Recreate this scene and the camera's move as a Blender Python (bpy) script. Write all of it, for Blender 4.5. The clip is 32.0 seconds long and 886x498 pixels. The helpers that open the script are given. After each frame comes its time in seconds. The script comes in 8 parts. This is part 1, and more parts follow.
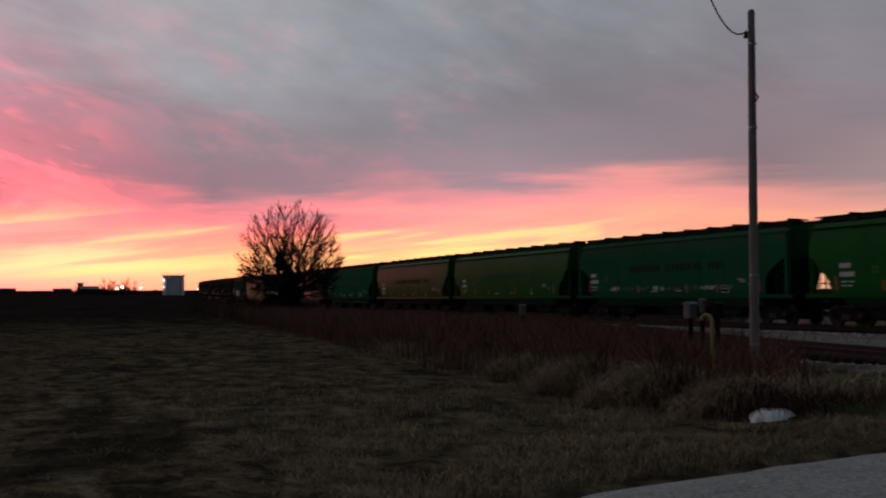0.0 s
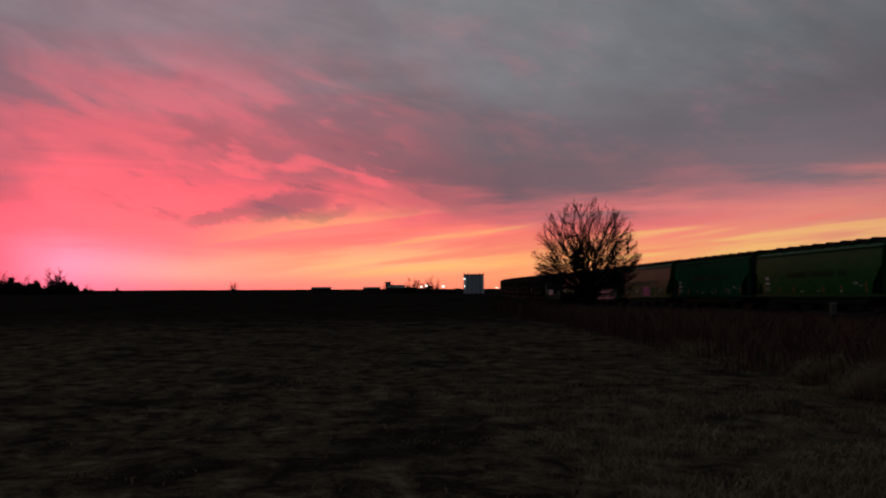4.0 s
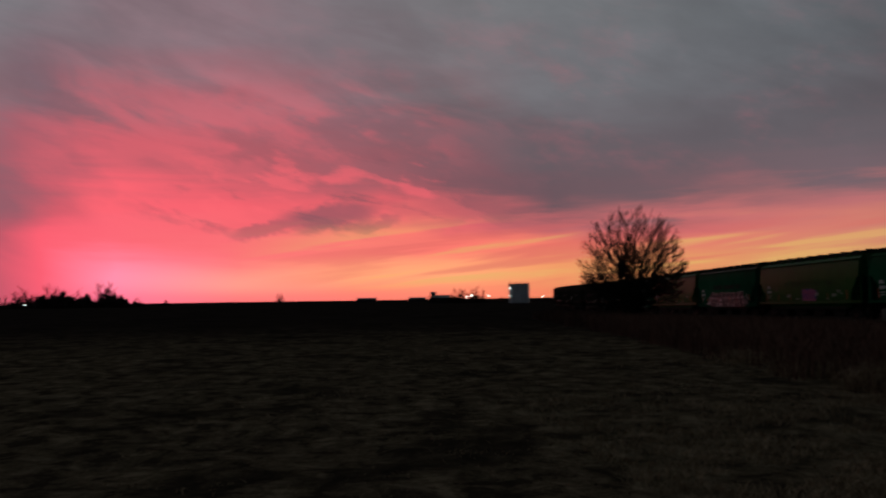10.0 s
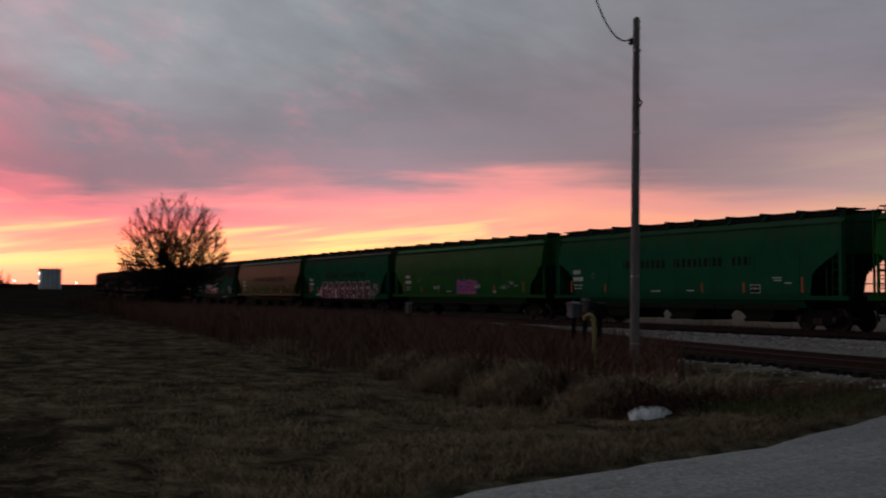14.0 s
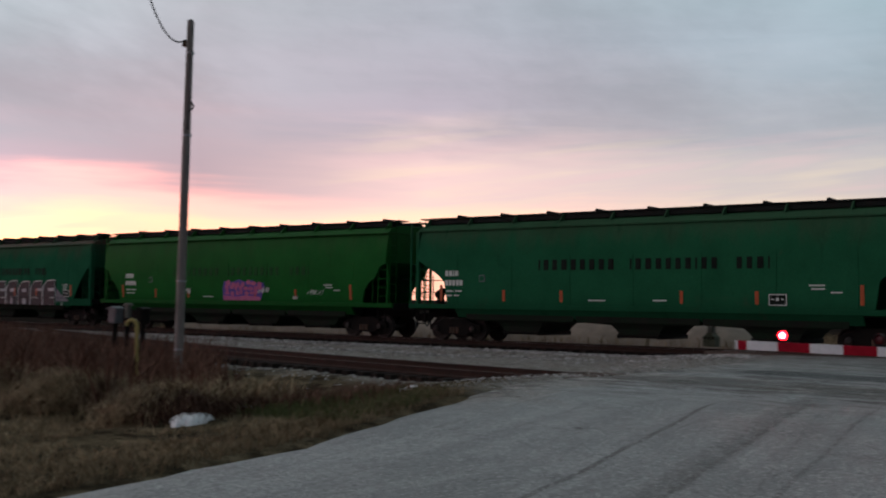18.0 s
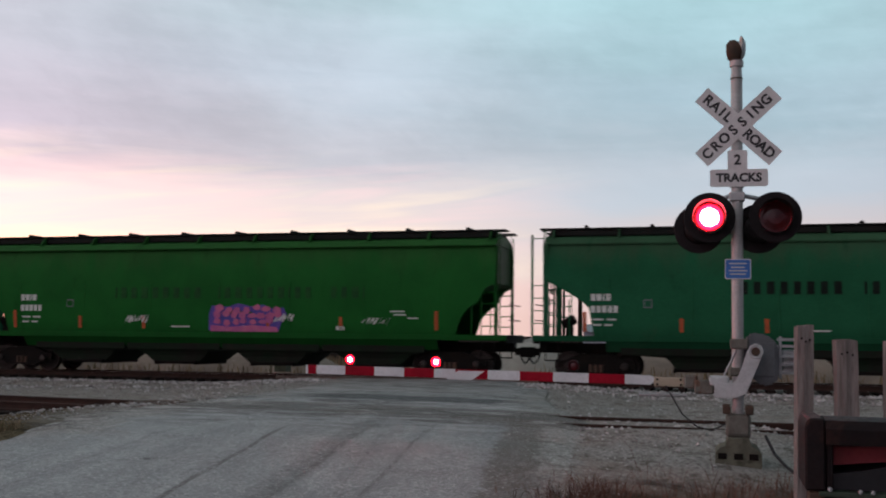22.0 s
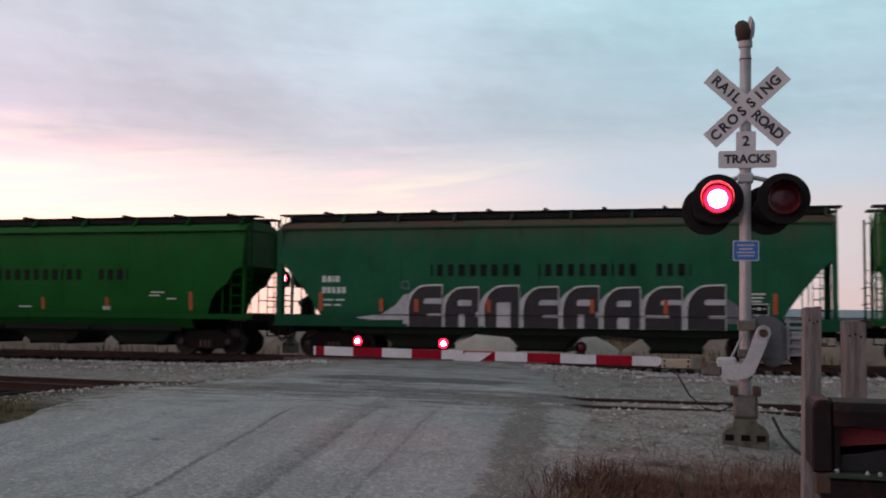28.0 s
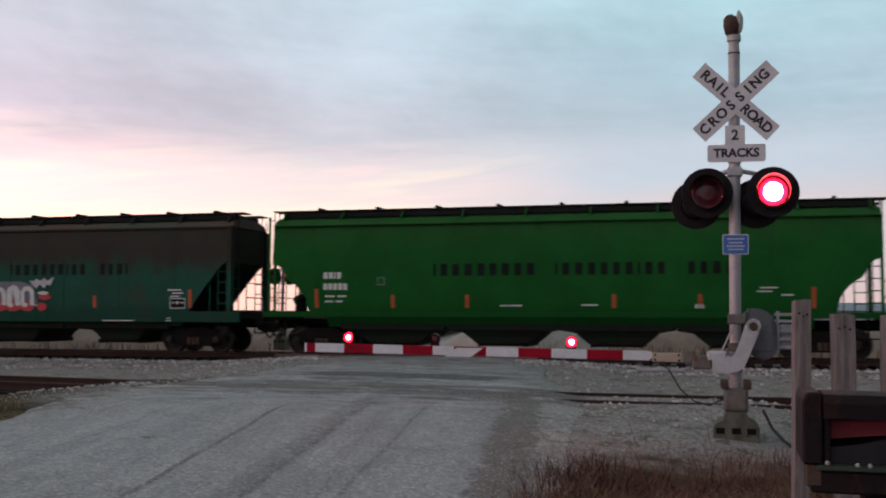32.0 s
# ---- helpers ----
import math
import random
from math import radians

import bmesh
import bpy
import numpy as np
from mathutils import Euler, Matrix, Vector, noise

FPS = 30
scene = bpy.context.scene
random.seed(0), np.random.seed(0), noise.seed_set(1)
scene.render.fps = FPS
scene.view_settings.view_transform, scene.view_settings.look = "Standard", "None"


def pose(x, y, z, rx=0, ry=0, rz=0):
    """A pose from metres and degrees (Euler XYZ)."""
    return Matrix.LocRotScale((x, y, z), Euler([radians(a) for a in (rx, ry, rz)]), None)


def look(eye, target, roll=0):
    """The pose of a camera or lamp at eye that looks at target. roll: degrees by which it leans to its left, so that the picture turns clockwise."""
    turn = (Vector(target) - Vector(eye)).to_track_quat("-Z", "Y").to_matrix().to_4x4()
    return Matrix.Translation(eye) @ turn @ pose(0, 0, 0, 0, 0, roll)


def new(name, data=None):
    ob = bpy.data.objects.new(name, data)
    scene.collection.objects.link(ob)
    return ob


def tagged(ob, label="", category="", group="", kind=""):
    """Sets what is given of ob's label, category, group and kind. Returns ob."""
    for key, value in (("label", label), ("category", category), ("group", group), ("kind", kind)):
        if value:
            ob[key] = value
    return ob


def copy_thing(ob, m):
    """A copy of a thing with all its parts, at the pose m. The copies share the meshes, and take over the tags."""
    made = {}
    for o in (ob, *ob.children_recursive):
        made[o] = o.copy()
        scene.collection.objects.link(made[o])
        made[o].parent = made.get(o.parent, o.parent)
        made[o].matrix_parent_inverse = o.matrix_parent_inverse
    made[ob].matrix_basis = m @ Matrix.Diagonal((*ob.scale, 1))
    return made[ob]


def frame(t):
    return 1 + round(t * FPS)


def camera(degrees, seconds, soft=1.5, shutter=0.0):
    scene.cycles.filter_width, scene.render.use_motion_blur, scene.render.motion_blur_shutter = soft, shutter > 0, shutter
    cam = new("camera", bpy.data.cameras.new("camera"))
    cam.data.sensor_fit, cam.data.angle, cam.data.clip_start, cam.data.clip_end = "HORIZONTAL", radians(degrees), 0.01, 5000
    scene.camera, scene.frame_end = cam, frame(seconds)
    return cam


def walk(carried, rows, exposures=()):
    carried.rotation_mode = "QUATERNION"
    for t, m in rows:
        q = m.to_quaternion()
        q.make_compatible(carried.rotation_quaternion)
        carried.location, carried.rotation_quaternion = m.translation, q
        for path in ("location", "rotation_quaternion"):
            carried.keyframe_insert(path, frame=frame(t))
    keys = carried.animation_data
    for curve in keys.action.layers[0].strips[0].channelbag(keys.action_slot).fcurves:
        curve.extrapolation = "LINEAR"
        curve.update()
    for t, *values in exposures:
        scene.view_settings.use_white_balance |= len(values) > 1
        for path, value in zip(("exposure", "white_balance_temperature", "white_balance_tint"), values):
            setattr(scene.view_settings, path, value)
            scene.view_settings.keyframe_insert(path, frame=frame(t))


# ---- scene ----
cam = camera(45.06, 32.0, soft=2.0, shutter=0.5)
PATH = [  # seconds, x, y, z, tilt, lean, turn
    (0, 0.0, 0.0, 1.6, 92.14, 0.13, 67.00),
    (0.5, 0.0, 0.0, 1.6, 92.22, -0.02, 69.13),
    (1, 0.0, 0.0, 1.6, 92.27, 0.04, 71.02),
    (1.5, 0.0, 0.0, 1.6, 92.29, 0.21, 72.70),
    (2, 0.0, 0.0, 1.6, 92.28, 0.09, 74.63),
    (2.5, 0.0, 0.0, 1.6, 92.23, 0.09, 76.78),
    (3, 0.0, 0.0, 1.6, 92.14, 0.10, 78.86),
    (3.5, 0.0, 0.0, 1.6, 92.11, 0.18, 80.92),
    (5.5, 0.0, 0.0, 1.6, 92.23, -0.14, 87.34),
    (6, 0.0, 0.0, 1.6, 92.36, -0.49, 88.56),
    (6.5, 0.0, 0.0, 1.6, 92.49, -0.29, 89.47),
    (7, 0.0, 0.0, 1.6, 92.60, 0.10, 89.91),
    (7.5, 0.0, 0.0, 1.6, 92.72, 0.61, 90.06),
    (8, 0.0, 0.0, 1.6, 92.84, 0.85, 90.40),
    (8.5, 0.0, 0.0, 1.6, 92.80, 0.52, 90.41),
    (9, 0.0, 0.0, 1.6, 92.66, 0.80, 89.83),
    (9.5, 0.0, 0.0, 1.6, 92.53, 0.70, 88.78),
    (10, 0.0, 0.0, 1.6, 92.65, 0.82, 85.23),
    (10.5, 0.0, 0.0, 1.6, 92.87, 0.57, 81.40),
    (11, 0.0, 0.0, 1.6, 92.95, 0.35, 78.69),
    (11.5, 0.0, 0.0, 1.6, 92.93, 0.26, 75.93),
    (12, 0.0, 0.0, 1.6, 92.91, -0.05, 72.98),
    (12.5, 0.0, 0.0, 1.6, 92.80, -0.20, 69.71),
    (13, 0.0, 0.0, 1.6, 92.54, -0.27, 66.91),
    (13.5, 0.0, 0.0, 1.6, 92.23, -0.32, 64.04),
    (14, 0.0, 0.0, 1.6, 92.05, -0.57, 60.95),
    (14.5, 0.0, 0.0, 1.6, 91.97, -0.59, 57.57),
    (16.5, 0.0, 0.0, 1.6, 91.81, -1.73, 48.43),
    (17, 0.0, 0.0, 1.6, 91.96, -1.79, 44.11),
    (17.5, 0.0, 0.0, 1.6, 92.36, -1.43, 41.12),
    (18, 0.0, 0.0, 1.6, 92.74, -1.29, 36.98),
    (18.5, 0.0, 0.0, 1.6, 93.12, -1.34, 33.29),
    (19, 0.0, 0.0, 1.6, 93.51, -1.10, 28.89),
    (19.5, 0.0, 0.0, 1.6, 93.65, -1.21, 25.26),
    (20, 0.0, 0.0, 1.6, 93.62, -1.33, 21.73),
    (20.5, 0.0, 0.0, 1.6, 93.60, -1.71, 19.22),
    (21, 0.0, 0.0, 1.6, 94.05, -1.46, 16.77),
    (21.5, 0.0, 0.0, 1.6, 94.45, -1.47, 15.15),
    (22, 0.0, 0.0, 1.6, 94.57, -1.02, 14.42),
    (22.5, 0.0, 0.0, 1.6, 94.43, -0.98, 14.12),
    (23, 0.0, 0.0, 1.6, 94.16, -1.35, 14.29),
    (23.5, 0.0, 0.0, 1.6, 93.90, -1.41, 14.46),
    (24, 0.0, 0.0, 1.6, 93.63, -1.23, 14.47),
    (24.5, 0.0, 0.0, 1.6, 93.55, -1.22, 14.57),
    (26.5, 0.0, 0.0, 1.6, 93.67, -1.16, 14.79),
    (27, 0.0, 0.0, 1.6, 93.69, -1.13, 14.86),
    (27.5, 0.0, 0.0, 1.6, 93.64, -1.05, 14.81),
    (28, 0.0, 0.0, 1.6, 93.58, -1.04, 14.82),
    (28.5, 0.0, 0.0, 1.6, 93.49, -1.09, 14.79),
    (29, 0.0, 0.0, 1.6, 93.41, -1.11, 14.80),
    (29.5, 0.0, 0.0, 1.6, 93.39, -1.18, 14.74),
    (30, 0.0, 0.0, 1.6, 93.42, -1.16, 14.62),
    (30.5, 0.0, 0.0, 1.6, 93.43, -1.04, 14.55),
    (31, 0.0, 0.0, 1.6, 93.43, -0.84, 14.49),
    (31.5, 0.0, 0.0, 1.6, 93.42, -0.68, 14.40),
    (32, 0.0, 0.0, 1.6, 93.36, -0.61, 14.33),
]

EXPOSURES = [  # seconds, stops, kelvin, tint: the clip's camera opens up, and greens a little, as it turns away from the afterglow
    (0.0, 0.08, 6500, 10), (2.0, -0.30, 6500, 10), (3.0, -0.58, 6500, 10), (5.5, -0.94, 6500, 10), (8.0, -1.02, 6500, 10), (9.5, -1.06, 6500, 10), (11.0, -0.88, 6500, 10), (13.0, -0.28, 6500, 10),
    (14.5, 0.25, 6500, 8.5), (16.5, 0.88, 6450, 5.5), (18.0, 1.2, 6450, 5), (20.0, 1.46, 6500, 6.5), (24.0, 1.65, 6550, 9), (28.0, 1.68, 6550, 9), (32.0, 1.68, 6550, 9)]
walk(cam, [(t, pose(*p)) for t, *p in PATH], EXPOSURES)


# ---------------------------------------------------------------- sky and light
class Nodes:
    """Short hand for building a node tree."""

    def __init__(self, tree):
        self.tree, self.nodes, self.links = tree, tree.nodes, tree.links

    def put(self, socket, value):
        if isinstance(value, bpy.types.NodeSocket):
            self.links.new(value, socket)
        elif value is not None:
            if isinstance(value, (tuple, list)) and len(value) == 3 and socket.type == "RGBA":
                value = (*value, 1.0)
            socket.default_value = value

    def math(self, op, a, b=None, c=None, clamp=False):
        n = self.nodes.new("ShaderNodeMath")
        n.operation, n.use_clamp = op, clamp
        for s, v in zip(n.inputs, (a, b, c)):
            self.put(s, v)
        return n.outputs[0]

    def ramp(self, fac, stops, mode="LINEAR"):
        n = self.nodes.new("ShaderNodeValToRGB")
        n.color_ramp.interpolation = mode
        el = n.color_ramp.elements
        while len(el) < len(stops):
            el.new(0.5)
        for e, (p, c) in zip(el, stops):
            e.position = p
            e.color = (*c, 1.0) if isinstance(c, (tuple, list)) else (c, c, c, 1.0)
        self.put(n.inputs[0], fac)
        return n.outputs[0]

    def mix(self, fac, a, b, mode="MIX"):
        n = self.nodes.new("ShaderNodeMix")
        n.data_type, n.blend_type = "RGBA", mode
        self.put(n.inputs[0], fac), self.put(n.inputs[6], a), self.put(n.inputs[7], b)
        return n.outputs[2]

    def noise(self, vector, scale, detail=4.0, rough=0.55, warp=0.0):
        n = self.nodes.new("ShaderNodeTexNoise")
        self.put(n.inputs["Vector"], vector)
        self.put(n.inputs["Scale"], scale), self.put(n.inputs["Detail"], detail)
        self.put(n.inputs["Roughness"], rough), self.put(n.inputs["Distortion"], warp)
        return n.outputs[0]

    def span(self, v, lo, hi, out0=0.0, out1=1.0, smooth=True):
        n = self.nodes.new("ShaderNodeMapRange")
        n.interpolation_type = "SMOOTHSTEP" if smooth else "LINEAR"
        for i, x in enumerate((v, lo, hi, out0, out1)):
            self.put(n.inputs[i], x)
        return n.outputs[0]

    def vec(self, x, y, z):
        n = self.nodes.new("ShaderNodeCombineXYZ")
        for s, v in zip(n.inputs, (x, y, z)):
            self.put(s, v)
        return n.outputs[0]


def srgb(r, g, b, gain=1.0):
    """A colour as seen on a screen, 0 to 255, as light."""
    return tuple(gain * ((c / 255 / 12.92) if c / 255 < 0.04 else ((c / 255 + 0.055) / 1.055) ** 2.4) for c in (r, g, b))


SUN_TURN = 103.0   # where the sun has gone down, degrees to the left of +y

world = bpy.data.worlds.new("world")
scene.world = world
world.use_nodes = True
W = Nodes(world.node_tree)
W.nodes.clear()
way = W.nodes.new("ShaderNodeTexCoord").outputs["Generated"]
sep = W.nodes.new("ShaderNodeSeparateXYZ")
W.links.new(way, sep.inputs[0])
turn = W.math("MULTIPLY", W.math("ARCTAN2", W.math("MULTIPLY", sep.outputs[0], -1.0), sep.outputs[1]), 57.2958)
lift = W.math("MULTIPLY", W.math("ARCSINE", sep.outputs[2]), 57.2958)
# cloud streaks: long in the turn, thin in height, sagging to the left
streak = W.vec(W.math("MULTIPLY", turn, 0.13), W.math("ADD", W.math("MULTIPLY", lift, 0.40), W.math("MULTIPLY", turn, -0.12)), 0.3)
shred = W.vec(W.math("MULTIPLY", turn, 0.16), W.math("ADD", W.math("MULTIPLY", lift, 0.80), W.math("MULTIPLY", turn, -0.22)), 5.3)
lines = W.vec(W.math("MULTIPLY", turn, 0.07), W.math("ADD", W.math("MULTIPLY", lift, 0.95), W.math("MULTIPLY", turn, 0.10)), 1.9)
flat = W.vec(W.math("MULTIPLY", turn, 0.05), W.math("MULTIPLY", lift, 0.45), 3.7)
n_streak = W.noise(streak, 1.0, 5.0, 0.55, 0.5)
n_shred = W.noise(shred, 1.0, 5.0, 0.55, 0.5)
n_band = W.noise(lines, 1.0, 4.0, 0.5, 0.3)
n_flat = W.noise(flat, 1.0, 6.0, 0.55, 0.25)
n_soft = W.noise(W.vec(W.math("MULTIPLY", turn, 0.06), W.math("MULTIPLY", lift, 0.10), 8.1), 1.0, 3.0, 0.5, 0.4)
bend = W.math("ADD", W.math("MULTIPLY", W.math("SUBTRACT", n_flat, 0.5), 5.0), W.math("MULTIPLY", W.math("SUBTRACT", n_soft, 0.5), 3.0))
lifted = W.math("ADD", lift, W.math("MULTIPLY", bend, W.span(lift, 0.2, 4.0)))
up = W.math("DIVIDE", lifted, 40.0, clamp=True)


def sky_column(stops, turn_):
    """Colours up one column of the sky; the afterglow side is far brighter than the rest."""
    k = float(np.interp(turn_, (22, 38, 50, 64, 128), (1.0, 1.08, 1.16, 1.30, 1.30)))
    return W.ramp(up, [(e / 40.0, tuple(k * v for v in c)) for e, c in stops], "EASE")


G = 1.55
SKY = [  # turn in degrees, then height in degrees and colour
    (128, [(0, srgb(116, 84, 96, G)), (4, srgb(116, 90, 100, G)), (12, srgb(122, 108, 115, G)), (20, srgb(122, 120, 126, G)), (40, srgb(118, 118, 122, G))]),
    (112, [(0, srgb(144, 90, 103, G)), (4, srgb(132, 95, 105, G)), (9, srgb(134, 110, 117, G)), (15, srgb(134, 129, 134, G)), (24, srgb(128, 126, 131, G)), (40, srgb(118, 119, 122, G))]),
    (108.2, [(0, srgb(190, 88, 107, G)), (3, srgb(196, 90, 106, G)), (6, srgb(154, 94, 106, G)), (9, srgb(138, 106, 115, G)), (15, srgb(126, 122, 128, G)), (26, srgb(128, 127, 132, G))]),
    (105.8, [(0, srgb(252, 96, 118, G)), (3, srgb(255, 98, 116, G)), (5, srgb(214, 94, 108, G)), (7.5, srgb(160, 94, 106, G)), (11, srgb(132, 106, 116, G)), (16, srgb(126, 122, 128, G)), (26, srgb(128, 127, 132, G))]),
    (102.3, [(0, srgb(255, 116, 146, 1.75)), (1.2, srgb(255, 134, 160, 1.9)), (3.2, srgb(255, 106, 120, G)), (5.6, srgb(255, 103, 116, G)), (7.2, srgb(196, 96, 108, G)), (10.5, srgb(152, 102, 112, G)), (14, srgb(134, 114, 122, G)), (28, srgb(128, 126, 131, G))]),
    (96, [(0, srgb(255, 120, 120, 1.7)), (0.9, srgb(255, 150, 134, 1.75)), (2.4, srgb(255, 116, 121, G)), (5.0, srgb(248, 100, 112, G)), (7, srgb(178, 92, 102, G)), (10.5, srgb(162, 102, 112, G)), (14, srgb(138, 116, 124, G)), (30, srgb(124, 123, 128, G))]),
    (90, [(0, srgb(255, 124, 110, 1.7)), (1.4, srgb(255, 162, 118, 1.7)), (2.8, srgb(255, 128, 116, G)), (4.4, srgb(232, 100, 108, G)), (6.2, srgb(168, 94, 103, G)), (9, srgb(140, 99, 108, G)), (12.5, srgb(126, 111, 118, G)), (17, srgb(128, 125, 130, G)), (30, srgb(118, 120, 124, G))]),
    (84.5, [(0, srgb(255, 132, 106, 1.7)), (1.4, srgb(255, 166, 116, 1.7)), (2.8, srgb(255, 124, 112, G)), (3.9, srgb(200, 98, 104, G)), (5.2, srgb(128, 88, 96, G)), (8.5, srgb(116, 96, 103, G)), (13, srgb(124, 119, 124, G)), (18, srgb(122, 124, 127, G)), (30, srgb(112, 116, 119, G))]),
    (79, [(0, srgb(255, 140, 104, 1.4)), (1.4, srgb(255, 168, 110, 1.4)), (2.8, srgb(255, 134, 112, 1.4)), (3.7, srgb(190, 102, 106, G)), (4.8, srgb(108, 87, 94, G)), (8.0, srgb(102, 93, 99, G)), (12, srgb(112, 112, 117, G)), (20, srgb(114, 118, 121, G)), (30, srgb(106, 110, 114, G))]),
    (72, [(0, srgb(255, 156, 110, 1.25)), (1.8, srgb(255, 168, 114, 1.25)), (3.2, srgb(252, 140, 120, 1.25)), (4.2, srgb(206, 112, 113, G)), (5.3, srgb(114, 93, 99, G)), (8.5, srgb(99, 93, 99, G)), (13, srgb(104, 106, 111, G)), (20, srgb(108, 114, 117, G)), (30, srgb(100, 106, 110, G))]),
    (64, [(0, srgb(255, 170, 122, 1.05)), (2.0, srgb(255, 174, 126, 1.05)), (3.7, srgb(250, 150, 134, 1.05)), (5.0, srgb(204, 122, 124, 1.3)), (6.2, srgb(116, 99, 106, G)), (9, srgb(100, 96, 102, G)), (14, srgb(98, 102, 107, G)), (20, srgb(98, 106, 110, G)), (30, srgb(92, 98, 102, G))]),
    (50, [(0, srgb(246, 178, 136, 0.85)), (3.0, srgb(246, 178, 140, 0.85)), (5.0, srgb(224, 148, 138, 0.95)), (7.0, srgb(128, 111, 117)), (12, srgb(120, 116, 123)), (20, srgb(118, 122, 127)), (30, srgb(110, 117, 121))]),
    (38, [(0, srgb(228, 160, 136, 0.88)), (2.2, srgb(230, 164, 140, 0.88)), (4, srgb(224, 170, 146, 0.9)), (6.5, srgb(174, 146, 144)), (10, srgb(122, 114, 123)), (16, srgb(118, 118, 126)), (30, srgb(110, 121, 126))]),
    (22, [(0, srgb(166, 133, 124)), (2.4, srgb(172, 141, 133)), (4, srgb(167, 148, 139)), (6.5, srgb(148, 138, 138)), (9.5, srgb(124, 124, 131)), (14, srgb(116, 123, 132)), (20, srgb(110, 126, 132)), (30, srgb(104, 123, 127))]),
    (2, [(0, srgb(134, 118, 116)), (5, srgb(131, 125, 127)), (8, srgb(119, 126, 134)), (12, srgb(108, 124, 133)), (18, srgb(105, 128, 134)), (36, srgb(101, 124, 128))]),
    (-40, [(0, srgb(104, 96, 108)), (8, srgb(100, 102, 112)), (20, srgb(96, 106, 114)), (40, srgb(92, 104, 110))]),
    (-180, [(0, srgb(62, 64, 76)), (10, srgb(66, 70, 80)), (40, srgb(70, 76, 82))]),
]
sway = W.math("ADD", W.math("MULTIPLY", W.math("SUBTRACT", n_soft, 0.5), 7.0), W.math("MULTIPLY", W.math("SUBTRACT", n_streak, 0.5), 7.0))
turned = W.math("ADD", turn, W.math("MULTIPLY", sway, W.math("MULTIPLY", W.span(turn, 60.0, 80.0), W.span(lift, 0.5, 5.0))))
sky = sky_column(SKY[-1][1], SKY[-1][0])
for i in range(len(SKY) - 2, -1, -1):
    sky = W.mix(W.span(turned, SKY[i + 1][0], SKY[i][0], smooth=i not in range(2, 13)), sky, sky_column(SKY[i][1], SKY[i][0]))
# the cloud deck over the afterglow: lit streaks high up, dark shreds low down, rounded puffs in both
H = 1.3 * G
puffs = W.vec(W.math("MULTIPLY", turn, 0.17), W.math("ADD", W.math("MULTIPLY", lift, 0.34), W.math("MULTIPLY", turn, -0.06)), 2.6)
n_puff = W.noise(puffs, 1.0, 6.0, 0.58, 0.15)
n_fine = W.noise(puffs, 3.1, 5.0, 0.62, 0.3)
soft_streak = W.math("ADD", W.math("MULTIPLY", n_streak, 0.55), W.math("ADD", W.math("MULTIPLY", n_puff, 0.30), W.math("MULTIPLY", n_fine, 0.15)))
soft_shred = W.math("ADD", W.math("MULTIPLY", n_shred, 0.5), W.math("ADD", W.math("MULTIPLY", n_puff, 0.34), W.math("MULTIPLY", n_fine, 0.16)))
glow_turn = W.math("MULTIPLY", W.span(turn, 80.0, 91.0), W.span(turn, 109.5, 102.0))
high = W.math("MULTIPLY", glow_turn, W.math("MULTIPLY", W.span(lift, 5.0, 7.5), W.span(lift, 13.5, 8.5)))
low = W.math("MULTIPLY", W.math("MULTIPLY", W.span(turn, 79.5, 86.0), W.span(turn, 103.5, 97.0)), W.math("MULTIPLY", W.span(lift, 2.8, 4.4), W.span(lift, 9.0, 6.5)))
sky = W.mix(W.math("MULTIPLY", W.span(soft_streak, 0.54, 0.42, 0.0, 0.45), high), sky, srgb(236, 104, 116, H))
sky = W.mix(W.math("MULTIPLY", W.span(soft_shred, 0.51, 0.60, 0.0, 0.72), low), sky, srgb(128, 86, 95, H))
sky = W.mix(W.math("MULTIPLY", W.span(soft_shred, 0.48, 0.40, 0.0, 0.55), low), sky, srgb(255, 106, 116, H))
# one flat dark cloud low in the glow, with a smaller one beside it
for at_turn, at_lift, w, h, depth in ((91.3, 4.45, 2.9, 0.85, 0.75), (94.8, 3.75, 1.8, 0.45, 0.55), (88.6, 4.0, 1.3, 0.35, 0.45)):
    u = W.math("DIVIDE", W.math("SUBTRACT", turn, at_turn), w)
    v = W.math("DIVIDE", W.math("SUBTRACT", W.math("ADD", lift, W.math("MULTIPLY", W.math("SUBTRACT", n_fine, 0.5), 1.6)), W.math("SUBTRACT", at_lift, W.math("MULTIPLY", u, 0.25))), h)
    inside = W.math("ADD", W.math("MULTIPLY", u, u), W.math("MULTIPLY", v, v))
    sky = W.mix(W.span(inside, 1.2, 0.2, 0.0, depth), sky, srgb(142, 88, 98, H))
# rose patches where the deck thins
rose = W.math("MULTIPLY", W.math("MULTIPLY", W.span(lift, 4.8, 7.5), W.span(lift, 18.0, 11.0)), W.math("MULTIPLY", W.span(turn, 58.0, 68.0), W.span(turn, 108.0, 92.0)))
sky = W.mix(W.math("MULTIPLY", W.span(W.math("ADD", W.math("MULTIPLY", n_puff, 0.7), W.math("MULTIPLY", n_fine, 0.3)), 0.48, 0.70, 0.0, 0.26), rose), sky, srgb(196, 112, 124, G))
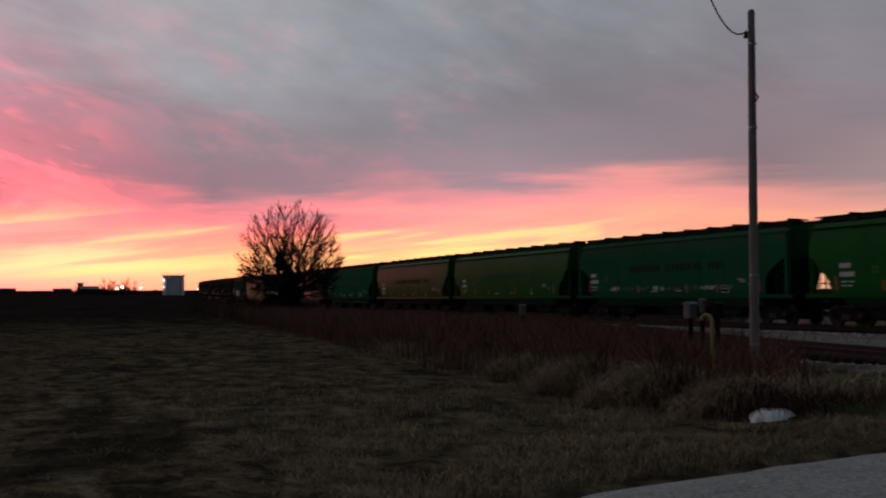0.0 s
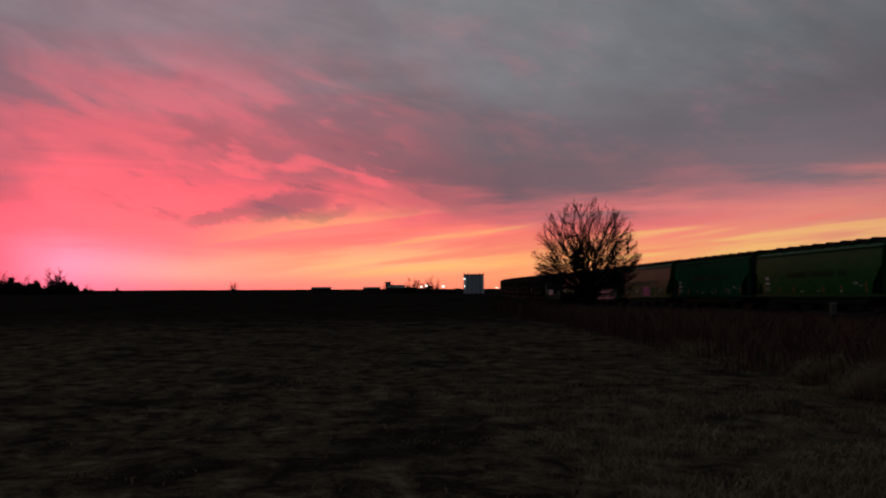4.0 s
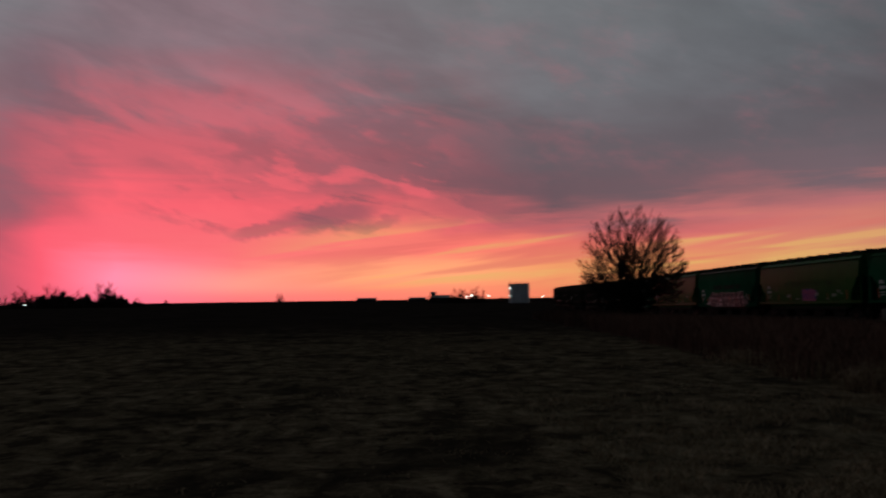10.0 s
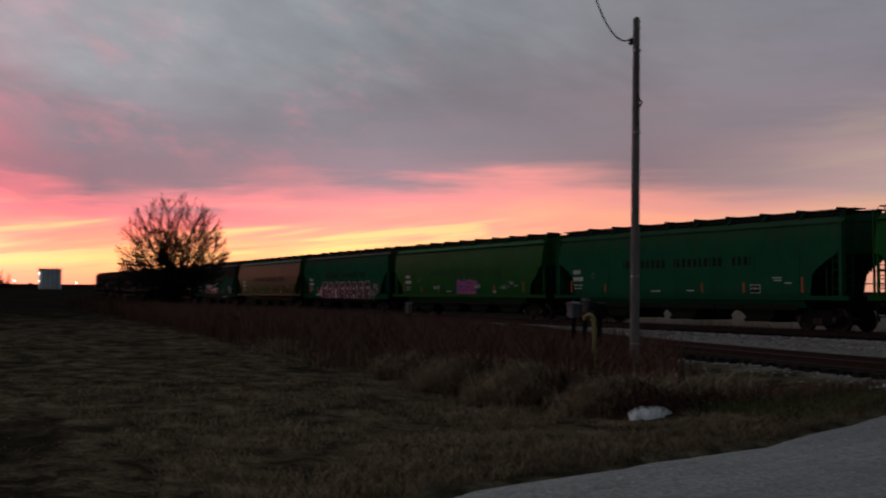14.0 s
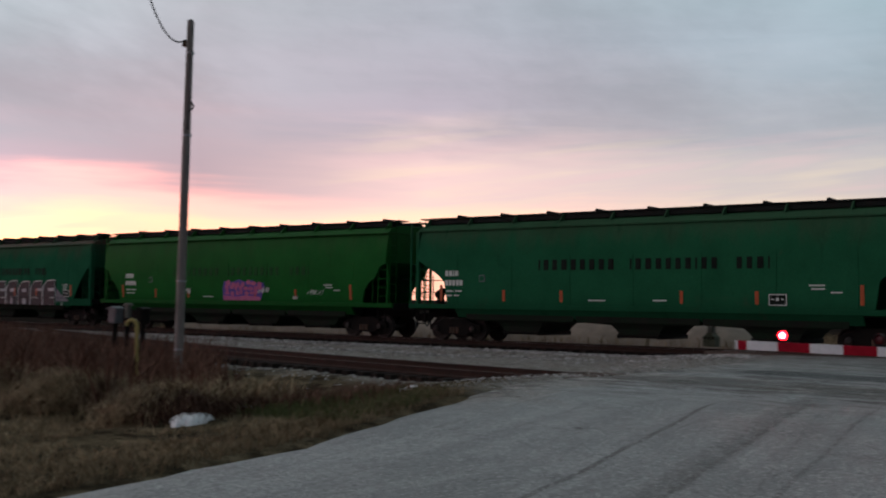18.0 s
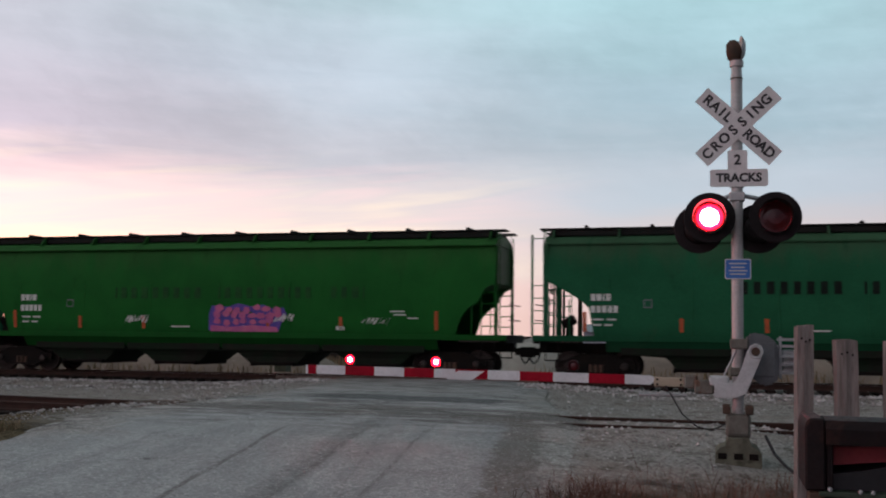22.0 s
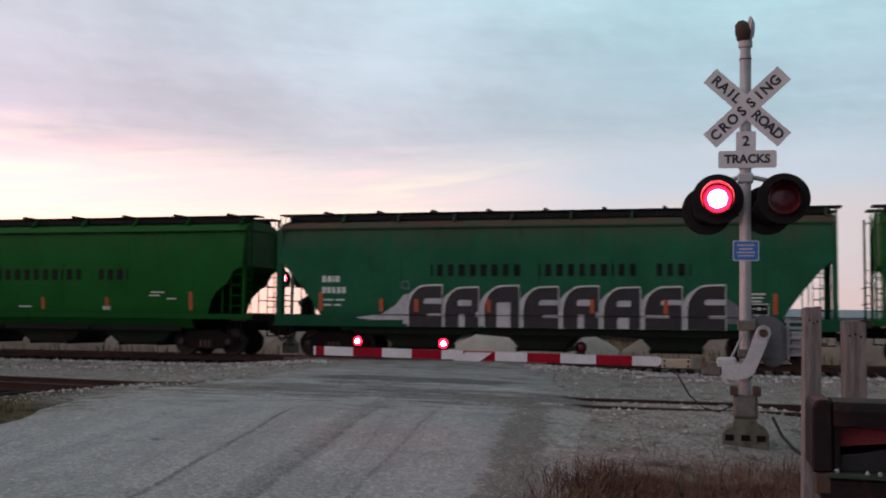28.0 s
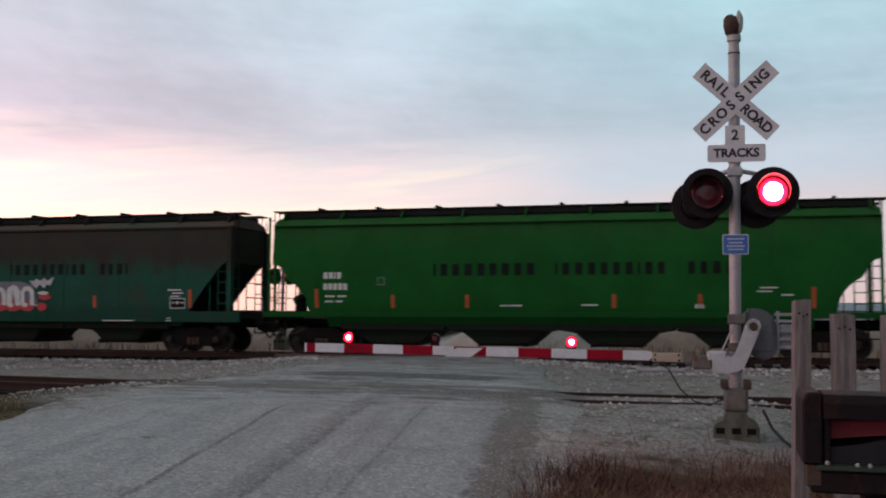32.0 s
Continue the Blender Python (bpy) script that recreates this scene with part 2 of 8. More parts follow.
# fine pale and dusky streaks in the bright band, rising to the right
band = W.math("MULTIPLY", W.math("MULTIPLY", W.span(lift, 0.3, 1.2), W.span(lift, 4.6, 2.6)), W.math("MULTIPLY", W.span(turn, 98.0, 86.0), W.span(turn, 36.0, 56.0)))
sky = W.mix(W.math("MULTIPLY", W.span(n_band, 0.50, 0.60, 0.0, 0.62), band), sky, srgb(255, 204, 122, 1.55))
sky = W.mix(W.math("MULTIPLY", W.span(n_band, 0.48, 0.38, 0.0, 0.50), band), sky, srgb(250, 120, 116, 1.45))
# faint cream and rose streaks low over the crossing
faint = W.math("MULTIPLY", W.math("MULTIPLY", W.span(lift, 1.5, 3.5), W.span(lift, 10.5, 6.5)), W.math("MULTIPLY", W.span(turn, 46.0, 38.0), W.span(turn, 4.0, 20.0)))
sky = W.mix(W.math("MULTIPLY", W.span(n_band, 0.48, 0.66, 0.0, 0.24), faint), sky, srgb(190, 170, 138))
sky = W.mix(W.math("MULTIPLY", W.span(n_band, 0.52, 0.36, 0.0, 0.28), faint), sky, srgb(172, 140, 143))
# soft mottling of the deck
fleck = W.span(W.math("ADD", W.math("MULTIPLY", n_soft, 0.8), W.math("MULTIPLY", n_fine, 0.2)), 0.32, 0.68, 0.88, 1.12)
sky = W.mix(W.span(lift, 6.0, 11.0), sky, W.mix(1.0, sky, W.vec(fleck, fleck, fleck), "MULTIPLY"))
ripple = W.mix(W.span(turn, 38.0, 60.0), W.span(n_flat, 0.32, 0.68, 1.05, 0.95), W.span(n_streak, 0.32, 0.68, 1.07, 0.93))
sky = W.mix(W.span(lift, 7.0, 11.0), sky, W.mix(1.0, sky, ripple, "MULTIPLY"))
# the vault overhead is deep dusk
vault = W.span(lift, 24.0, 62.0, 1.0, 0.42)
sky = W.mix(1.0, sky, W.vec(vault, vault, vault), "MULTIPLY")

glow = W.nodes.new("ShaderNodeBackground")
W.put(glow.inputs[0], sky)
W.put(glow.inputs[1], 1.0)
out = W.nodes.new("ShaderNodeOutputWorld")
W.links.new(glow.outputs[0], out.inputs[0])

# the last light of a sun just under the horizon, wide and weak
sun = new("sun", bpy.data.lights.new("sun", "SUN"))
sun.data.energy, sun.data.angle, sun.data.color = 0.04, radians(25), (1.0, 0.5, 0.42)
sun.matrix_world = look((0, 0, 60), (60 * math.sin(radians(SUN_TURN)), -60 * math.cos(radians(SUN_TURN)), 60 - 7))

# ---------------------------------------------------------------- materials
def material(name, base, second=None, rough=0.7, metal=0.0, scale=6.0, fine=60.0, bump=0.15, spots=None, spot_at=0.62, vary=0.0,
             emit=None, power=0.0, stretch=(1, 1, 1), coat=0.0, gloss=None, rust=0.0, rust_from=3.35, rust_tint=(0.085, 0.055, 0.045), speck=0.35, island=0.0):
    """Two scales of variation over base and second colour, stains in the colour spots, bump from the fine noise."""
    m = bpy.data.materials.new(name)
    m.use_nodes = True
    n = Nodes(m.node_tree)
    shader = n.nodes["Principled BSDF"]
    second = second or tuple(c * 0.72 for c in base)
    place = n.nodes.new("ShaderNodeTexCoord").outputs["Object"]
    if stretch != (1, 1, 1):
        mp = n.nodes.new("ShaderNodeMapping")
        n.put(mp.inputs["Vector"], place)
        mp.inputs["Scale"].default_value = stretch
        place = mp.outputs[0]
    broad, grain = n.noise(place, scale, 5.0, 0.6, 0.3), n.noise(place, fine, 3.0, 0.6)
    tint = n.mix(n.span(broad, 0.35, 0.68), base, second)
    tint = n.mix(n.span(grain, 0.3, 0.75, 0.0, speck), tint, tuple(c * 0.55 for c in base))
    if spots:
        tint = n.mix(n.span(n.noise(place, scale * 0.6, 6.0, 0.65, 0.8), spot_at, spot_at + 0.12, 0.0, 0.85), tint, spots)
    if vary:
        info = n.nodes.new("ShaderNodeObjectInfo").outputs["Random"]
        hsv = n.nodes.new("ShaderNodeHueSaturation")
        n.put(hsv.inputs["Value"], n.span(info, 0.0, 1.0, 1.0 - vary, 1.0 + vary, smooth=False))
        n.put(hsv.inputs["Color"], tint)
        tint = hsv.outputs[0]
    if island:
        info = n.nodes.new("ShaderNodeNewGeometry").outputs["Random Per Island"]
        hsv = n.nodes.new("ShaderNodeHueSaturation")
        n.put(hsv.inputs["Value"], n.span(info, 0.0, 1.0, 1.0 - island, 1.0 + island, smooth=False))
        n.put(hsv.inputs["Color"], tint)
        tint = hsv.outputs[0]
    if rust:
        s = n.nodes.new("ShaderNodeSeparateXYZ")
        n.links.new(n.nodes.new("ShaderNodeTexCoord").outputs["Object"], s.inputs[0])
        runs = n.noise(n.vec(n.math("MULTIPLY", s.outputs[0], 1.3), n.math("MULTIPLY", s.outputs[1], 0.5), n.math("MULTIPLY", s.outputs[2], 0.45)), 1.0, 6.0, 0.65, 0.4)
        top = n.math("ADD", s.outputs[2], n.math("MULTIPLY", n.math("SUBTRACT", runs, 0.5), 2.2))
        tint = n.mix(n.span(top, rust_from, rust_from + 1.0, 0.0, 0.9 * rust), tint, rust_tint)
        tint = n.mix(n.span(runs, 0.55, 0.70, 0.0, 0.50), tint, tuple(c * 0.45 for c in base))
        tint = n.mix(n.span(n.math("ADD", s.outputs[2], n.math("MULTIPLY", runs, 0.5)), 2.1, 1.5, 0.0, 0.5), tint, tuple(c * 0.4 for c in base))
    n.put(shader.inputs["Base Color"], tint)
    n.put(shader.inputs["Roughness"], n.span(grain, 0.2, 0.8, max(0.03, rough - 0.08), min(1.0, rough + 0.1)))
    shader.inputs["Metallic"].default_value = metal
    shader.inputs["Coat Weight"].default_value = coat
    shader.inputs["Specular IOR Level"].default_value = 0.0 if gloss == 0.0 else gloss if gloss is not None else (0.12 if rough >= 0.7 else 0.35)
    if bump:
        b = n.nodes.new("ShaderNodeBump")
        b.inputs["Strength"].default_value, b.inputs["Distance"].default_value = bump, 0.02
        n.put(b.inputs["Height"], n.math("ADD", grain, n.math("MULTIPLY", broad, 0.6)))
        n.links.new(b.outputs[0], shader.inputs["Normal"])
    if emit:
        shader.inputs["Emission Color"].default_value = (*emit, 1)
        shader.inputs["Emission Strength"].default_value = power
    return m


M = {
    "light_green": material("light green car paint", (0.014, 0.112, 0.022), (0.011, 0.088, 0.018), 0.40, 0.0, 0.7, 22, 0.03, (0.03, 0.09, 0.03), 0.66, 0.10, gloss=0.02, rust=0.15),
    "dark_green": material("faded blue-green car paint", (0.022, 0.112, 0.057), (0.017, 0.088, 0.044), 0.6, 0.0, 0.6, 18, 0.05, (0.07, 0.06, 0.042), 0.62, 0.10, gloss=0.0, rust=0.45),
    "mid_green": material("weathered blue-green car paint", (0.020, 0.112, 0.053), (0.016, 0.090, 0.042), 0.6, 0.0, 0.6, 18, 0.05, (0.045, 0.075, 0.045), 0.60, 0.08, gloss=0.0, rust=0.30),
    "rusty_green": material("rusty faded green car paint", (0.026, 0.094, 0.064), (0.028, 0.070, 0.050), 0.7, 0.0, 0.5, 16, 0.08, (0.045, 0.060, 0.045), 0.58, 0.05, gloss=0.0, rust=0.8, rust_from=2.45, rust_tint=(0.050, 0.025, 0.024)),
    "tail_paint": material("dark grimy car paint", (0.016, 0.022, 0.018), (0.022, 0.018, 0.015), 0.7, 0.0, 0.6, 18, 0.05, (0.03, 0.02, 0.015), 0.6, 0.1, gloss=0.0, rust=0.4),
    "rusty_roof": material("rust-stained green roof", (0.06, 0.075, 0.05), (0.10, 0.055, 0.04), 0.7, 0.0, 0.5, 16, 0.1, (0.16, 0.07, 0.045), 0.55),
    "roof_dark": material("dark grated steel", (0.013, 0.017, 0.015), (0.02, 0.018, 0.016), 0.8, 0.0, 2.0, 30, 0.1),
    "grimy": material("grimy black steel", (0.009, 0.0085, 0.008), (0.015, 0.012, 0.0095), 0.8, 0.3, 2.0, 25, 0.15),
    "hopper": material("dusty dark hopper steel", (0.010, 0.022, 0.012), (0.014, 0.015, 0.012), 0.8, 0.0, 1.2, 25, 0.1, (0.03, 0.026, 0.02), 0.6),
    "wheel": material("worn wheel steel", (0.022, 0.018, 0.016), (0.035, 0.027, 0.021), 0.6, 0.3, 3, 30, 0.1),
    "stencil": material("white stencil paint", (0.62, 0.66, 0.62), (0.5, 0.55, 0.5), 0.6, 0.0, 5, 40, 0.0),
    "black_paint": material("black lettering paint", (0.004, 0.008, 0.006), (0.008, 0.016, 0.011), 0.7, 0.0, 3, 30, 0.0),
    "faded_ink": material("worn-off dark lettering", (0.010, 0.055, 0.016), (0.014, 0.085, 0.02), 0.7, 0.0, 3, 30, 0.0),
    "orange": material("orange reflector tape", (0.42, 0.085, 0.02), (0.34, 0.07, 0.02), 0.5, 0.0, 5, 40, 0.0),
    "pink": material("pink spray paint", (0.48, 0.12, 0.24), (0.36, 0.09, 0.25), 0.5, 0.0, 4, 30, 0.0, (0.5, 0.22, 0.3), 0.58),
    "blue_spray": material("violet spray paint", (0.07, 0.06, 0.3), (0.12, 0.06, 0.32), 0.5, 0.0, 4, 30, 0.0),
    "grey_spray": material("dark grey spray paint", (0.014, 0.015, 0.018), (0.022, 0.022, 0.026), 0.5, 0.0, 3, 30, 0.0),
    "silver_spray": material("pale silver spray paint", (0.46, 0.48, 0.49), (0.34, 0.36, 0.38), 0.5, 0.0, 3, 30, 0.0),
    "mid_spray": material("mid grey spray paint", (0.16, 0.17, 0.19), (0.12, 0.13, 0.15), 0.5, 0.0, 3, 30, 0.0),
    "red_spray": material("red spray paint", (0.5, 0.05, 0.05), (0.4, 0.04, 0.05), 0.5, 0.0, 3, 30, 0.0),
    "aluminium": material("galvanised steel", (0.42, 0.43, 0.43), (0.33, 0.33, 0.34), 0.5, 0.7, 4, 40, 0.08, (0.28, 0.24, 0.22), 0.62),
    "mast": material("aluminium mast", (0.40, 0.385, 0.38), (0.33, 0.31, 0.30), 0.5, 0.35, 3, 40, 0.08, (0.25, 0.2, 0.18), 0.6),
    "old_cast": material("rust-streaked old casting", (0.16, 0.155, 0.135), (0.11, 0.10, 0.085), 0.8, 0.0, 6, 45, 0.25, (0.12, 0.06, 0.04), 0.56),
    "cast": material("weathered grey casting", (0.50, 0.52, 0.52), (0.40, 0.41, 0.41), 0.55, 0.1, 5, 45, 0.1, (0.2, 0.19, 0.17), 0.62),
    "box_grey": material("dark grey mechanism case", (0.13, 0.14, 0.15), (0.1, 0.105, 0.11), 0.55, 0.1, 4, 40, 0.1),
    "rust": material("rusty steel fitting", (0.11, 0.07, 0.05), (0.07, 0.055, 0.045), 0.75, 0.3, 6, 50, 0.2),
    "concrete": material("stained concrete footing", (0.14, 0.14, 0.105), (0.085, 0.085, 0.065), 0.9, 0.0, 5, 60, 0.4, (0.05, 0.05, 0.035), 0.55),
    "sign_white": material("white sign sheet", (0.66, 0.66, 0.65), (0.58, 0.57, 0.56), 0.5, 0.0, 4, 40, 0.02, (0.46, 0.44, 0.42), 0.66),
    "sign_black": material("black sign letters", (0.015, 0.015, 0.017), (0.02, 0.02, 0.022), 0.5, 0.0, 4, 40, 0.0),
    "sign_blue": material("blue sign sheet", (0.03, 0.13, 0.42), (0.04, 0.16, 0.45), 0.45, 0.0, 5, 40, 0.0),
    "hood": material("matt black lamp hood", (0.016, 0.014, 0.015), (0.022, 0.019, 0.02), 0.7, 0.0, 5, 40, 0.05, gloss=0.08),
    "lens_dark": material("unlit dark red lens", (0.06, 0.006, 0.008), (0.09, 0.008, 0.01), 0.18, 0.0, 8, 60, 0.02),
    "lens_lit": material("lit red lens", (0.8, 0.05, 0.08), (0.8, 0.05, 0.08), 0.2, 0.0, 8, 60, 0.0, emit=(1.0, 0.0008, 0.005), power=16.0),
    "lens_core": material("lit red lens core", (0.9, 0.4, 0.4), (0.9, 0.4, 0.4), 0.2, 0.0, 8, 60, 0.0, emit=(1.0, 0.10, 0.14), power=60.0),
    "red_sheet": material("red retroreflective sheet", (0.30, 0.008, 0.022), (0.22, 0.006, 0.016), 0.6, 0.0, 4, 40, 0.0, gloss=0.06),
    "white_sheet": material("white retroreflective sheet", (0.62, 0.64, 0.65), (0.52, 0.54, 0.55), 0.45, 0.0, 4, 40, 0.0, (0.4, 0.4, 0.4), 0.66),
    "pale_wood": material("pale varnished board", (0.42, 0.36, 0.27), (0.34, 0.28, 0.2), 0.6, 0.0, 5, 60, 0.1, stretch=(0.3, 4, 4)),
    "post_wood": material("weathered grey post", (0.24, 0.215, 0.20), (0.15, 0.13, 0.12), 0.85, 0.0, 9, 50, 0.5, (0.06, 0.045, 0.04), 0.6, stretch=(5, 5, 0.5)),
    "pole_wood": material("weathered utility pole wood", (0.27, 0.24, 0.225), (0.18, 0.155, 0.14), 0.85, 0.0, 6, 50, 0.4, (0.09, 0.075, 0.065), 0.64, stretch=(5, 5, 0.4)),
    "tie_wood": material("creosoted sleeper", (0.028, 0.021, 0.018), (0.018, 0.014, 0.012), 0.9, 0.0, 5, 50, 0.4, (0.1, 0.085, 0.07), 0.6, 0.3),
    "rail": material("rusty rail steel", (0.045, 0.026, 0.02), (0.03, 0.02, 0.016), 0.75, 0.0, 3, 40, 0.15),
    "rail_top": material("worn rail head", (0.32, 0.28, 0.26), (0.2, 0.16, 0.14), 0.35, 0.9, 4, 50, 0.05),
    "yellow": material("faded yellow pipe paint", (0.34, 0.28, 0.08), (0.25, 0.20, 0.07), 0.6, 0.0, 5, 40, 0.1, (0.18, 0.12, 0.05), 0.62),
    "mailbox": material("dark rusty mailbox sheet", (0.017, 0.0105, 0.0105), (0.010, 0.009, 0.010), 0.65, 0.0, 5, 45, 0.15, (0.045, 0.02, 0.016), 0.56, gloss=0.12),
    "mail_red": material("faded red flag paint", (0.26, 0.022, 0.03), (0.2, 0.02, 0.027), 0.5, 0.0, 6, 45, 0.0),
    "black_plastic": material("black plastic", (0.012, 0.012, 0.014), (0.018, 0.018, 0.02), 0.4, 0.0, 6, 45, 0.05),
    "green_paint": material("dull green trim paint", (0.035, 0.055, 0.035), (0.03, 0.045, 0.03), 0.6, 0.0, 6, 45, 0.05),
    "snow": material("old crusted snow", (0.97, 0.98, 0.99), (0.95, 0.96, 0.97), 0.6, 0.0, 6, 40, 0.2, speck=0.05),
    "stone": material("limestone ballast stone", (0.42, 0.41, 0.395), (0.28, 0.27, 0.26), 0.9, 0.0, 3, 30, 0.3, (0.34, 0.32, 0.30), 0.6, island=0.5),
    "dry_grass": material("dry tan grass", (0.24, 0.178, 0.108), (0.145, 0.105, 0.06), 0.9, 0.0, 1.2, 8, 0.0, (0.09, 0.06, 0.035), 0.6, island=0.35),
    "verge_grass": material("pale matted verge grass", (0.38, 0.285, 0.175), (0.23, 0.17, 0.10), 0.9, 0.0, 1.2, 8, 0.0, (0.13, 0.09, 0.055), 0.6, island=0.35),
    "red_weed": material("reddish dead weeds", (0.17, 0.088, 0.062), (0.085, 0.043, 0.032), 0.9, 0.0, 1.0, 8, 0.0, (0.20, 0.14, 0.095), 0.62, island=0.35),
    "brown_weed": material("dead brown weeds", (0.10, 0.052, 0.036), (0.05, 0.027, 0.02), 0.9, 0.0, 1.0, 8, 0.0, (0.16, 0.11, 0.07), 0.6, island=0.35),
    "green_grass": material("late green grass", (0.075, 0.10, 0.035), (0.11, 0.10, 0.045), 0.9, 0.0, 1.5, 8, 0.0),
    "bark": material("dark bark", (0.026, 0.019, 0.016), (0.018, 0.014, 0.012), 0.9, 0.0, 3, 20, 0.3),
    "far_tree": material("bare far thicket", (0.05, 0.036, 0.032), (0.035, 0.027, 0.025), 0.95, 0.0, 0.2, 2, 0.0),
    "silo_white": material("pale ribbed silo steel", (0.62, 0.64, 0.66), (0.5, 0.52, 0.54), 0.45, 0.2, 0.3, 3, 0.02),
    "white_wall": material("pale blue-grey metal wall", (0.30, 0.32, 0.36), (0.25, 0.27, 0.31), 0.6, 0.0, 0.3, 3, 0.02),
    "grey_roof": material("grey metal roof", (0.22, 0.23, 0.25), (0.17, 0.18, 0.2), 0.5, 0.2, 0.3, 3, 0.02),
    "dark_glass": material("dark window", (0.02, 0.025, 0.03), (0.02, 0.025, 0.03), 0.15, 0.0, 1, 5, 0.0),
    "lamp_white": material("white yard lamp", (0.9, 0.9, 0.9), None, 0.4, 0.0, 5, 20, 0.0, emit=(0.85, 1.0, 0.95), power=9.0),
    "wire": material("black cable", (0.015, 0.015, 0.016), None, 0.6, 0.0, 5, 40, 0.0),
    "glass_insulator": material("brown porcelain", (0.08, 0.035, 0.02), None, 0.25, 0.0, 5, 40, 0.0),
    "gravel_pile": material("pale limestone heap", (0.407, 0.381, 0.336), (0.326, 0.306, 0.270), 0.9, 0.0, 1.5, 25, 0.3),
    "tan_heap": material("tan spoil bank", (0.26, 0.21, 0.17), (0.19, 0.155, 0.13), 0.95, 0.0, 1.2, 20, 0.4, (0.33, 0.28, 0.24), 0.6),
}


# ---------------------------------------------------------------- mesh helpers
def finish(bm, name, mat, smooth=False):
    me = bpy.data.meshes.new(name)
    if isinstance(bm, tuple):
        me.from_pydata(bm[0], [], bm[1])
    else:
        bmesh.ops.recalc_face_normals(bm, faces=bm.faces)
        bm.to_mesh(me)
        bm.free()
    for m in mat if isinstance(mat, (list, tuple)) else [mat]:
        me.materials.append(m)
    if smooth:
        me.shade_smooth()
        me.set_sharp_from_angle(angle=radians(38))
    me.update()
    return me


def part(name, bm, mat, parent, label="", smooth=False, at=None):
    """Links a bmesh (or a mesh, or vertices and faces) as one mesh object under a thing or a part."""
    me = bm if isinstance(bm, bpy.types.Mesh) else finish(bm, name, mat, smooth)
    ob = new(name, me)
    ob.parent = parent
    if at is not None:
        ob.matrix_basis = at
    if label:
        ob["label"] = label
    return ob


def thing(name, label, category, group="", kind="", at=None):
    ob = new(name)
    ob.empty_display_size = 0.2
    if at is not None:
        ob.matrix_basis = at
    return tagged(ob, label, category, group, kind)


def box(bm, x0, x1, y0, y1, z0, z1, bevel=0.0, m=None):
    r = bmesh.ops.create_cube(bm, size=1.0, matrix=Matrix.Translation(((x0 + x1) / 2, (y0 + y1) / 2, (z0 + z1) / 2)) @ Matrix.Diagonal((x1 - x0, y1 - y0, z1 - z0, 1)))
    vs = r["verts"]
    if bevel:
        es = list({e for v in vs for e in v.link_edges})
        r = bmesh.ops.bevel(bm, geom=es, offset=bevel, segments=1, affect="EDGES")
        vs = list({v for f in r["faces"] for v in f.verts} | {v for v in vs if v.is_valid})
    if m is not None:
        bmesh.ops.transform(bm, matrix=m, verts=[v for v in vs if v.is_valid])
    return bm


def boxes(*specs, bevel=0.0):
    bm = bmesh.new()
    for s in specs:
        box(bm, *s, bevel=bevel)
    return bm


def rod(bm, a, b, r0, r1=None, seg=8):
    """A round bar from a to b."""
    a, b = Vector(a), Vector(b)
    d = b - a
    m = Matrix.Translation((a + b) / 2) @ d.to_track_quat("Z", "Y").to_matrix().to_4x4()
    bmesh.ops.create_cone(bm, cap_ends=True, segments=seg, radius1=r0, radius2=r0 if r1 is None else r1, depth=d.length, matrix=m)
    return bm


def rods(pairs, r, seg=6):
    bm = bmesh.new()
    for a, b in pairs:
        rod(bm, a, b, r, seg=seg)
    return bm


def lathe(profile, seg=24, axis="Z", m=None, cap=True):
    """A turned shape from (radius, height) pairs."""
    vs, fs = [], []
    for r, h in profile:
        for i in range(seg):
            a = 2 * math.pi * i / seg
            vs.append((r * math.cos(a), r * math.sin(a), h))
    n = len(profile)
    for j in range(n - 1):
        for i in range(seg):
            k = (i + 1) % seg
            fs.append((j * seg + i, j * seg + k, (j + 1) * seg + k, (j + 1) * seg + i))
    if cap and profile[0][0] > 0.001:
        fs.append(tuple(range(seg))[::-1])
    if cap and profile[-1][0] > 0.001:
        fs.append(tuple((n - 1) * seg + i for i in range(seg)))
    if m is not None:
        vs = [tuple(m @ Vector(v)) for v in vs]
    return vs, fs


def prism(outline, y0, y1, bm=None, axis="Y"):
    """An outline of (x, z) points pushed from y0 to y1 (or (x, y) from z0 to z1 for axis Z)."""
    bm = bm or bmesh.new()
    put = (lambda p, d: (p[0], d, p[1])) if axis == "Y" else ((lambda p, d: (p[0], p[1], d)) if axis == "Z" else (lambda p, d: (d, p[0], p[1])))
    a = [bm.verts.new(put(p, y0)) for p in outline]
    b = [bm.verts.new(put(p, y1)) for p in outline]
    bm.faces.new(a), bm.faces.new(b[::-1])
    for i in range(len(outline)):
        k = (i + 1) % len(outline)
        bm.faces.new((a[i], b[i], b[k], a[k]))
    return bm


def tube(points, r, seg=6):
    """A pipe through points."""
    pts = [Vector(p) for p in points]
    vs, fs = [], []
    side = None
    for i, p in enumerate(pts):
        d = (pts[min(i + 1, len(pts) - 1)] - pts[max(i - 1, 0)]).normalized()
        if side is None:
            side = d.orthogonal().normalized()
        side = (side - d * side.dot(d)).normalized()
        other = d.cross(side)
        for k in range(seg):
            a = 2 * math.pi * k / seg
            vs.append(tuple(p + r * (math.cos(a) * side + math.sin(a) * other)))
    for i in range(len(pts) - 1):
        for k in range(seg):
            q = (k + 1) % seg
            fs.append((i * seg + k, i * seg + q, (i + 1) * seg + q, (i + 1) * seg + k))
    fs.append(tuple(range(seg))[::-1])
    fs.append(tuple((len(pts) - 1) * seg + k for k in range(seg)))
    return vs, fs


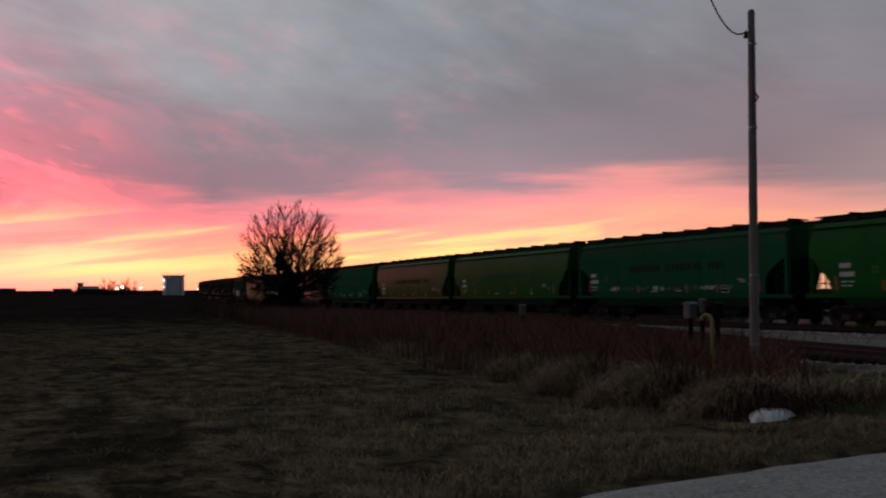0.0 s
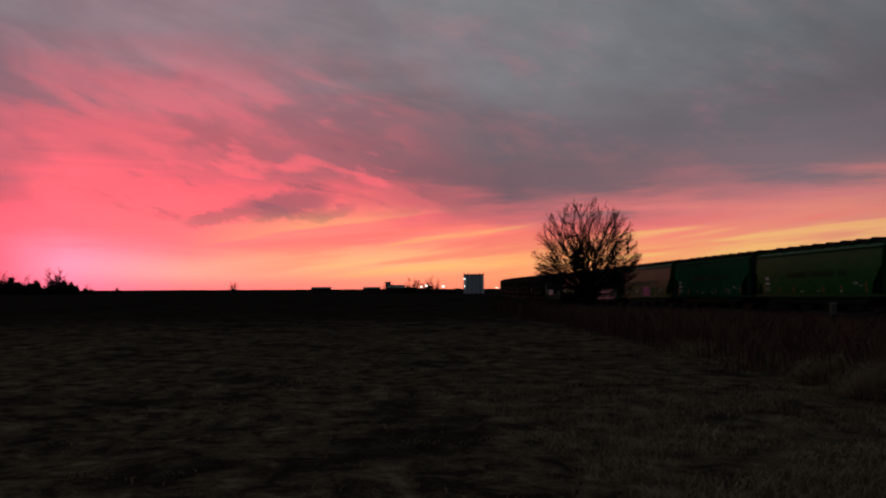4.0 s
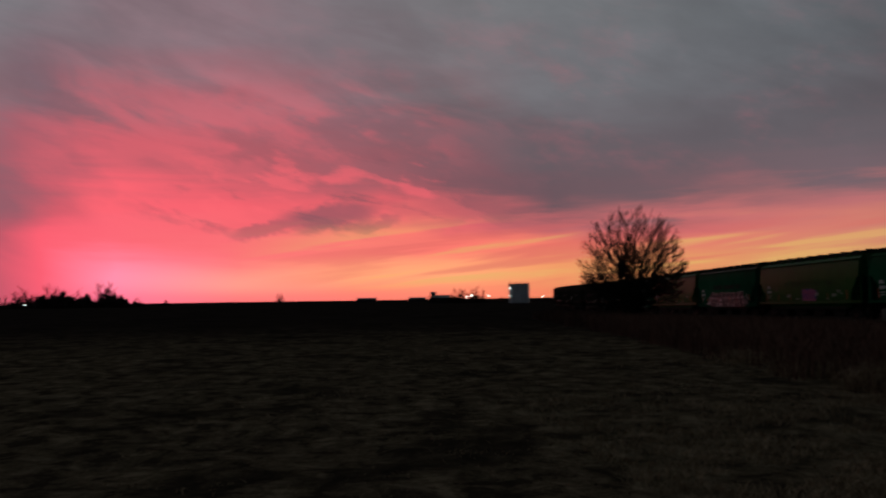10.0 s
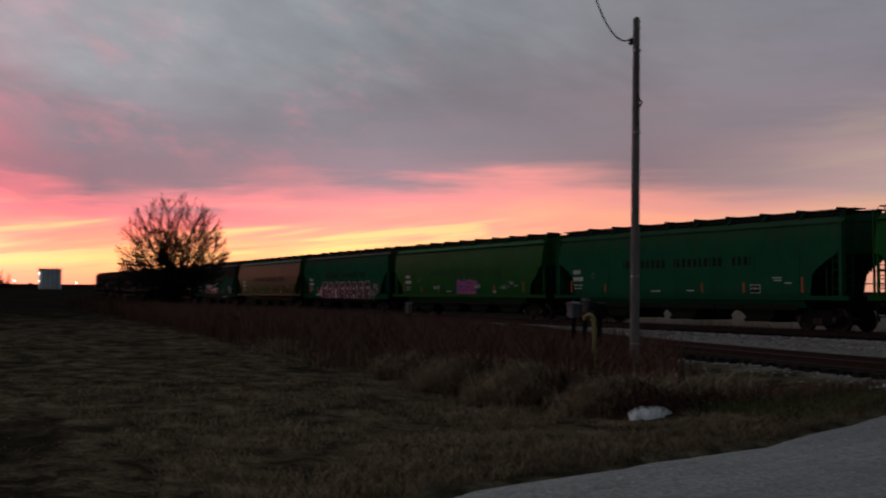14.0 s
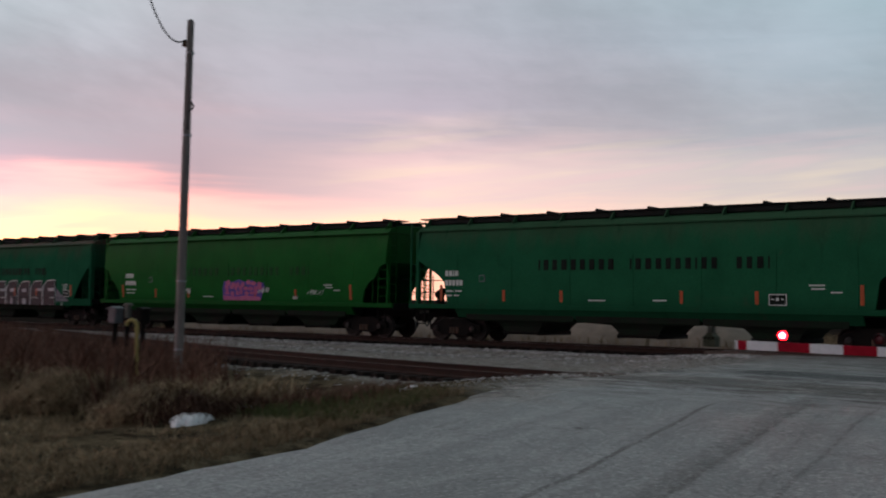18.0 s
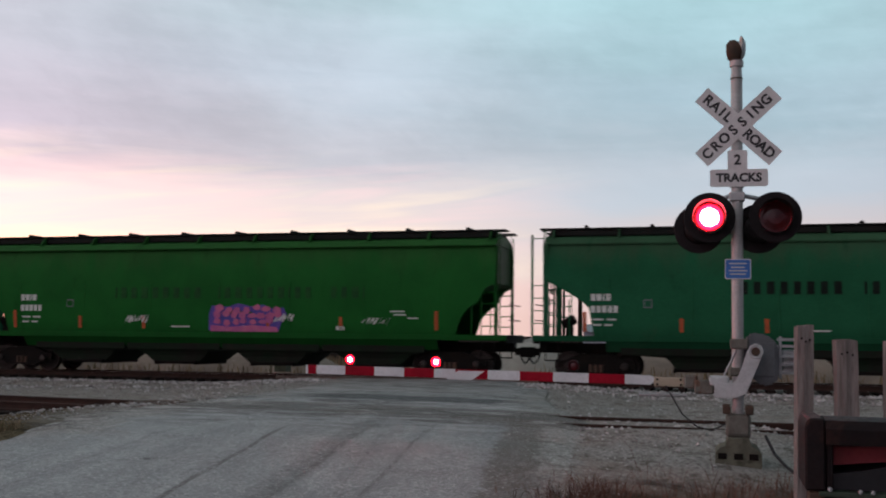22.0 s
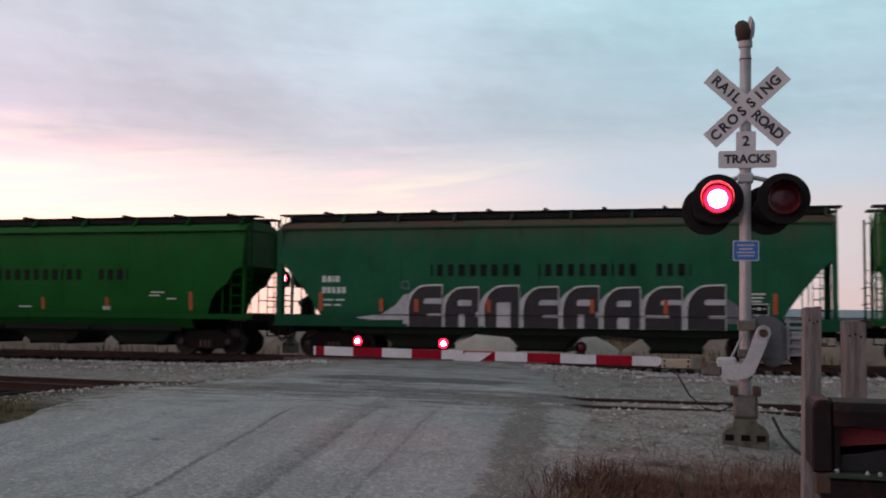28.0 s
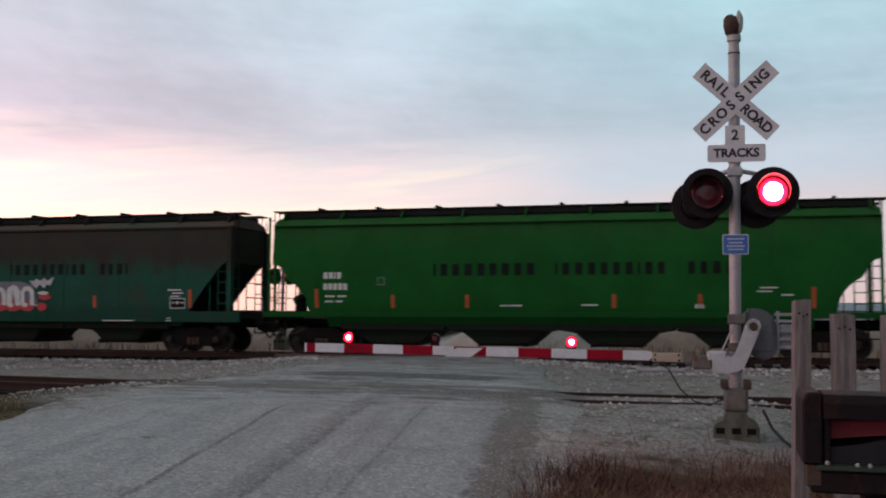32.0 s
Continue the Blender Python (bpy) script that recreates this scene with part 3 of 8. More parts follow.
def words(text, size, mat, parent, m, name="lettering", label="", depth=0.002, bold=0.0):
    """Raised letters of Blender's own font, as one mesh."""
    c = bpy.data.curves.new(name, "FONT")
    c.body, c.size, c.extrude, c.align_x, c.align_y, c.offset, c.resolution_u = text, size, depth, "CENTER", "CENTER", bold, 3
    ob = bpy.data.objects.new(name, c)
    me = bpy.data.meshes.new_from_object(ob)
    bpy.data.objects.remove(ob)
    bpy.data.curves.remove(c)
    me.materials.clear()
    me.materials.append(mat)
    return part(name, me, mat, parent, label, at=m)


def smoothstep(a, b, v):
    t = np.clip((np.asarray(v, float) - a) / (b - a), 0, 1)
    return t * t * (3 - 2 * t)

# ---------------------------------------------------------------- the lie of the land
GRADE = 0.0088              # the railway climbs to the right
MAIN_Y = 35.0               # centre line of the main track at x = 0
RAIL_Z = 0.25               # its rail head at x = 0


def rail_z(x):
    """Rail head of the main track."""
    return RAIL_Z + GRADE * np.clip(x, -150, 60)


def side_z(x):
    """Rail head of the siding, a little steeper."""
    return 0.31 + 0.012 * np.clip(x, -60, 60)


def main_y(x):
    """Centre line of the main track: it swings away in a wide curve to the left."""
    s = -np.asarray(x, float)
    return MAIN_Y + 0.0035 * np.clip(s, -90, 400) + 0.000244 * np.clip(s - 20, 0, 400) ** 2


def siding_y(x):
    x = np.asarray(x, float)
    return np.where(x > 0, 16.9 - 0.11 * x * (x < 12) - 1.32 * (x >= 12), 16.9 - 0.11 * x + 0.0035 * x * x)


def road_mid(y):
    return -4.55 - 0.165 * (np.asarray(y, float) - 5)


def road_half(y):
    y = np.asarray(y, float)
    return 3.0 + 0.75 * np.exp(-((y - 16) / 4.5) ** 2) + 0.5 * np.exp(-((y - 36) / 6.0) ** 2)


def road_z(x, y):
    y = np.asarray(y, float)
    base = np.interp(y, [-60, 2, 8, 13, 17, 21, 27, 33, 39, 46, 60, 90], [-0.1, 0.0, 0.07, 0.25, 0.31, 0.31, 0.24, 0.21, 0.21, 0.1, -0.25, -0.5])
    return base + 0.012 * np.asarray(x, float) * smoothstep(14, 20, y) * (1 - smoothstep(45, 70, y)) * 0.9


def lumps(x, y, s, seed=0.0):
    """Cheap rolling unevenness from a few sines."""
    return (np.sin(x * s + seed) * np.cos(y * s * 1.3 - seed * 2) + 0.5 * np.sin(x * s * 2.3 + y * s * 1.9 + seed * 3) + 0.3 * np.cos(y * s * 4.1 - x * s * 3.3 + seed)) / 1.8


MOUNDS = ((-11.15, 9.0, 0.26), (-13.35, 9.3, 0.24), (-15.2, 9.05, 0.22), (-18.3, 9.7, 0.18))   # grassy humps along the ditch


def ground_z(x, y):
    x, y = np.asarray(x, float), np.asarray(y, float)
    near = np.exp(-((x + 8) ** 2 + y ** 2) / 3000.0)
    z = -0.12 + 0.05 * lumps(x, y, 0.35, 1.0) * (0.3 + near) + 0.035 * lumps(x, y, 1.7, 2.0) * near
    z = z + np.clip(0.012 * np.minimum(x, 0), -1.4, 0) * smoothstep(9, 30, y)
    z = z - 0.5 * np.exp(-((y - (siding_y(np.clip(x, -50, 5)) - 4.6)) / 1.5) ** 2) * smoothstep(-9, -14, x)
    main = rail_z(x) - 0.30
    side = side_z(x) - 0.30
    z = np.maximum(z, main - np.maximum(np.abs(y - main_y(x)) - 2.3, 0) * 0.42)
    on = np.maximum(np.abs(y - siding_y(np.clip(x, -56, 40))) - 1.7, 0)
    z = np.where(x > -56, np.maximum(z, side - 0.05 - on * 0.4), z)
    yard = smoothstep(16, 18, y) * (1 - smoothstep(35, 37, y)) * smoothstep(-46, -30, x) * (y > siding_y(np.clip(x, -56, 40)))
    z = np.where(yard > 0, np.maximum(z, main - 0.06 - 0.12 * yard + 0.03 * lumps(x, y, 1.1, 4.0)), z)
    # shoulder by the signal, flush with the road
    near_road = 1 - smoothstep(0.0, 4.5, np.abs(x - road_mid(y)) - road_half(y))
    z = z * (1 - near_road) + (road_z(x, y) - 0.035 - 0.03 * (x > road_mid(y))) * near_road
    fill = np.exp(-((x + 0.6) / 2.4) ** 4) * (1 - smoothstep(1.2, 2.6, np.abs(y - siding_y(np.clip(x, -56, 40)))))
    z = z * (1 - fill) + np.maximum(z, side_z(x) - 0.055) * fill
    z = z + 0.20 * np.exp(-((x - 0.35) / 1.7) ** 2 - ((y - 13.7) / 1.9) ** 2)
    for mx, my, mh in MOUNDS:
        z = z + mh * np.exp(-((x - mx) / 0.55) ** 2 - ((y - my) / 0.5) ** 2)
    under = np.abs(x - road_mid(y)) < road_half(y) - 0.25
    z = np.where(under & (y < 120) & (y > -60), road_z(x, y) - 0.14, z)
    far = smoothstep(60, 300, np.hypot(x, y))
    return z * (1 - far) + (-1.0 + 0.0004 * np.clip(y, 0, 900)) * far


def spaced(stops):
    out = []
    for (a, step), (b, _) in zip(stops[:-1], stops[1:]):
        out += list(np.arange(a, b - step * 0.4, step))
    return np.array(out + [stops[-1][0]])


def sheet(name, xs, ys, height, mat, smooth=True):
    X, Y = np.meshgrid(xs, ys)
    V = np.stack([X, Y, height(X, Y)], -1).reshape(-1, 3)
    i = np.arange(len(ys) - 1)[:, None] * len(xs) + np.arange(len(xs) - 1)[None]
    F = np.stack([i, i + 1, i + 1 + len(xs), i + len(xs)], -1).reshape(-1, 4)
    me = bpy.data.meshes.new(name)
    me.from_pydata(V.tolist(), [], F.tolist())
    me.materials.append(mat)
    if smooth:
        me.shade_smooth()
    return me


def grit_tone(n, p, mid):
    """Sandy limestone grit with brown, trodden-in patches."""
    g = n.mix(n.span(n.noise(p, 22.0, 4, 0.7), 0.3, 0.7), (0.13, 0.123, 0.112), (0.46, 0.44, 0.41))
    g = n.mix(n.span(mid, 0.45, 0.7, 0.0, 0.6), g, (0.24, 0.21, 0.18))
    return n.mix(n.span(n.noise(p, 2.8, 5, 0.7, 0.7), 0.50, 0.64, 0.0, 0.75), g, (0.10, 0.085, 0.07))


def weed_patch(n, x, y, mid, under):
    """Dark soil under the matted weeds in front of the signal."""
    edge = n.math("ADD", n.math("SUBTRACT", y, n.math("MULTIPLY", x, 0.5)), n.math("MULTIPLY", n.math("SUBTRACT", mid, 0.5), 4.0))
    mask = n.math("MULTIPLY", n.span(edge, 13.0, 10.6), n.math("MULTIPLY", n.span(n.math("ADD", x, n.math("MULTIPLY", n.math("SUBTRACT", mid, 0.5), 1.5)), -1.35, -0.85), n.span(y, 2.0, 4.0)))
    return n.mix(mask, under, n.mix(n.span(mid, 0.4, 0.6), (0.04, 0.032, 0.023), (0.10, 0.078, 0.053)))


def ground_material():
    """Bare dark soil, mown tan grass, ballast along the tracks and pale grit beside the road."""
    m = bpy.data.materials.new("field, dry grass and ballast")
    m.use_nodes = True
    n = Nodes(m.node_tree)
    shader = n.nodes["Principled BSDF"]
    p = n.nodes.new("ShaderNodeTexCoord").outputs["Object"]
    s = n.nodes.new("ShaderNodeSeparateXYZ")
    n.links.new(p, s.inputs[0])
    x, y = s.outputs[0], s.outputs[1]
    broad, mid, fine = n.noise(p, 0.16, 5, 0.6, 0.6), n.noise(p, 1.1, 6, 0.65, 0.5), n.noise(p, 14.0, 5, 0.7)
    strands = n.noise(n.vec(n.math("MULTIPLY", x, 9.0), n.math("MULTIPLY", y, 26.0), 0.0), 1.0, 3, 0.6, 1.5)
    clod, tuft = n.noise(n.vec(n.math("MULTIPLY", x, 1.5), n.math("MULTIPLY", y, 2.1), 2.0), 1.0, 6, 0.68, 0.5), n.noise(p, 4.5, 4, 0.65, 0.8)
    soil = n.mix(n.span(mid, 0.35, 0.65), (0.017, 0.0135, 0.011), (0.036, 0.028, 0.022))
    grass = n.mix(n.span(strands, 0.3, 0.7), (0.075, 0.059, 0.038), (0.20, 0.156, 0.10))
    grass = n.mix(n.span(fine, 0.35, 0.7, 0.0, 0.6), grass, (0.05, 0.045, 0.026))
    # shade in the hollows between flattened tufts put into the colour; matted crests paler
    hollow_shade = n.math("MAXIMUM", n.span(clod, 0.50, 0.61, 0.0, 0.8), n.span(tuft, 0.56, 0.68, 0.0, 0.6))
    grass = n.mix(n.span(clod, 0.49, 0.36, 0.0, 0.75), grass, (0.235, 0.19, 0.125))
    grass = n.mix(hollow_shade, grass, (0.026, 0.021, 0.0155))
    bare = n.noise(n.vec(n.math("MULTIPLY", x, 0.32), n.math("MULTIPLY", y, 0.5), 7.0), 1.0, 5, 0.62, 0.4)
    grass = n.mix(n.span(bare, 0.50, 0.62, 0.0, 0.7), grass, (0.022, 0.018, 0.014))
    # the mown verge by the road runs out into the bare field
    verge = n.math("ADD", n.span(n.math("ADD", x, n.math("MULTIPLY", broad, 26.0)), -62.0, -18.0), n.span(mid, 0.3, 0.75, -0.45, 0.4), clamp=True)
    far_field = n.mix(n.span(broad, 0.35, 0.65), (0.018, 0.015, 0.013), (0.034, 0.027, 0.023))
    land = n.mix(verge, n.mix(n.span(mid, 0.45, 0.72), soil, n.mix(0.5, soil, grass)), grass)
    away = n.nodes.new("ShaderNodeVectorMath")
    away.operation = "LENGTH"
    n.links.new(p, away.inputs[0])
    land = n.mix(n.span(away.outputs["Value"], 35.0, 110.0), land, far_field)
    # stony ground along the tracks
    grit = grit_tone(n, p, mid)
    wob = n.math("MULTIPLY", n.math("SUBTRACT", mid, 0.5), 5.0)
    yy = n.math("ADD", y, wob)
    lean = n.math("SUBTRACT", yy, n.math("MULTIPLY", n.math("MINIMUM", x, 0.0), -0.22))
    band = n.math("MULTIPLY", n.span(lean, 13.6, 15.4), n.span(yy, 39.5, 41.5, 1.0, 0.0))
    band = n.math("MULTIPLY", band, n.span(x, -75.0, -45.0))
    land = n.mix(band, land, grit)
    # pale grit on the shoulders
    mid_x = n.math("ADD", -4.55 + 0.825, n.math("MULTIPLY", y, -0.165))
    off = n.math("ABSOLUTE", n.math("SUBTRACT", x, mid_x))
    rough_edge = n.math("MAXIMUM", n.span(n.math("SUBTRACT", x, mid_x), -1.0, 1.0), n.span(yy, 13.0, 15.0))
    shoulder = n.span(n.math("ADD", off, n.math("MULTIPLY", n.math("SUBTRACT", mid, 0.5), 2.6)), 3.4, 4.6, 1.0, 0.0)
    shoulder = n.math("MULTIPLY", shoulder, rough_edge)
    right = n.math("MULTIPLY", n.span(n.math("ADD", x, wob), 3.6, 1.4), n.math("MULTIPLY", n.span(x, -5.0, -3.0), n.span(n.math("ADD", y, wob), 9.2, 11.0)))
    land = n.mix(n.math("MAXIMUM", shoulder, n.math("MULTIPLY", right, n.span(y, 60.0, 40.0))), land, grit)
    # dark matted weeds in front of the signal
    land = weed_patch(n, x, y, mid, land)
    n.put(shader.inputs["Base Color"], land)
    shader.inputs["Roughness"].default_value = 1.0
    shader.inputs["Specular IOR Level"].default_value = 0.0
    b = n.nodes.new("ShaderNodeBump")
    b.inputs["Strength"].default_value, b.inputs["Distance"].default_value = 0.6, 0.06
    n.put(b.inputs["Height"], n.math("SUBTRACT", n.math("ADD", n.math("MULTIPLY", fine, 0.6), n.math("ADD", strands, mid)), n.math("MULTIPLY", hollow_shade, 0.7)))
    n.links.new(b.outputs[0], shader.inputs["Normal"])
    return m


def road_material():
    """Worn grey chip-seal: pale dusty patches, dark wheel seams, cracks and damp stains."""
    m = bpy.data.materials.new("worn grey road surface")
    m.use_nodes = True
    n = Nodes(m.node_tree)
    shader = n.nodes["Principled BSDF"]
    p = n.nodes.new("ShaderNodeTexCoord").outputs["Object"]
    s = n.nodes.new("ShaderNodeSeparateXYZ")
    n.links.new(p, s.inputs[0])
    x, y = s.outputs[0], s.outputs[1]
    across = n.math("SUBTRACT", x, n.math("ADD", -4.55 + 0.825, n.math("MULTIPLY", y, -0.165)))
    mid, fine = n.noise(p, 0.9, 6, 0.65, 0.4), n.noise(p, 45.0, 3, 0.7)
    along = n.noise(n.vec(n.math("MULTIPLY", across, 2.2), n.math("MULTIPLY", y, 0.12), 0.0), 1.0, 5, 0.6, 0.3)
    tone = n.mix(n.span(along, 0.35, 0.65), (0.31, 0.325, 0.325), (0.41, 0.425, 0.42))
    tone = n.mix(n.span(mid, 0.45, 0.75, 0.0, 0.6), tone, (0.50, 0.515, 0.505))
    tone = n.mix(n.span(fine, 0.35, 0.7, 0.0, 0.65), tone, (0.15, 0.152, 0.146))
    tone = n.mix(n.span(n.noise(p, 9.0, 5, 0.75, 0.5), 0.42, 0.66, 0.0, 0.4), tone, (0.16, 0.161, 0.154))
    wav = n.math("MULTIPLY", n.math("SUBTRACT", n.noise(n.vec(0.0, n.math("MULTIPLY", y, 0.5), 1.0), 1.0, 4, 0.6), 0.5), 0.10)
    edge = n.math("ADD", across, wav)
    # seams and cracks that run with the road: place, drift with y, half width, depth, from, to
    for at, drift, half, dark, lo, hi in ((0.38, -0.025, 0.05, 0.75, -6.0, 14.5), (1.22, 0.004, 0.26, 0.45, -6.0, 16.5), (1.32, 0.01, 0.05, 0.5, 2.0, 15.5), (1.95, -0.05, 0.025, 0.3, 3.0, 14.5), (-2.1, 0.0, 0.03, 0.25, 2.0, 14.0), (-1.3, 0.02, 0.03, 0.25, 4.0, 13.0), (2.1, 0.02, 0.04, 0.45, 5.0, 16.0), (-2.9, -0.02, 0.05, 0.4, 6.0, 16.0)):
        axis = n.math("SUBTRACT", n.math("SUBTRACT", edge, at), n.math("MULTIPLY", n.math("SUBTRACT", y, 8.0), drift))
        line = n.span(n.math("ABSOLUTE", axis), half * 0.35, half, dark, 0.0)
        line = n.math("MULTIPLY", line, n.math("MULTIPLY", n.span(y, lo, lo + 2), n.span(y, hi, hi - 1.5)))
        line = n.math("MULTIPLY", line, n.span(n.noise(p, 5.0, 5, 0.7, 0.6), 0.34, 0.56, 0.2, 1.0))
        tone = n.mix(line, tone, (0.085, 0.078, 0.072))
    # fine mottling, dark smudges near the rails and sandy grit off the right edge
    tone = n.mix(n.span(n.noise(n.vec(n.math("MULTIPLY", across, 1.4), n.math("MULTIPLY", y, 0.6), 6.0), 1.0, 6, 0.7, 0.8), 0.54, 0.70, 0.0, 0.55), tone, (0.17, 0.165, 0.16))
    smudge = n.noise(n.vec(n.math("MULTIPLY", x, 0.7), n.math("MULTIPLY", y, 2.4), 4.0), 1.0, 6, 0.72, 0.6)
    tone = n.mix(n.math("MULTIPLY", n.span(smudge, 0.49, 0.60, 0.0, 0.85), n.span(y, 13.0, 15.5)), tone, (0.06, 0.053, 0.047))
    loose = n.math("MULTIPLY", n.span(n.math("ADD", edge, n.math("MULTIPLY", n.math("SUBTRACT", mid, 0.5), 1.6)), 3.1, 3.7), n.span(y, 30.0, 26.0))
    tone = n.mix(loose, tone, grit_tone(n, p, n.noise(p, 1.1, 6, 0.65, 0.5)))
    crumbly = n.noise(n.vec(n.math("MULTIPLY", x, 1.1), n.math("MULTIPLY", y, 1.9), 5.0), 1.0, 7, 0.72, 0.8)
    crumble = n.math("MULTIPLY", n.span(n.math("ADD", across, n.math("MULTIPLY", n.math("SUBTRACT", crumbly, 0.5), 5.0)), -1.9, -2.6), n.span(y, 10.8, 13.0))
    tone = n.mix(crumble, tone, n.mix(n.span(crumbly, 0.50, 0.60), grit_tone(n, p, mid), (0.075, 0.066, 0.058)))
    mud = n.math("SUBTRACT", n.math("ADD", across, n.math("MULTIPLY", n.math("SUBTRACT", n.noise(p, 3.0, 6, 0.72, 0.5), 0.5), 0.7)), n.math("ADD", 3.24, n.math("MULTIPLY", y, 0.02)))
    tone = n.mix(n.math("MULTIPLY", n.span(n.math("ABSOLUTE", mud), 0.20, 0.34, 0.8, 0.0), n.span(y, 19.0, 17.0)), tone, n.mix(n.span(fine, 0.3, 0.7), (0.085, 0.074, 0.062), (0.15, 0.132, 0.112)))
    tone = weed_patch(n, x, y, n.noise(p, 1.1, 6, 0.65, 0.5), tone)
    # brown dirt dragged along the siding where it runs through the road
    bow = n.math("SUBTRACT", y, n.math("ADD", 16.9, n.math("ADD", n.math("MULTIPLY", x, -0.11), n.math("MULTIPLY", n.math("MULTIPLY", x, x), 0.0035))))
    drag = n.noise(n.vec(n.math("MULTIPLY", x, 0.45), n.math("MULTIPLY", bow, 4.5), 9.0), 1.0, 6, 0.7, 0.4)
    tone = n.mix(n.math("MULTIPLY", n.span(n.math("ABSOLUTE", bow), 0.9, 1.7, 1.0, 0.0), n.span(drag, 0.37, 0.54, 0.05, 0.95)), tone, (0.10, 0.078, 0.066))
    # patched, dirty and rust-stained planking over the rails
    cross = n.math("ADD", y, n.math("MULTIPLY", n.math("SUBTRACT", n.noise(n.vec(n.math("MULTIPLY", x, 0.5), n.math("MULTIPLY", y, 3.0), 0.0), 1.0, 5, 0.7, 0.5), 0.5), 3.5))
    for at, half, dark, tint in ((15.9, 0.35, 0.75, (0.10, 0.075, 0.065)), (17.7, 0.5, 0.8, (0.06, 0.058, 0.057)), (21.5, 0.4, 0.5, (0.09, 0.085, 0.08)), (19.4, 0.5, 0.6, (0.5, 0.48, 0.46)), (26.0, 1.2, 0.5, (0.46, 0.44, 0.42)), (29.0, 0.4, 0.6, (0.075, 0.07, 0.068))):
        line = n.span(n.math("ABSOLUTE", n.math("SUBTRACT", cross, at)), half * 0.6, half, dark * 0.6, 0.0)
        tone = n.mix(n.math("MULTIPLY", line, n.span(mid, 0.3, 0.55)), tone, tint)
    # ragged dark smudges and pale dust over the crossing, and one long asphalt patch
    near_rails = n.math("MULTIPLY", n.span(y, 14.5, 16.5), n.span(y, 36.0, 33.0))
    scuff = n.noise(n.vec(n.math("MULTIPLY", x, 0.9), n.math("MULTIPLY", y, 2.6), 3.0), 1.0, 8, 0.74, 0.9)
    tone = n.mix(n.math("MULTIPLY", n.span(scuff, 0.51, 0.57, 0.0, 0.9), near_rails), tone, (0.085, 0.08, 0.075))
    tone = n.mix(n.math("MULTIPLY", n.span(scuff, 0.44, 0.38, 0.0, 0.6), near_rails), tone, (0.50, 0.48, 0.45))
    ruff = n.math("MULTIPLY", n.math("SUBTRACT", n.noise(p, 2.2, 6, 0.75, 0.4), 0.5), 1.5)
    strip = n.math("ADD", n.math("ADD", y, n.math("MULTIPLY", x, 0.2)), n.math("SUBTRACT", ruff, 20.35))
    strip = n.math("MULTIPLY", n.span(n.math("ABSOLUTE", strip), 0.85, 1.1, 0.9, 0.0), n.math("MULTIPLY", n.span(x, -9.0, -8.2), n.span(n.math("ADD", x, ruff), -4.0, -4.4)))
    tone = n.mix(strip, tone, (0.055, 0.057, 0.06))
    blot = n.noise(n.vec(n.math("MULTIPLY", across, 0.9), n.math("MULTIPLY", y, 0.35), 12.0), 1.0, 7, 0.68, 0.5)
    tone = n.mix(n.span(blot, 0.52, 0.64, 0.0, 0.38), tone, (0.17, 0.18, 0.18))
    crack = n.nodes.new("ShaderNodeTexVoronoi")
    crack.feature = "DISTANCE_TO_EDGE"
    wob2 = n.math("MULTIPLY", n.math("SUBTRACT", n.noise(p, 1.4, 5, 0.7), 0.5), 1.4)
    n.put(crack.inputs["Vector"], n.vec(n.math("ADD", n.math("MULTIPLY", across, 0.55), wob2), n.math("ADD", n.math("MULTIPLY", y, 0.42), wob2), 0.0))
    tone = n.mix(n.math("MULTIPLY", n.span(crack.outputs[0], 0.004, 0.014, 0.75, 0.0), n.span(n.noise(p, 0.5, 4, 0.6), 0.44, 0.54)), tone, (0.07, 0.066, 0.062))
    # gravel chips worn into the whole surface
    chips = n.noise(p, 24.0, 3, 0.8, 0.2)
    tone = n.mix(n.span(chips, 0.53, 0.68, 0.0, 0.7), tone, (0.10, 0.10, 0.10))
    tone = n.mix(n.span(chips, 0.46, 0.33, 0.0, 0.6), tone, (0.66, 0.66, 0.64))
    n.put(shader.inputs["Base Color"], tone)
    n.put(shader.inputs["Roughness"], n.span(mid, 0.3, 0.7, 0.72, 0.92))
    shader.inputs["Specular IOR Level"].default_value = 0.2
    b = n.nodes.new("ShaderNodeBump")
    b.inputs["Strength"].default_value, b.inputs["Distance"].default_value = 0.45, 0.02
    n.put(b.inputs["Height"], n.math("ADD", fine, n.math("MULTIPLY", mid, 2.0)))
    n.links.new(b.outputs[0], shader.inputs["Normal"])
    return m


gx = spaced([(-3800, 300), (-900, 60), (-240, 8), (-70, 1.6), (-34, 0.5), (10, 1.0), (40, 6), (120, 40), (600, 250), (3800, 1)])
gy = spaced([(-3000, 300), (-300, 40), (-40, 5), (-6, 0.8), (3, 0.4), (24, 0.8), (44, 2.5), (80, 20), (300, 80), (1000, 300), (3800, 1)])
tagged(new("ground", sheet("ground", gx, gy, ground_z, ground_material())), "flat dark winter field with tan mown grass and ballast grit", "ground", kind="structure")

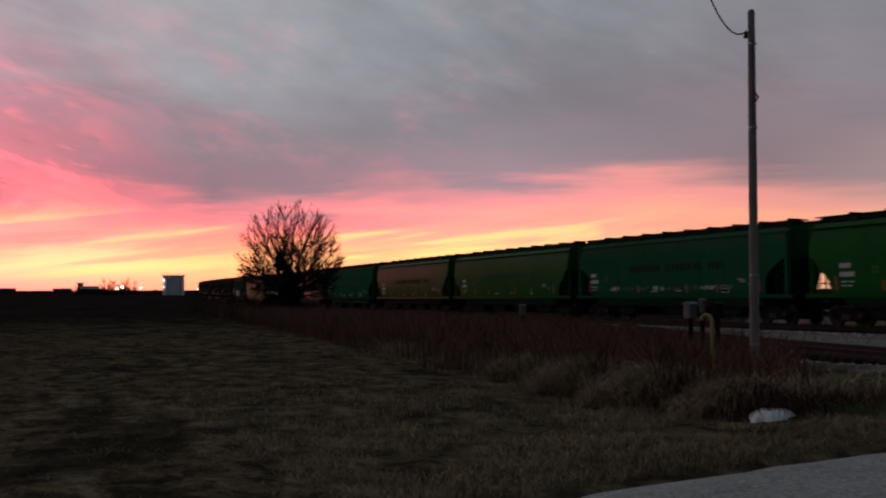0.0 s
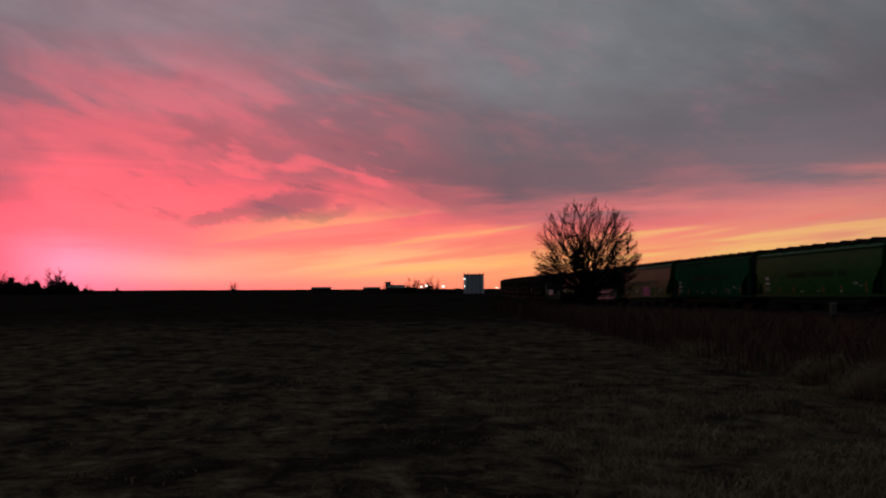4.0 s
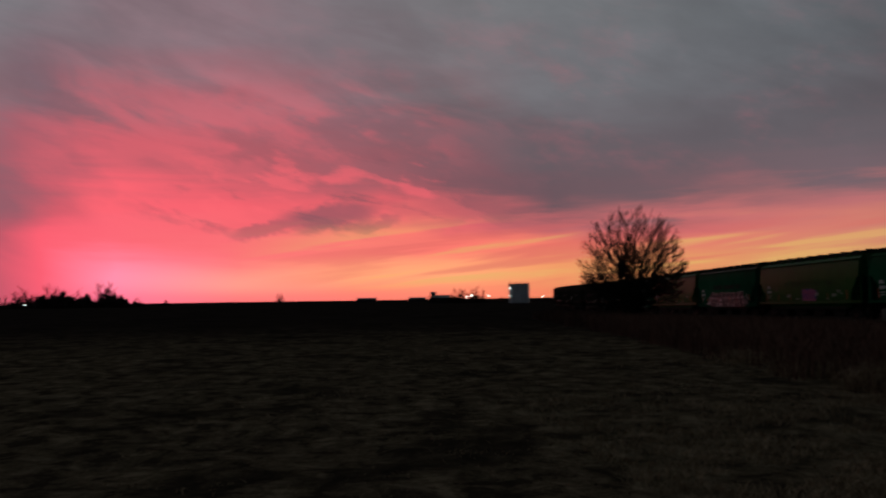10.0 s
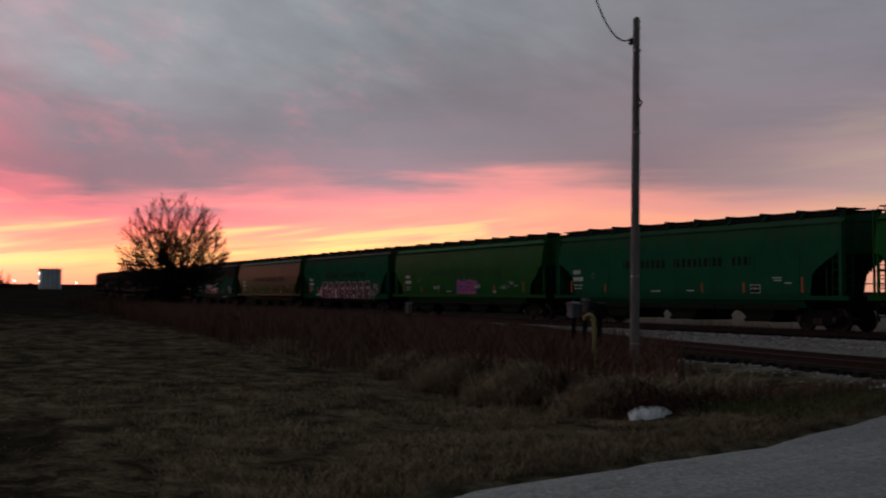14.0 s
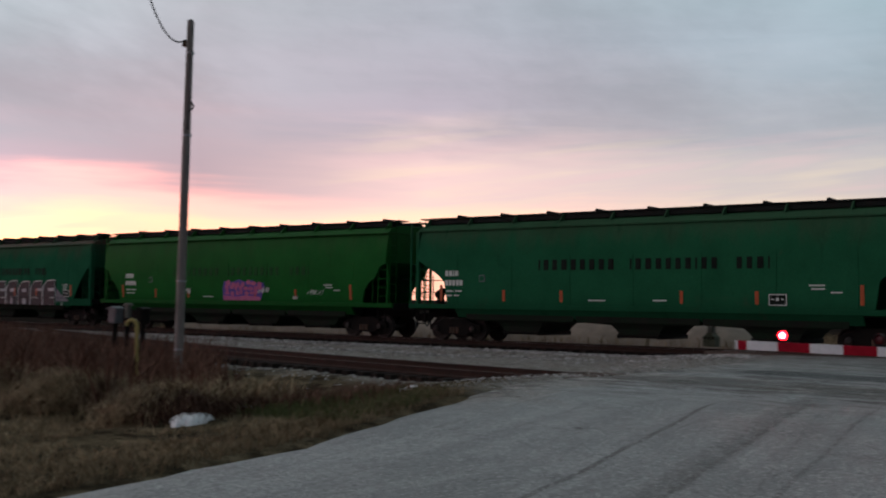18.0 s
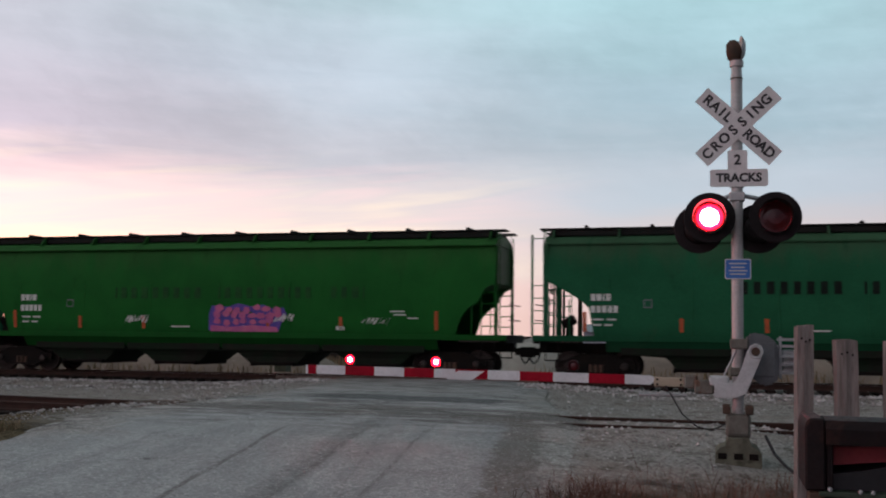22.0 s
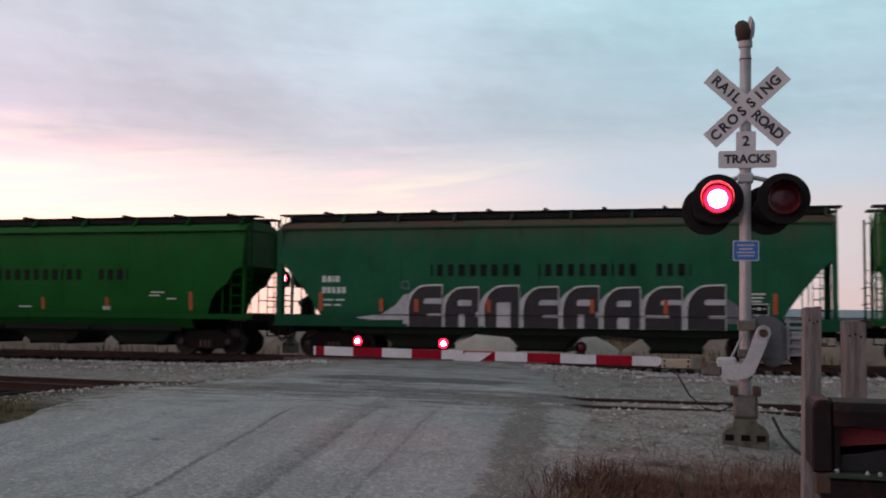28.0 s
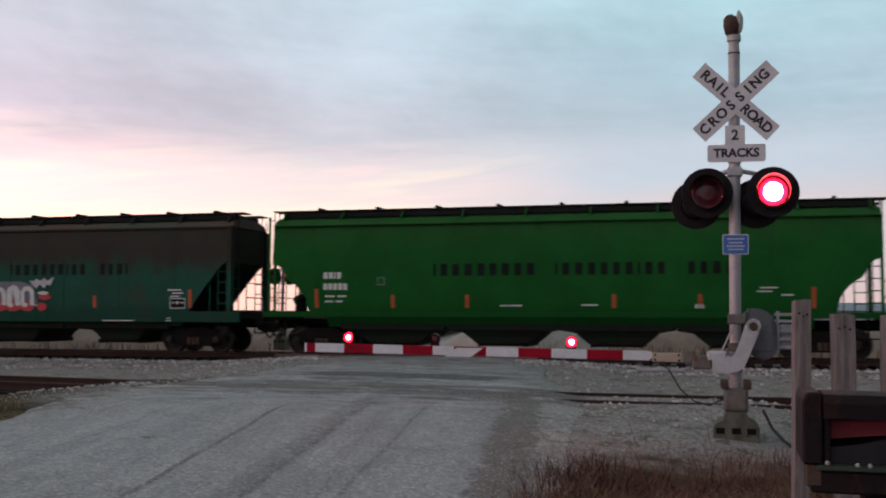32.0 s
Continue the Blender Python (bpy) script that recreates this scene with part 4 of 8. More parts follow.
ry = spaced([(-60, 2.0), (0, 0.4), (45, 1.5), (119, 1)])
ru = np.linspace(-1, 1, 27)
RU, RY = np.meshgrid(ru, ry)
ragged = 0.16 * lumps(RY, RU * 0 + 3.0, 1.3, 0.7) + 0.10 * lumps(RY, RU * 0 + 1.0, 4.1, 2.0)
RX = road_mid(RY) + RU * (road_half(RY) + ragged * np.where(RU > 0, 0.25, -1.0) * np.abs(RU) ** 4) + 0.9 * np.clip(RU, 0, 1) ** 3 * (RY < 30)
RZ = road_z(RX, RY) + 0.03 * (1 - RU ** 2) - np.where(RU > 0, 0.075, 0.10) * np.abs(RU) ** 14 + 0.006 * lumps(RX, RY, 1.4, 3.0)
ri = np.arange(len(ry) - 1)[:, None] * len(ru) + np.arange(len(ru) - 1)[None]
road_me = bpy.data.meshes.new("road")
road_me.from_pydata(np.stack([RX, RY, RZ], -1).reshape(-1, 3).tolist(), [], np.stack([ri, ri + 1, ri + 1 + len(ru), ri + len(ru)], -1).reshape(-1, 4).tolist())
road_me.materials.append(road_material())
road_me.shade_smooth()
tagged(new("road", road_me), "worn grey country road with dark seams climbing over two tracks", "road", kind="structure")

# ---------------------------------------------------------------- the freight train
SPEED = [(0, -121.3), (2, -111.1), (4, -100.75), (6, -90.3), (9, -74.55), (12, -58.85), (14.5, -46.05), (17, -32.8), (19, -21.95), (21, -11.25), (23, -1.0), (25, 9.2), (27, 19.35), (29, 29.7), (32, 45.2)]
LONG, SHORT = 20.8, 18.85      # coupled lengths of the kinds of car
EAVE = 4.30


def side_y(z, round_side):
    """Half width of the car at a height over the rail."""
    pts = [(1.2, 1.50), (1.5, 1.53), (2.2, 1.60), (3.1, 1.60), (3.85, 1.52), (4.30, 1.40)] if round_side else [(1.2, 1.53), (1.5, 1.55), (2.2, 1.58), (3.1, 1.58), (3.95, 1.52), (4.27, 1.40)]
    return float(np.interp(z, [p[0] for p in pts], [p[1] for p in pts]))


def shell(grid, thick):
    """A closed sheet from rows of points, thickened along y towards the middle."""
    rows, cols = len(grid), len(grid[0])
    vs = [tuple(p) for r in grid for p in r]
    n = len(vs)
    vs += [(p[0], p[1] - math.copysign(thick, p[1]), p[2]) for p in vs]
    fs = []
    for j in range(rows - 1):
        for i in range(cols - 1):
            a = j * cols + i
            fs.append((a, a + 1, a + 1 + cols, a + cols))
            fs.append((n + a, n + a + cols, n + a + 1 + cols, n + a + 1))
    rim = [i for i in range(cols)] + [j * cols + cols - 1 for j in range(1, rows)] + [(rows - 1) * cols + i for i in range(cols - 2, -1, -1)] + [j * cols for j in range(rows - 2, 0, -1)]
    for a, b in zip(rim, rim[1:] + rim[:1]):
        fs.append((b, a, n + a, n + b))
    return vs, fs


ARCHES = {   # lower edge of the side sheet at the ends: metres in from the end, height over the rail
    "round": [(0.0, 3.03), (0.22, 2.97), (0.45, 2.80), (0.50, 2.48), (0.78, 2.36), (1.04, 2.11), (1.24, 1.78), (1.31, 1.40)],
    "long": [(0.0, 3.28), (0.22, 3.08), (0.75, 2.78), (1.2, 2.50), (1.45, 2.25), (1.55, 1.95), (1.57, 1.40)],
    "short": [(0.0, 3.22), (0.18, 3.12), (0.45, 2.85), (0.85, 2.38), (1.22, 1.90), (1.55, 1.40)]}


def hopper_car(name, label, length, round_side, paint, roof_paint, bays, deck_end=0.36):
    car = thing(name, label, "hopper car", "freight train")
    half = length / 2 - 0.42            # end of the sills
    wall = half - deck_end              # end of the side sheets
    opening = ARCHES["round" if round_side else ("long" if bays == 3 and length > 20 else "short")]
    arch = opening[-1][0]               # how far the open ends reach in
    # side sheets, cut away to an arch over each truck
    xs = sorted(set(np.round(np.concatenate([np.linspace(-wall, -wall + arch, 12), np.linspace(-wall + arch, wall - arch, 19), np.linspace(wall - arch, wall, 12)]), 4)))
    for sgn, nm in ((-1, "side_panel"), (1, "side_panel")):
        grid = []
        for k in range(9):
            row = []
            for x in xs:
                low = float(np.interp(wall - abs(x), [p[0] for p in opening], [p[1] for p in opening]))
                z = low + (EAVE - low) * k / 8
                row.append((x, sgn * side_y(z, round_side), z))
            grid.append(row)
        part(nm, shell(grid, 0.03), paint, car, smooth=True)
        sill = boxes((-half, half, min(sgn * 1.44, sgn * 1.58), max(sgn * 1.44, sgn * 1.58), 1.24 if length > 20 else 1.05, 1.42), bevel=0.012)
        part("side_sill", sill, paint, car)
        lower = prism([(sgn * 1.54, 1.24), (sgn * 1.44, 1.24), (sgn * 1.16, 0.92), (sgn * 1.30, 0.92)], -half + 2.3, half - 2.3, axis="X")
        part("lower_sheet", lower, paint, car)
        lip = 1.54 if round_side else 1.475
        chord = boxes((-wall, wall, min(sgn * 1.30, sgn * lip), max(sgn * 1.30, sgn * lip), EAVE - 0.02, EAVE + (0.035 if round_side else 0.06)), bevel=0.015)
        part("top_chord", chord, paint, car)
        # pressed ribs on the flat-sided cars, weld seams on the round ones
        for x in np.linspace(-wall + arch + 0.5, wall - arch - 0.5, 7):
            bm = bmesh.new()
            for z0, z1 in ((1.44, 2.3), (2.3, 3.1), (3.1, 4.25)):
                w = 0.006 if round_side else 0.012
                y0, y1 = sgn * (side_y(z0, round_side) + w), sgn * (side_y(z1, round_side) + w)
                rod(bm, (x, y0 - sgn * 0.012, z0), (x, y1 - sgn * 0.012, z1), 0.014 if round_side else 0.02, seg=4)
            part("weld_seam", bm, paint, car)
    # roof: sloped deck with lip, walkway gratings, hatch trough
    deck = prism([(-1.42, 4.34), (-1.25, 4.51), (-0.55, 4.67), (0.55, 4.67), (1.25, 4.51), (1.42, 4.34)], -wall, wall, axis="X")
    part("roof", deck, roof_paint, car, "dusty roof sheet, stained along its lip")
    trough = boxes((-wall + 0.12, wall - 0.12, -0.98, 0.98, 4.60, 4.80), bevel=0.03)
    part("hatch_trough", trough, M["roof_dark"], car)
    for i in range(4):
        x0 = -wall + 1.1 + i * (2 * wall - 2.2) / 4
        x1 = x0 + (2 * wall - 2.2) / 4 - 0.12
        part("hatch_cover", prism([(-0.38, 4.77), (-0.3, 4.84), (0.3, 4.84), (0.38, 4.77)], x0, x1, axis="X"), roof_paint, car)
    for i in range(9):
        x = -wall + 1.2 + i * (2 * wall - 2.4) / 8
        part("hatch_latch", boxes((x - 0.06, x + 0.06, -0.42, 0.42, 4.83, 5.01), bevel=0.03), M["grimy"], car)
    for y in (-1, 1):
        board = boxes((-wall - 0.22, wall + 0.22, y * 0.72 - 0.32, y * 0.72 + 0.32, 4.815, 4.86))
        part("running_board", board, M["roof_dark"], car)
        for i in range(10):
            x = -wall + 0.25 + i * (2 * wall - 0.5) / 9
            part("walkway_bracket", prism([(y * 0.42, 4.67), (y * 1.34, 4.49), (y * 1.30, 4.55), (y * 1.04, 4.81), (y * 0.42, 4.81)], x - 0.025, x + 0.025, axis="X"), paint, car)
    # ends: bulkhead, slope sheet, sill, platform, ladders and rails
    for e in (-1, 1):
        x_top, x_low = e * (wall - 0.05), e * (wall - 3.6)
        bm = bmesh.new()
        pts = []
        for x, z, w in ((x_top, 4.4, 1.36), (x_top, 3.1, 1.5), (x_low, 2.05, 1.5)):
            pts.append([(x, -w, z), (x, w, z)])
        for off in (0.0, -0.05):
            for q in pts:
                for v in q:
                    bm.verts.new((v[0] + e * off, v[1], v[2]))
        bm.verts.ensure_lookup_table()
        for base in (0, 6):
            for j in (0, 2):
                bm.faces.new([bm.verts[base + k] for k in (j, j + 1, j + 3, j + 2)])
        for a, b in ((0, 1), (1, 3), (3, 5), (5, 4), (4, 2), (2, 0)):
            bm.faces.new([bm.verts[k] for k in (a, b, b + 6, a + 6)])
        part("end_sheet", bm, paint, car)
        sillm = boxes((min(e * half, e * (half - 0.25)), max(e * half, e * (half - 0.25)), -1.5, 1.5, 1.16, 1.42), (min(e * half, e * (half - 3.4)), max(e * half, e * (half - 3.4)), -0.24, 0.24, 0.86, 1.18), bevel=0.01)
        part("end_sill", sillm, M["grimy"], car)
        part("end_platform", boxes((min(e * (half - 0.25), e * (half - 1.1)), max(e * (half - 0.25), e * (half - 1.1)), -1.48, 1.48, 1.36, 1.40)), M["roof_dark"], car)
        for y in (-1, 1):
            wide, outer = (0.06, 1.46) if round_side else (0.13, 1.56)
            post = boxes((min(e * (wall + 0.02), e * (wall - wide)), max(e * (wall + 0.02), e * (wall - wide)), min(y * 1.36, y * outer), max(y * 1.36, y * outer), 1.42, 4.30))
            part("corner_post", post, paint, car)
            if e < 0:       # the brake end carries a tall ladder post out on its platform
                px = -(wall + (0.20 if round_side else 0.10 if deck_end < 0.3 else 0.40))
                part("ladder_post", boxes((px - 0.035, px + 0.035, min(y * 1.33, y * 1.41), max(y * 1.33, y * 1.41), 1.40, 4.62), bevel=0.008), paint, car)
                for z in (1.8, 2.2, 2.6, 3.0, 4.5):
                    part("rung", rods([((px, y * 1.37, z), (-wall, y * 1.37, z))], 0.016), paint, car)
            x0, x1 = e * (wall - 0.03), e * (wall - 0.47)
            pairs = [((x1, y * 1.5, 1.4), (x1, y * 1.5, 2.95 if round_side else 3.2))]
            pairs += [((x0, y * 1.5, z), (x1, y * 1.5, z)) for z in np.arange(1.7, 3.2, 0.36)]
            part("side_ladder", rods(pairs, 0.018), paint, car)
            pairs = [((e * (wall + 0.03), y * 0.95, 1.4), (e * (wall + 0.03), y * 0.95, 4.85)), ((e * (wall + 0.03), y * 1.34, 1.4), (e * (wall + 0.03), y * 1.34, 4.75))]
            pairs += [((e * (wall + 0.03), y * 0.95, z), (e * (wall + 0.03), y * 1.34, z)) for z in np.arange(1.8, 4.6, 0.4)]
            part("end_ladder", rods(pairs, 0.018), paint, car)
            part("step", boxes((min(x0, x1), max(x0, x1), y * 1.5 - 0.04, y * 1.5 + 0.04, 0.62, 0.66), (min(x0, x1), min(x0, x1) + 0.03, y * 1.5 - 0.03, y * 1.5 + 0.03, 0.62, 1.24), (max(x0, x1) - 0.03, max(x0, x1), y * 1.5 - 0.03, y * 1.5 + 0.03, 0.62, 1.24)), M["grimy"], car)
            part("end_stay", rods([((e * (wall - 0.80), y * 1.46, 1.4), (e * (wall - 0.80), y * 1.46, 2.55))], 0.022), paint, car)
        rails_x = e * (half - 0.02)
        part("handrail", rods([((rails_x, -0.95, 2.4), (rails_x, 0.95, 2.4)), ((rails_x, -0.95, 1.9), (rails_x, 0.95, 1.9))], 0.02), M["grimy"], car)
        bm = boxes((min(e * half, e * (half + 0.30)), max(e * half, e * (half + 0.30)), -0.09, 0.09, 0.76, 1.0), (min(e * (half + 0.18), e * (half + 0.42)), max(e * (half + 0.18), e * (half + 0.42)), -0.17, 0.17, 0.70, 1.04), bevel=0.02)
        part("coupler", bm, M["grimy"], car)
        hose = [(e * (half + 0.05 + 0.4 * t), 0.45 - 0.1 * t, 0.95 - 1.5 * t * (1.1 - t)) for t in np.linspace(0, 1, 8)]
        part("air_hose", tube(hose, 0.03), M["black_plastic"], car)
        if e < 0:
            part("brake_wheel", lathe([(0.26, -0.02), (0.29, 0.0), (0.26, 0.02), (0.22, 0.0), (0.26, -0.02)], 16, cap=False, m=Matrix.Translation((e * (wall + 0.06), 0.55, 3.05)) @ pose(0, 0, 0, 0, 90, 0)), M["grimy"], car)
    # hoppers under the body
    span = (2 * half - 5.4) / bays
    for i in range(bays):
        c = -half + 2.7 + span * (i + 0.5)
        bm = bmesh.new()
        rings = [(span / 2 - 0.02, 1.44, 1.30), (span / 2 - 0.06, 1.36, 0.84), (1.27 if bays == 4 else 1.02, 1.25, 0.76), (1.12 if bays == 4 else 0.88, 1.15, 0.62), (0.82 if bays == 4 else 0.70, 1.1, 0.38)]
        vs = []
        for w, d, z in rings:
            vs.append([bm.verts.new((c + sx * w, sy * d, z)) for sx, sy in ((-1, -1), (1, -1), (1, 1), (-1, 1))])
        for a, b in zip(vs[:-1], vs[1:]):
            for k in range(4):
                bm.faces.new((a[k], a[(k + 1) % 4], b[(k + 1) % 4], b[k]))
        bm.faces.new(vs[0][::-1]), bm.faces.new(vs[-1])
        bay = part("hopper_bay", bm, M["hopper"], car)
        part("outlet_gate", boxes((c - 0.72, c + 0.72, -1.08, 1.08, 0.32, 0.42), (c - 0.80, c - 0.72, -1.2, 1.2, 0.30, 0.46), (c + 0.72, c + 0.80, -1.2, 1.2, 0.30, 0.46), bevel=0.012), M["grimy"], bay)
        part("gate_shaft", rods([((c - 0.78, -1.22, 0.40), (c + 0.78, -1.22, 0.40))], 0.035), M["grimy"], bay)
    part("centre_sill", boxes((-half + 2.9, half - 2.9, -0.2, 0.2, 0.95, 1.28)), M["grimy"], car)
    part("brake_cylinder", lathe([(0.0, -0.4), (0.14, -0.4), (0.16, -0.3), (0.16, 0.3), (0.12, 0.4), (0.0, 0.4)], 12, m=Matrix.Translation((-wall + 0.72, -0.85, 1.86)) @ pose(0, 0, 0, 0, 62, 0) @ Matrix.Diagonal((1.0, 1.0, 0.55, 1))), M["grimy"], car)
    part("cylinder_bracket", boxes((-wall + 0.60, -wall + 0.84, -0.95, -0.75, 1.40, 1.76), bevel=0.01), M["grimy"], car)
    # trucks: side frames, bolster, springs, wheelsets
    frame_outline = [(-1.22, 0.40), (-1.22, 0.62), (-0.95, 0.66), (-0.5, 0.86), (0.5, 0.86), (0.95, 0.66), (1.22, 0.62), (1.22, 0.40), (0.95, 0.42), (0.55, 0.22), (-0.55, 0.22), (-0.95, 0.42)]
    for e in (-1, 1):
        tx = e * (half - 1.95)
        truck = part("truck", boxes((tx - 0.22, tx + 0.22, -1.0, 1.0, 0.48, 0.86), (tx - 0.16, tx + 0.16, -0.16, 0.16, 0.86, 1.18), bevel=0.02), M["grimy"], car)
        for y in (-1, 1):
            part("side_frame", prism([(tx + px, pz) for px, pz in frame_outline], y * 1.0 - 0.07, y * 1.0 + 0.07), M["grimy"], truck)
            bm = bmesh.new()
            for s in (-0.16, 0.0, 0.16):
                rod(bm, (tx + s, y * 1.08, 0.28), (tx + s, y * 1.08, 0.52), 0.065, seg=8)
            part("spring_nest", bm, M["rust"], truck)
            for w in (-0.89, 0.89):
                part("bearing", lathe([(0.0, -0.02), (0.11, -0.02), (0.13, 0.06), (0.11, 0.12), (0.05, 0.14), (0.0, 0.14)], 12, m=Matrix.Translation((tx + w, y * 1.04, 0.455)) @ pose(0, 0, 0, -90 * y, 0, 0)), M["wheel"], truck)
        for w in (-0.89, 0.89):
            prof = [(0.06, -0.80), (0.20, -0.80), (0.24, -0.76), (0.36, -0.74), (0.39, -0.795), (0.455, -0.79), (0.46, -0.69), (0.485, -0.665), (0.485, -0.64), (0.40, -0.64), (0.36, -0.69), (0.14, -0.68), (0.08, -0.6),
                    (0.08, 0.6), (0.14, 0.68), (0.36, 0.69), (0.40, 0.64), (0.485, 0.64), (0.485, 0.665), (0.46, 0.69), (0.455, 0.79), (0.39, 0.795), (0.36, 0.74), (0.24, 0.76), (0.20, 0.80), (0.06, 0.80)]
            part("wheelset", lathe(prof, 24, m=pose(0, 0, 0, 90, 0, 0)), M["wheel"], truck, at=pose(tx + w, 0, 0.455))
    return car, half


def near_face(car, name, x, z, w, h, mat, round_side, label="", lean=0.0, out=0.014):
    """A thin painted block on the near side of a car, following the curve of its side."""
    zs = [z - h / 2 + h * k / 3 for k in range(4)] if h > 0.3 else [z - h / 2, z + h / 2]
    grid = [[(x + s * w / 2 + lean * (q - z), -(side_y(q, round_side) + out), q) for s in (-1, 1)] for q in zs]
    return part(name, shell(grid, 0.012), mat, car, label)


def painted_outline(car, name, pts, mat, round_side, out, label=""):
    """A flat painted shape given by its outline (x, z), on the near side of a car."""
    bm = bmesh.new()
    vs = [bm.verts.new((x, -(side_y(z, round_side) + out), z)) for x, z in pts]
    f = bm.faces.new(vs)
    bmesh.ops.triangulate(bm, faces=[f])
    r = bmesh.ops.extrude_face_region(bm, geom=bm.faces[:])
    bmesh.ops.translate(bm, verts=[v for v in r["geom"] if isinstance(v, bmesh.types.BMVert)], vec=(0, 0.010, 0))
    return part(name, bm, mat, car, label)


def letter_bars(car, x0, z, widths, gap, h, mat, round_side, name, lean=0.0):
    x = x0
    for w in widths:
        if w > 0:
            near_face(car, name, x + w / 2, z, w * (0.78 if h > 0.3 else 1.0), h, mat, round_side, lean=lean)
        x += abs(w) + gap
    return x


LINE = [0.10, 0.30, 0.30, 0.34, 0.30, 0.30, 0.32, 0.30, 0.32, -0.42, 0.10, 0.30, 0.32, 0.30, 0.28, 0.28, 0.30, 0.10, 0.28, 0.28, -0.46, 0.26, 0.26, 0.32, 0.07]


def lettering(car, half, round_side, faded, seed):
    """Company line, car number, data panels and reflector tape on the near side."""
    rnd = random.Random(seed)
    ink = M["faded_ink"] if faded else M["black_paint"]
    short = not round_side and half < 9.4
    size = 0.92 if round_side else (0.78 if short else 0.84)
    letter_bars(car, -4.0 if round_side else (-3.55 if short else -3.85), 2.78 if round_side else 2.90, [w * size for w in LINE], 0.12, 0.38, ink, round_side, "company_letter")
    left = -half + (2.2 if round_side else 1.7 if short else 1.85)
    badge = -half + (4.2 if round_side else 4.6 if short else 3.6)
    letter_bars(car, left, 2.62, [0.14, 0.14, 0.06, 0.14], 0.045, 0.21, M["stencil"], round_side, "mark_bar")
    letter_bars(car, left, 2.25, [0.13, 0.13, 0.13, 0.13, 0.13], 0.045, 0.21, M["stencil"], round_side, "number_bar")
    for i, w in enumerate((0.75, 0.6)):
        letter_bars(car, left + 0.05, 1.93 - 0.17 * i, [w * 0.45, w * 0.4], 0.1, 0.055, M["stencil"], round_side, "data_bar")
    for x in (-half + (1.95 if round_side else 1.65), -half + 4.6, -half + 7.1) + ((3.45, half - 1.85) if short else (1.8, 4.4, half - 2.3)):
        tall = 0.62 if abs(x) > half - 3 else 0.42
        near_face(car, "reflector", x, 1.76 + (tall - 0.42) / 2, 0.12, tall, M["orange"], round_side, "orange reflector strip")
    near_face(car, "emblem", badge, 2.42, 0.26, 0.26, M["mid_spray"], round_side)
    near_face(car, "emblem_ground", badge, 2.42, 0.20, 0.20, M["light_green"] if round_side else M["dark_green"], round_side, out=0.02)
    right = half - (2.35 if short else 3.6)
    for x, z, w in ((right, 2.16, 0.5), (right, 2.05, 0.42), (right + (0.0 if short else 0.6), 1.94, 0.35), (-1.4, 1.62, 0.7), (1.0, 1.64, 0.5)):
        near_face(car, "data_bar", x + rnd.uniform(-0.1, 0.1), z, w, 0.045, M["stencil"], round_side)
    if not round_side:
        at_x = half - (2.32 if short else 4.9)
        near_face(car, "placard_frame", at_x, 1.70, 0.58, 0.36, M["stencil"], round_side)
        near_face(car, "placard", at_x, 1.70, 0.52, 0.30, M["black_paint"], round_side, out=0.02)
        for i in range(3):
            near_face(car, "placard_mark", at_x - 0.16 + 0.16 * i, 1.72, 0.09, 0.04 + 0.05 * (i % 2), M["stencil"], round_side, out=0.026)
        for x, w in ((half - 4.6, 1.25), (half - 2.65, 0.22), (half - 2.65, 0.16)) if short else ():
            near_face(car, "sill_stripe", x, 1.10 if w != 0.16 else 1.18, w, 0.03, M["stencil"], round_side, out=0.065)
    else:
        near_face(car, "small_placard", half - 5.6, 1.6, 0.28, 0.12, M["stencil"], round_side)


def blob(cx, cz, w, h, n, jag, rnd):
    return [(cx + w / 2 * math.cos(a) * (1 + rnd.uniform(-jag, jag)), cz + h / 2 * math.sin(a) * (1 + rnd.uniform(-jag, jag))) for a in np.linspace(0, 2 * math.pi, n, endpoint=False)]


def pink_tag(car, x, round_side):
    """Bubbly pink letters over a violet shade, with a pink wash along the foot."""
    rnd = random.Random(5)
    shade = [(x - 1.42, 1.50), (x - 1.40, 2.05), (x - 1.30, 2.34), (x - 0.7, 2.30), (x - 0.3, 2.42), (x + 0.2, 2.30), (x + 0.6, 2.38), (x + 1.0, 2.22), (x + 1.35, 2.28), (x + 1.45, 2.05), (x + 1.30, 1.85), (x + 1.15, 1.5)]
    painted_outline(car, "spray_shadow", shade, M["blue_spray"], round_side, 0.014, "violet spray-paint shade")
    painted_outline(car, "spray_wash", [(x - 1.35, 1.46), (x - 1.33, 1.68), (x - 0.6, 1.62), (x + 0.2, 1.68), (x + 1.1, 1.62), (x + 1.16, 1.46)], M["pink"], round_side, 0.027, "pink spray-paint wash")
    for row, (z, n, x0, x1) in enumerate(((2.23, 7, -1.2, 1.3), (2.02, 8, -1.28, 1.36), (1.80, 7, -1.25, 1.05))):
        for i in range(n):
            cx = x + x0 + (x1 - x0) * (i + 0.5) / n + rnd.uniform(-0.05, 0.05)
            painted_outline(car, "spray_patch", blob(cx, z + rnd.uniform(-0.06, 0.06), rnd.uniform(0.22, 0.36), rnd.uniform(0.17, 0.26), 9, 0.16, rnd), M["pink"], round_side, 0.030 + 0.0006 * i + 0.006 * (row % 2), "pink sprayed bubble")


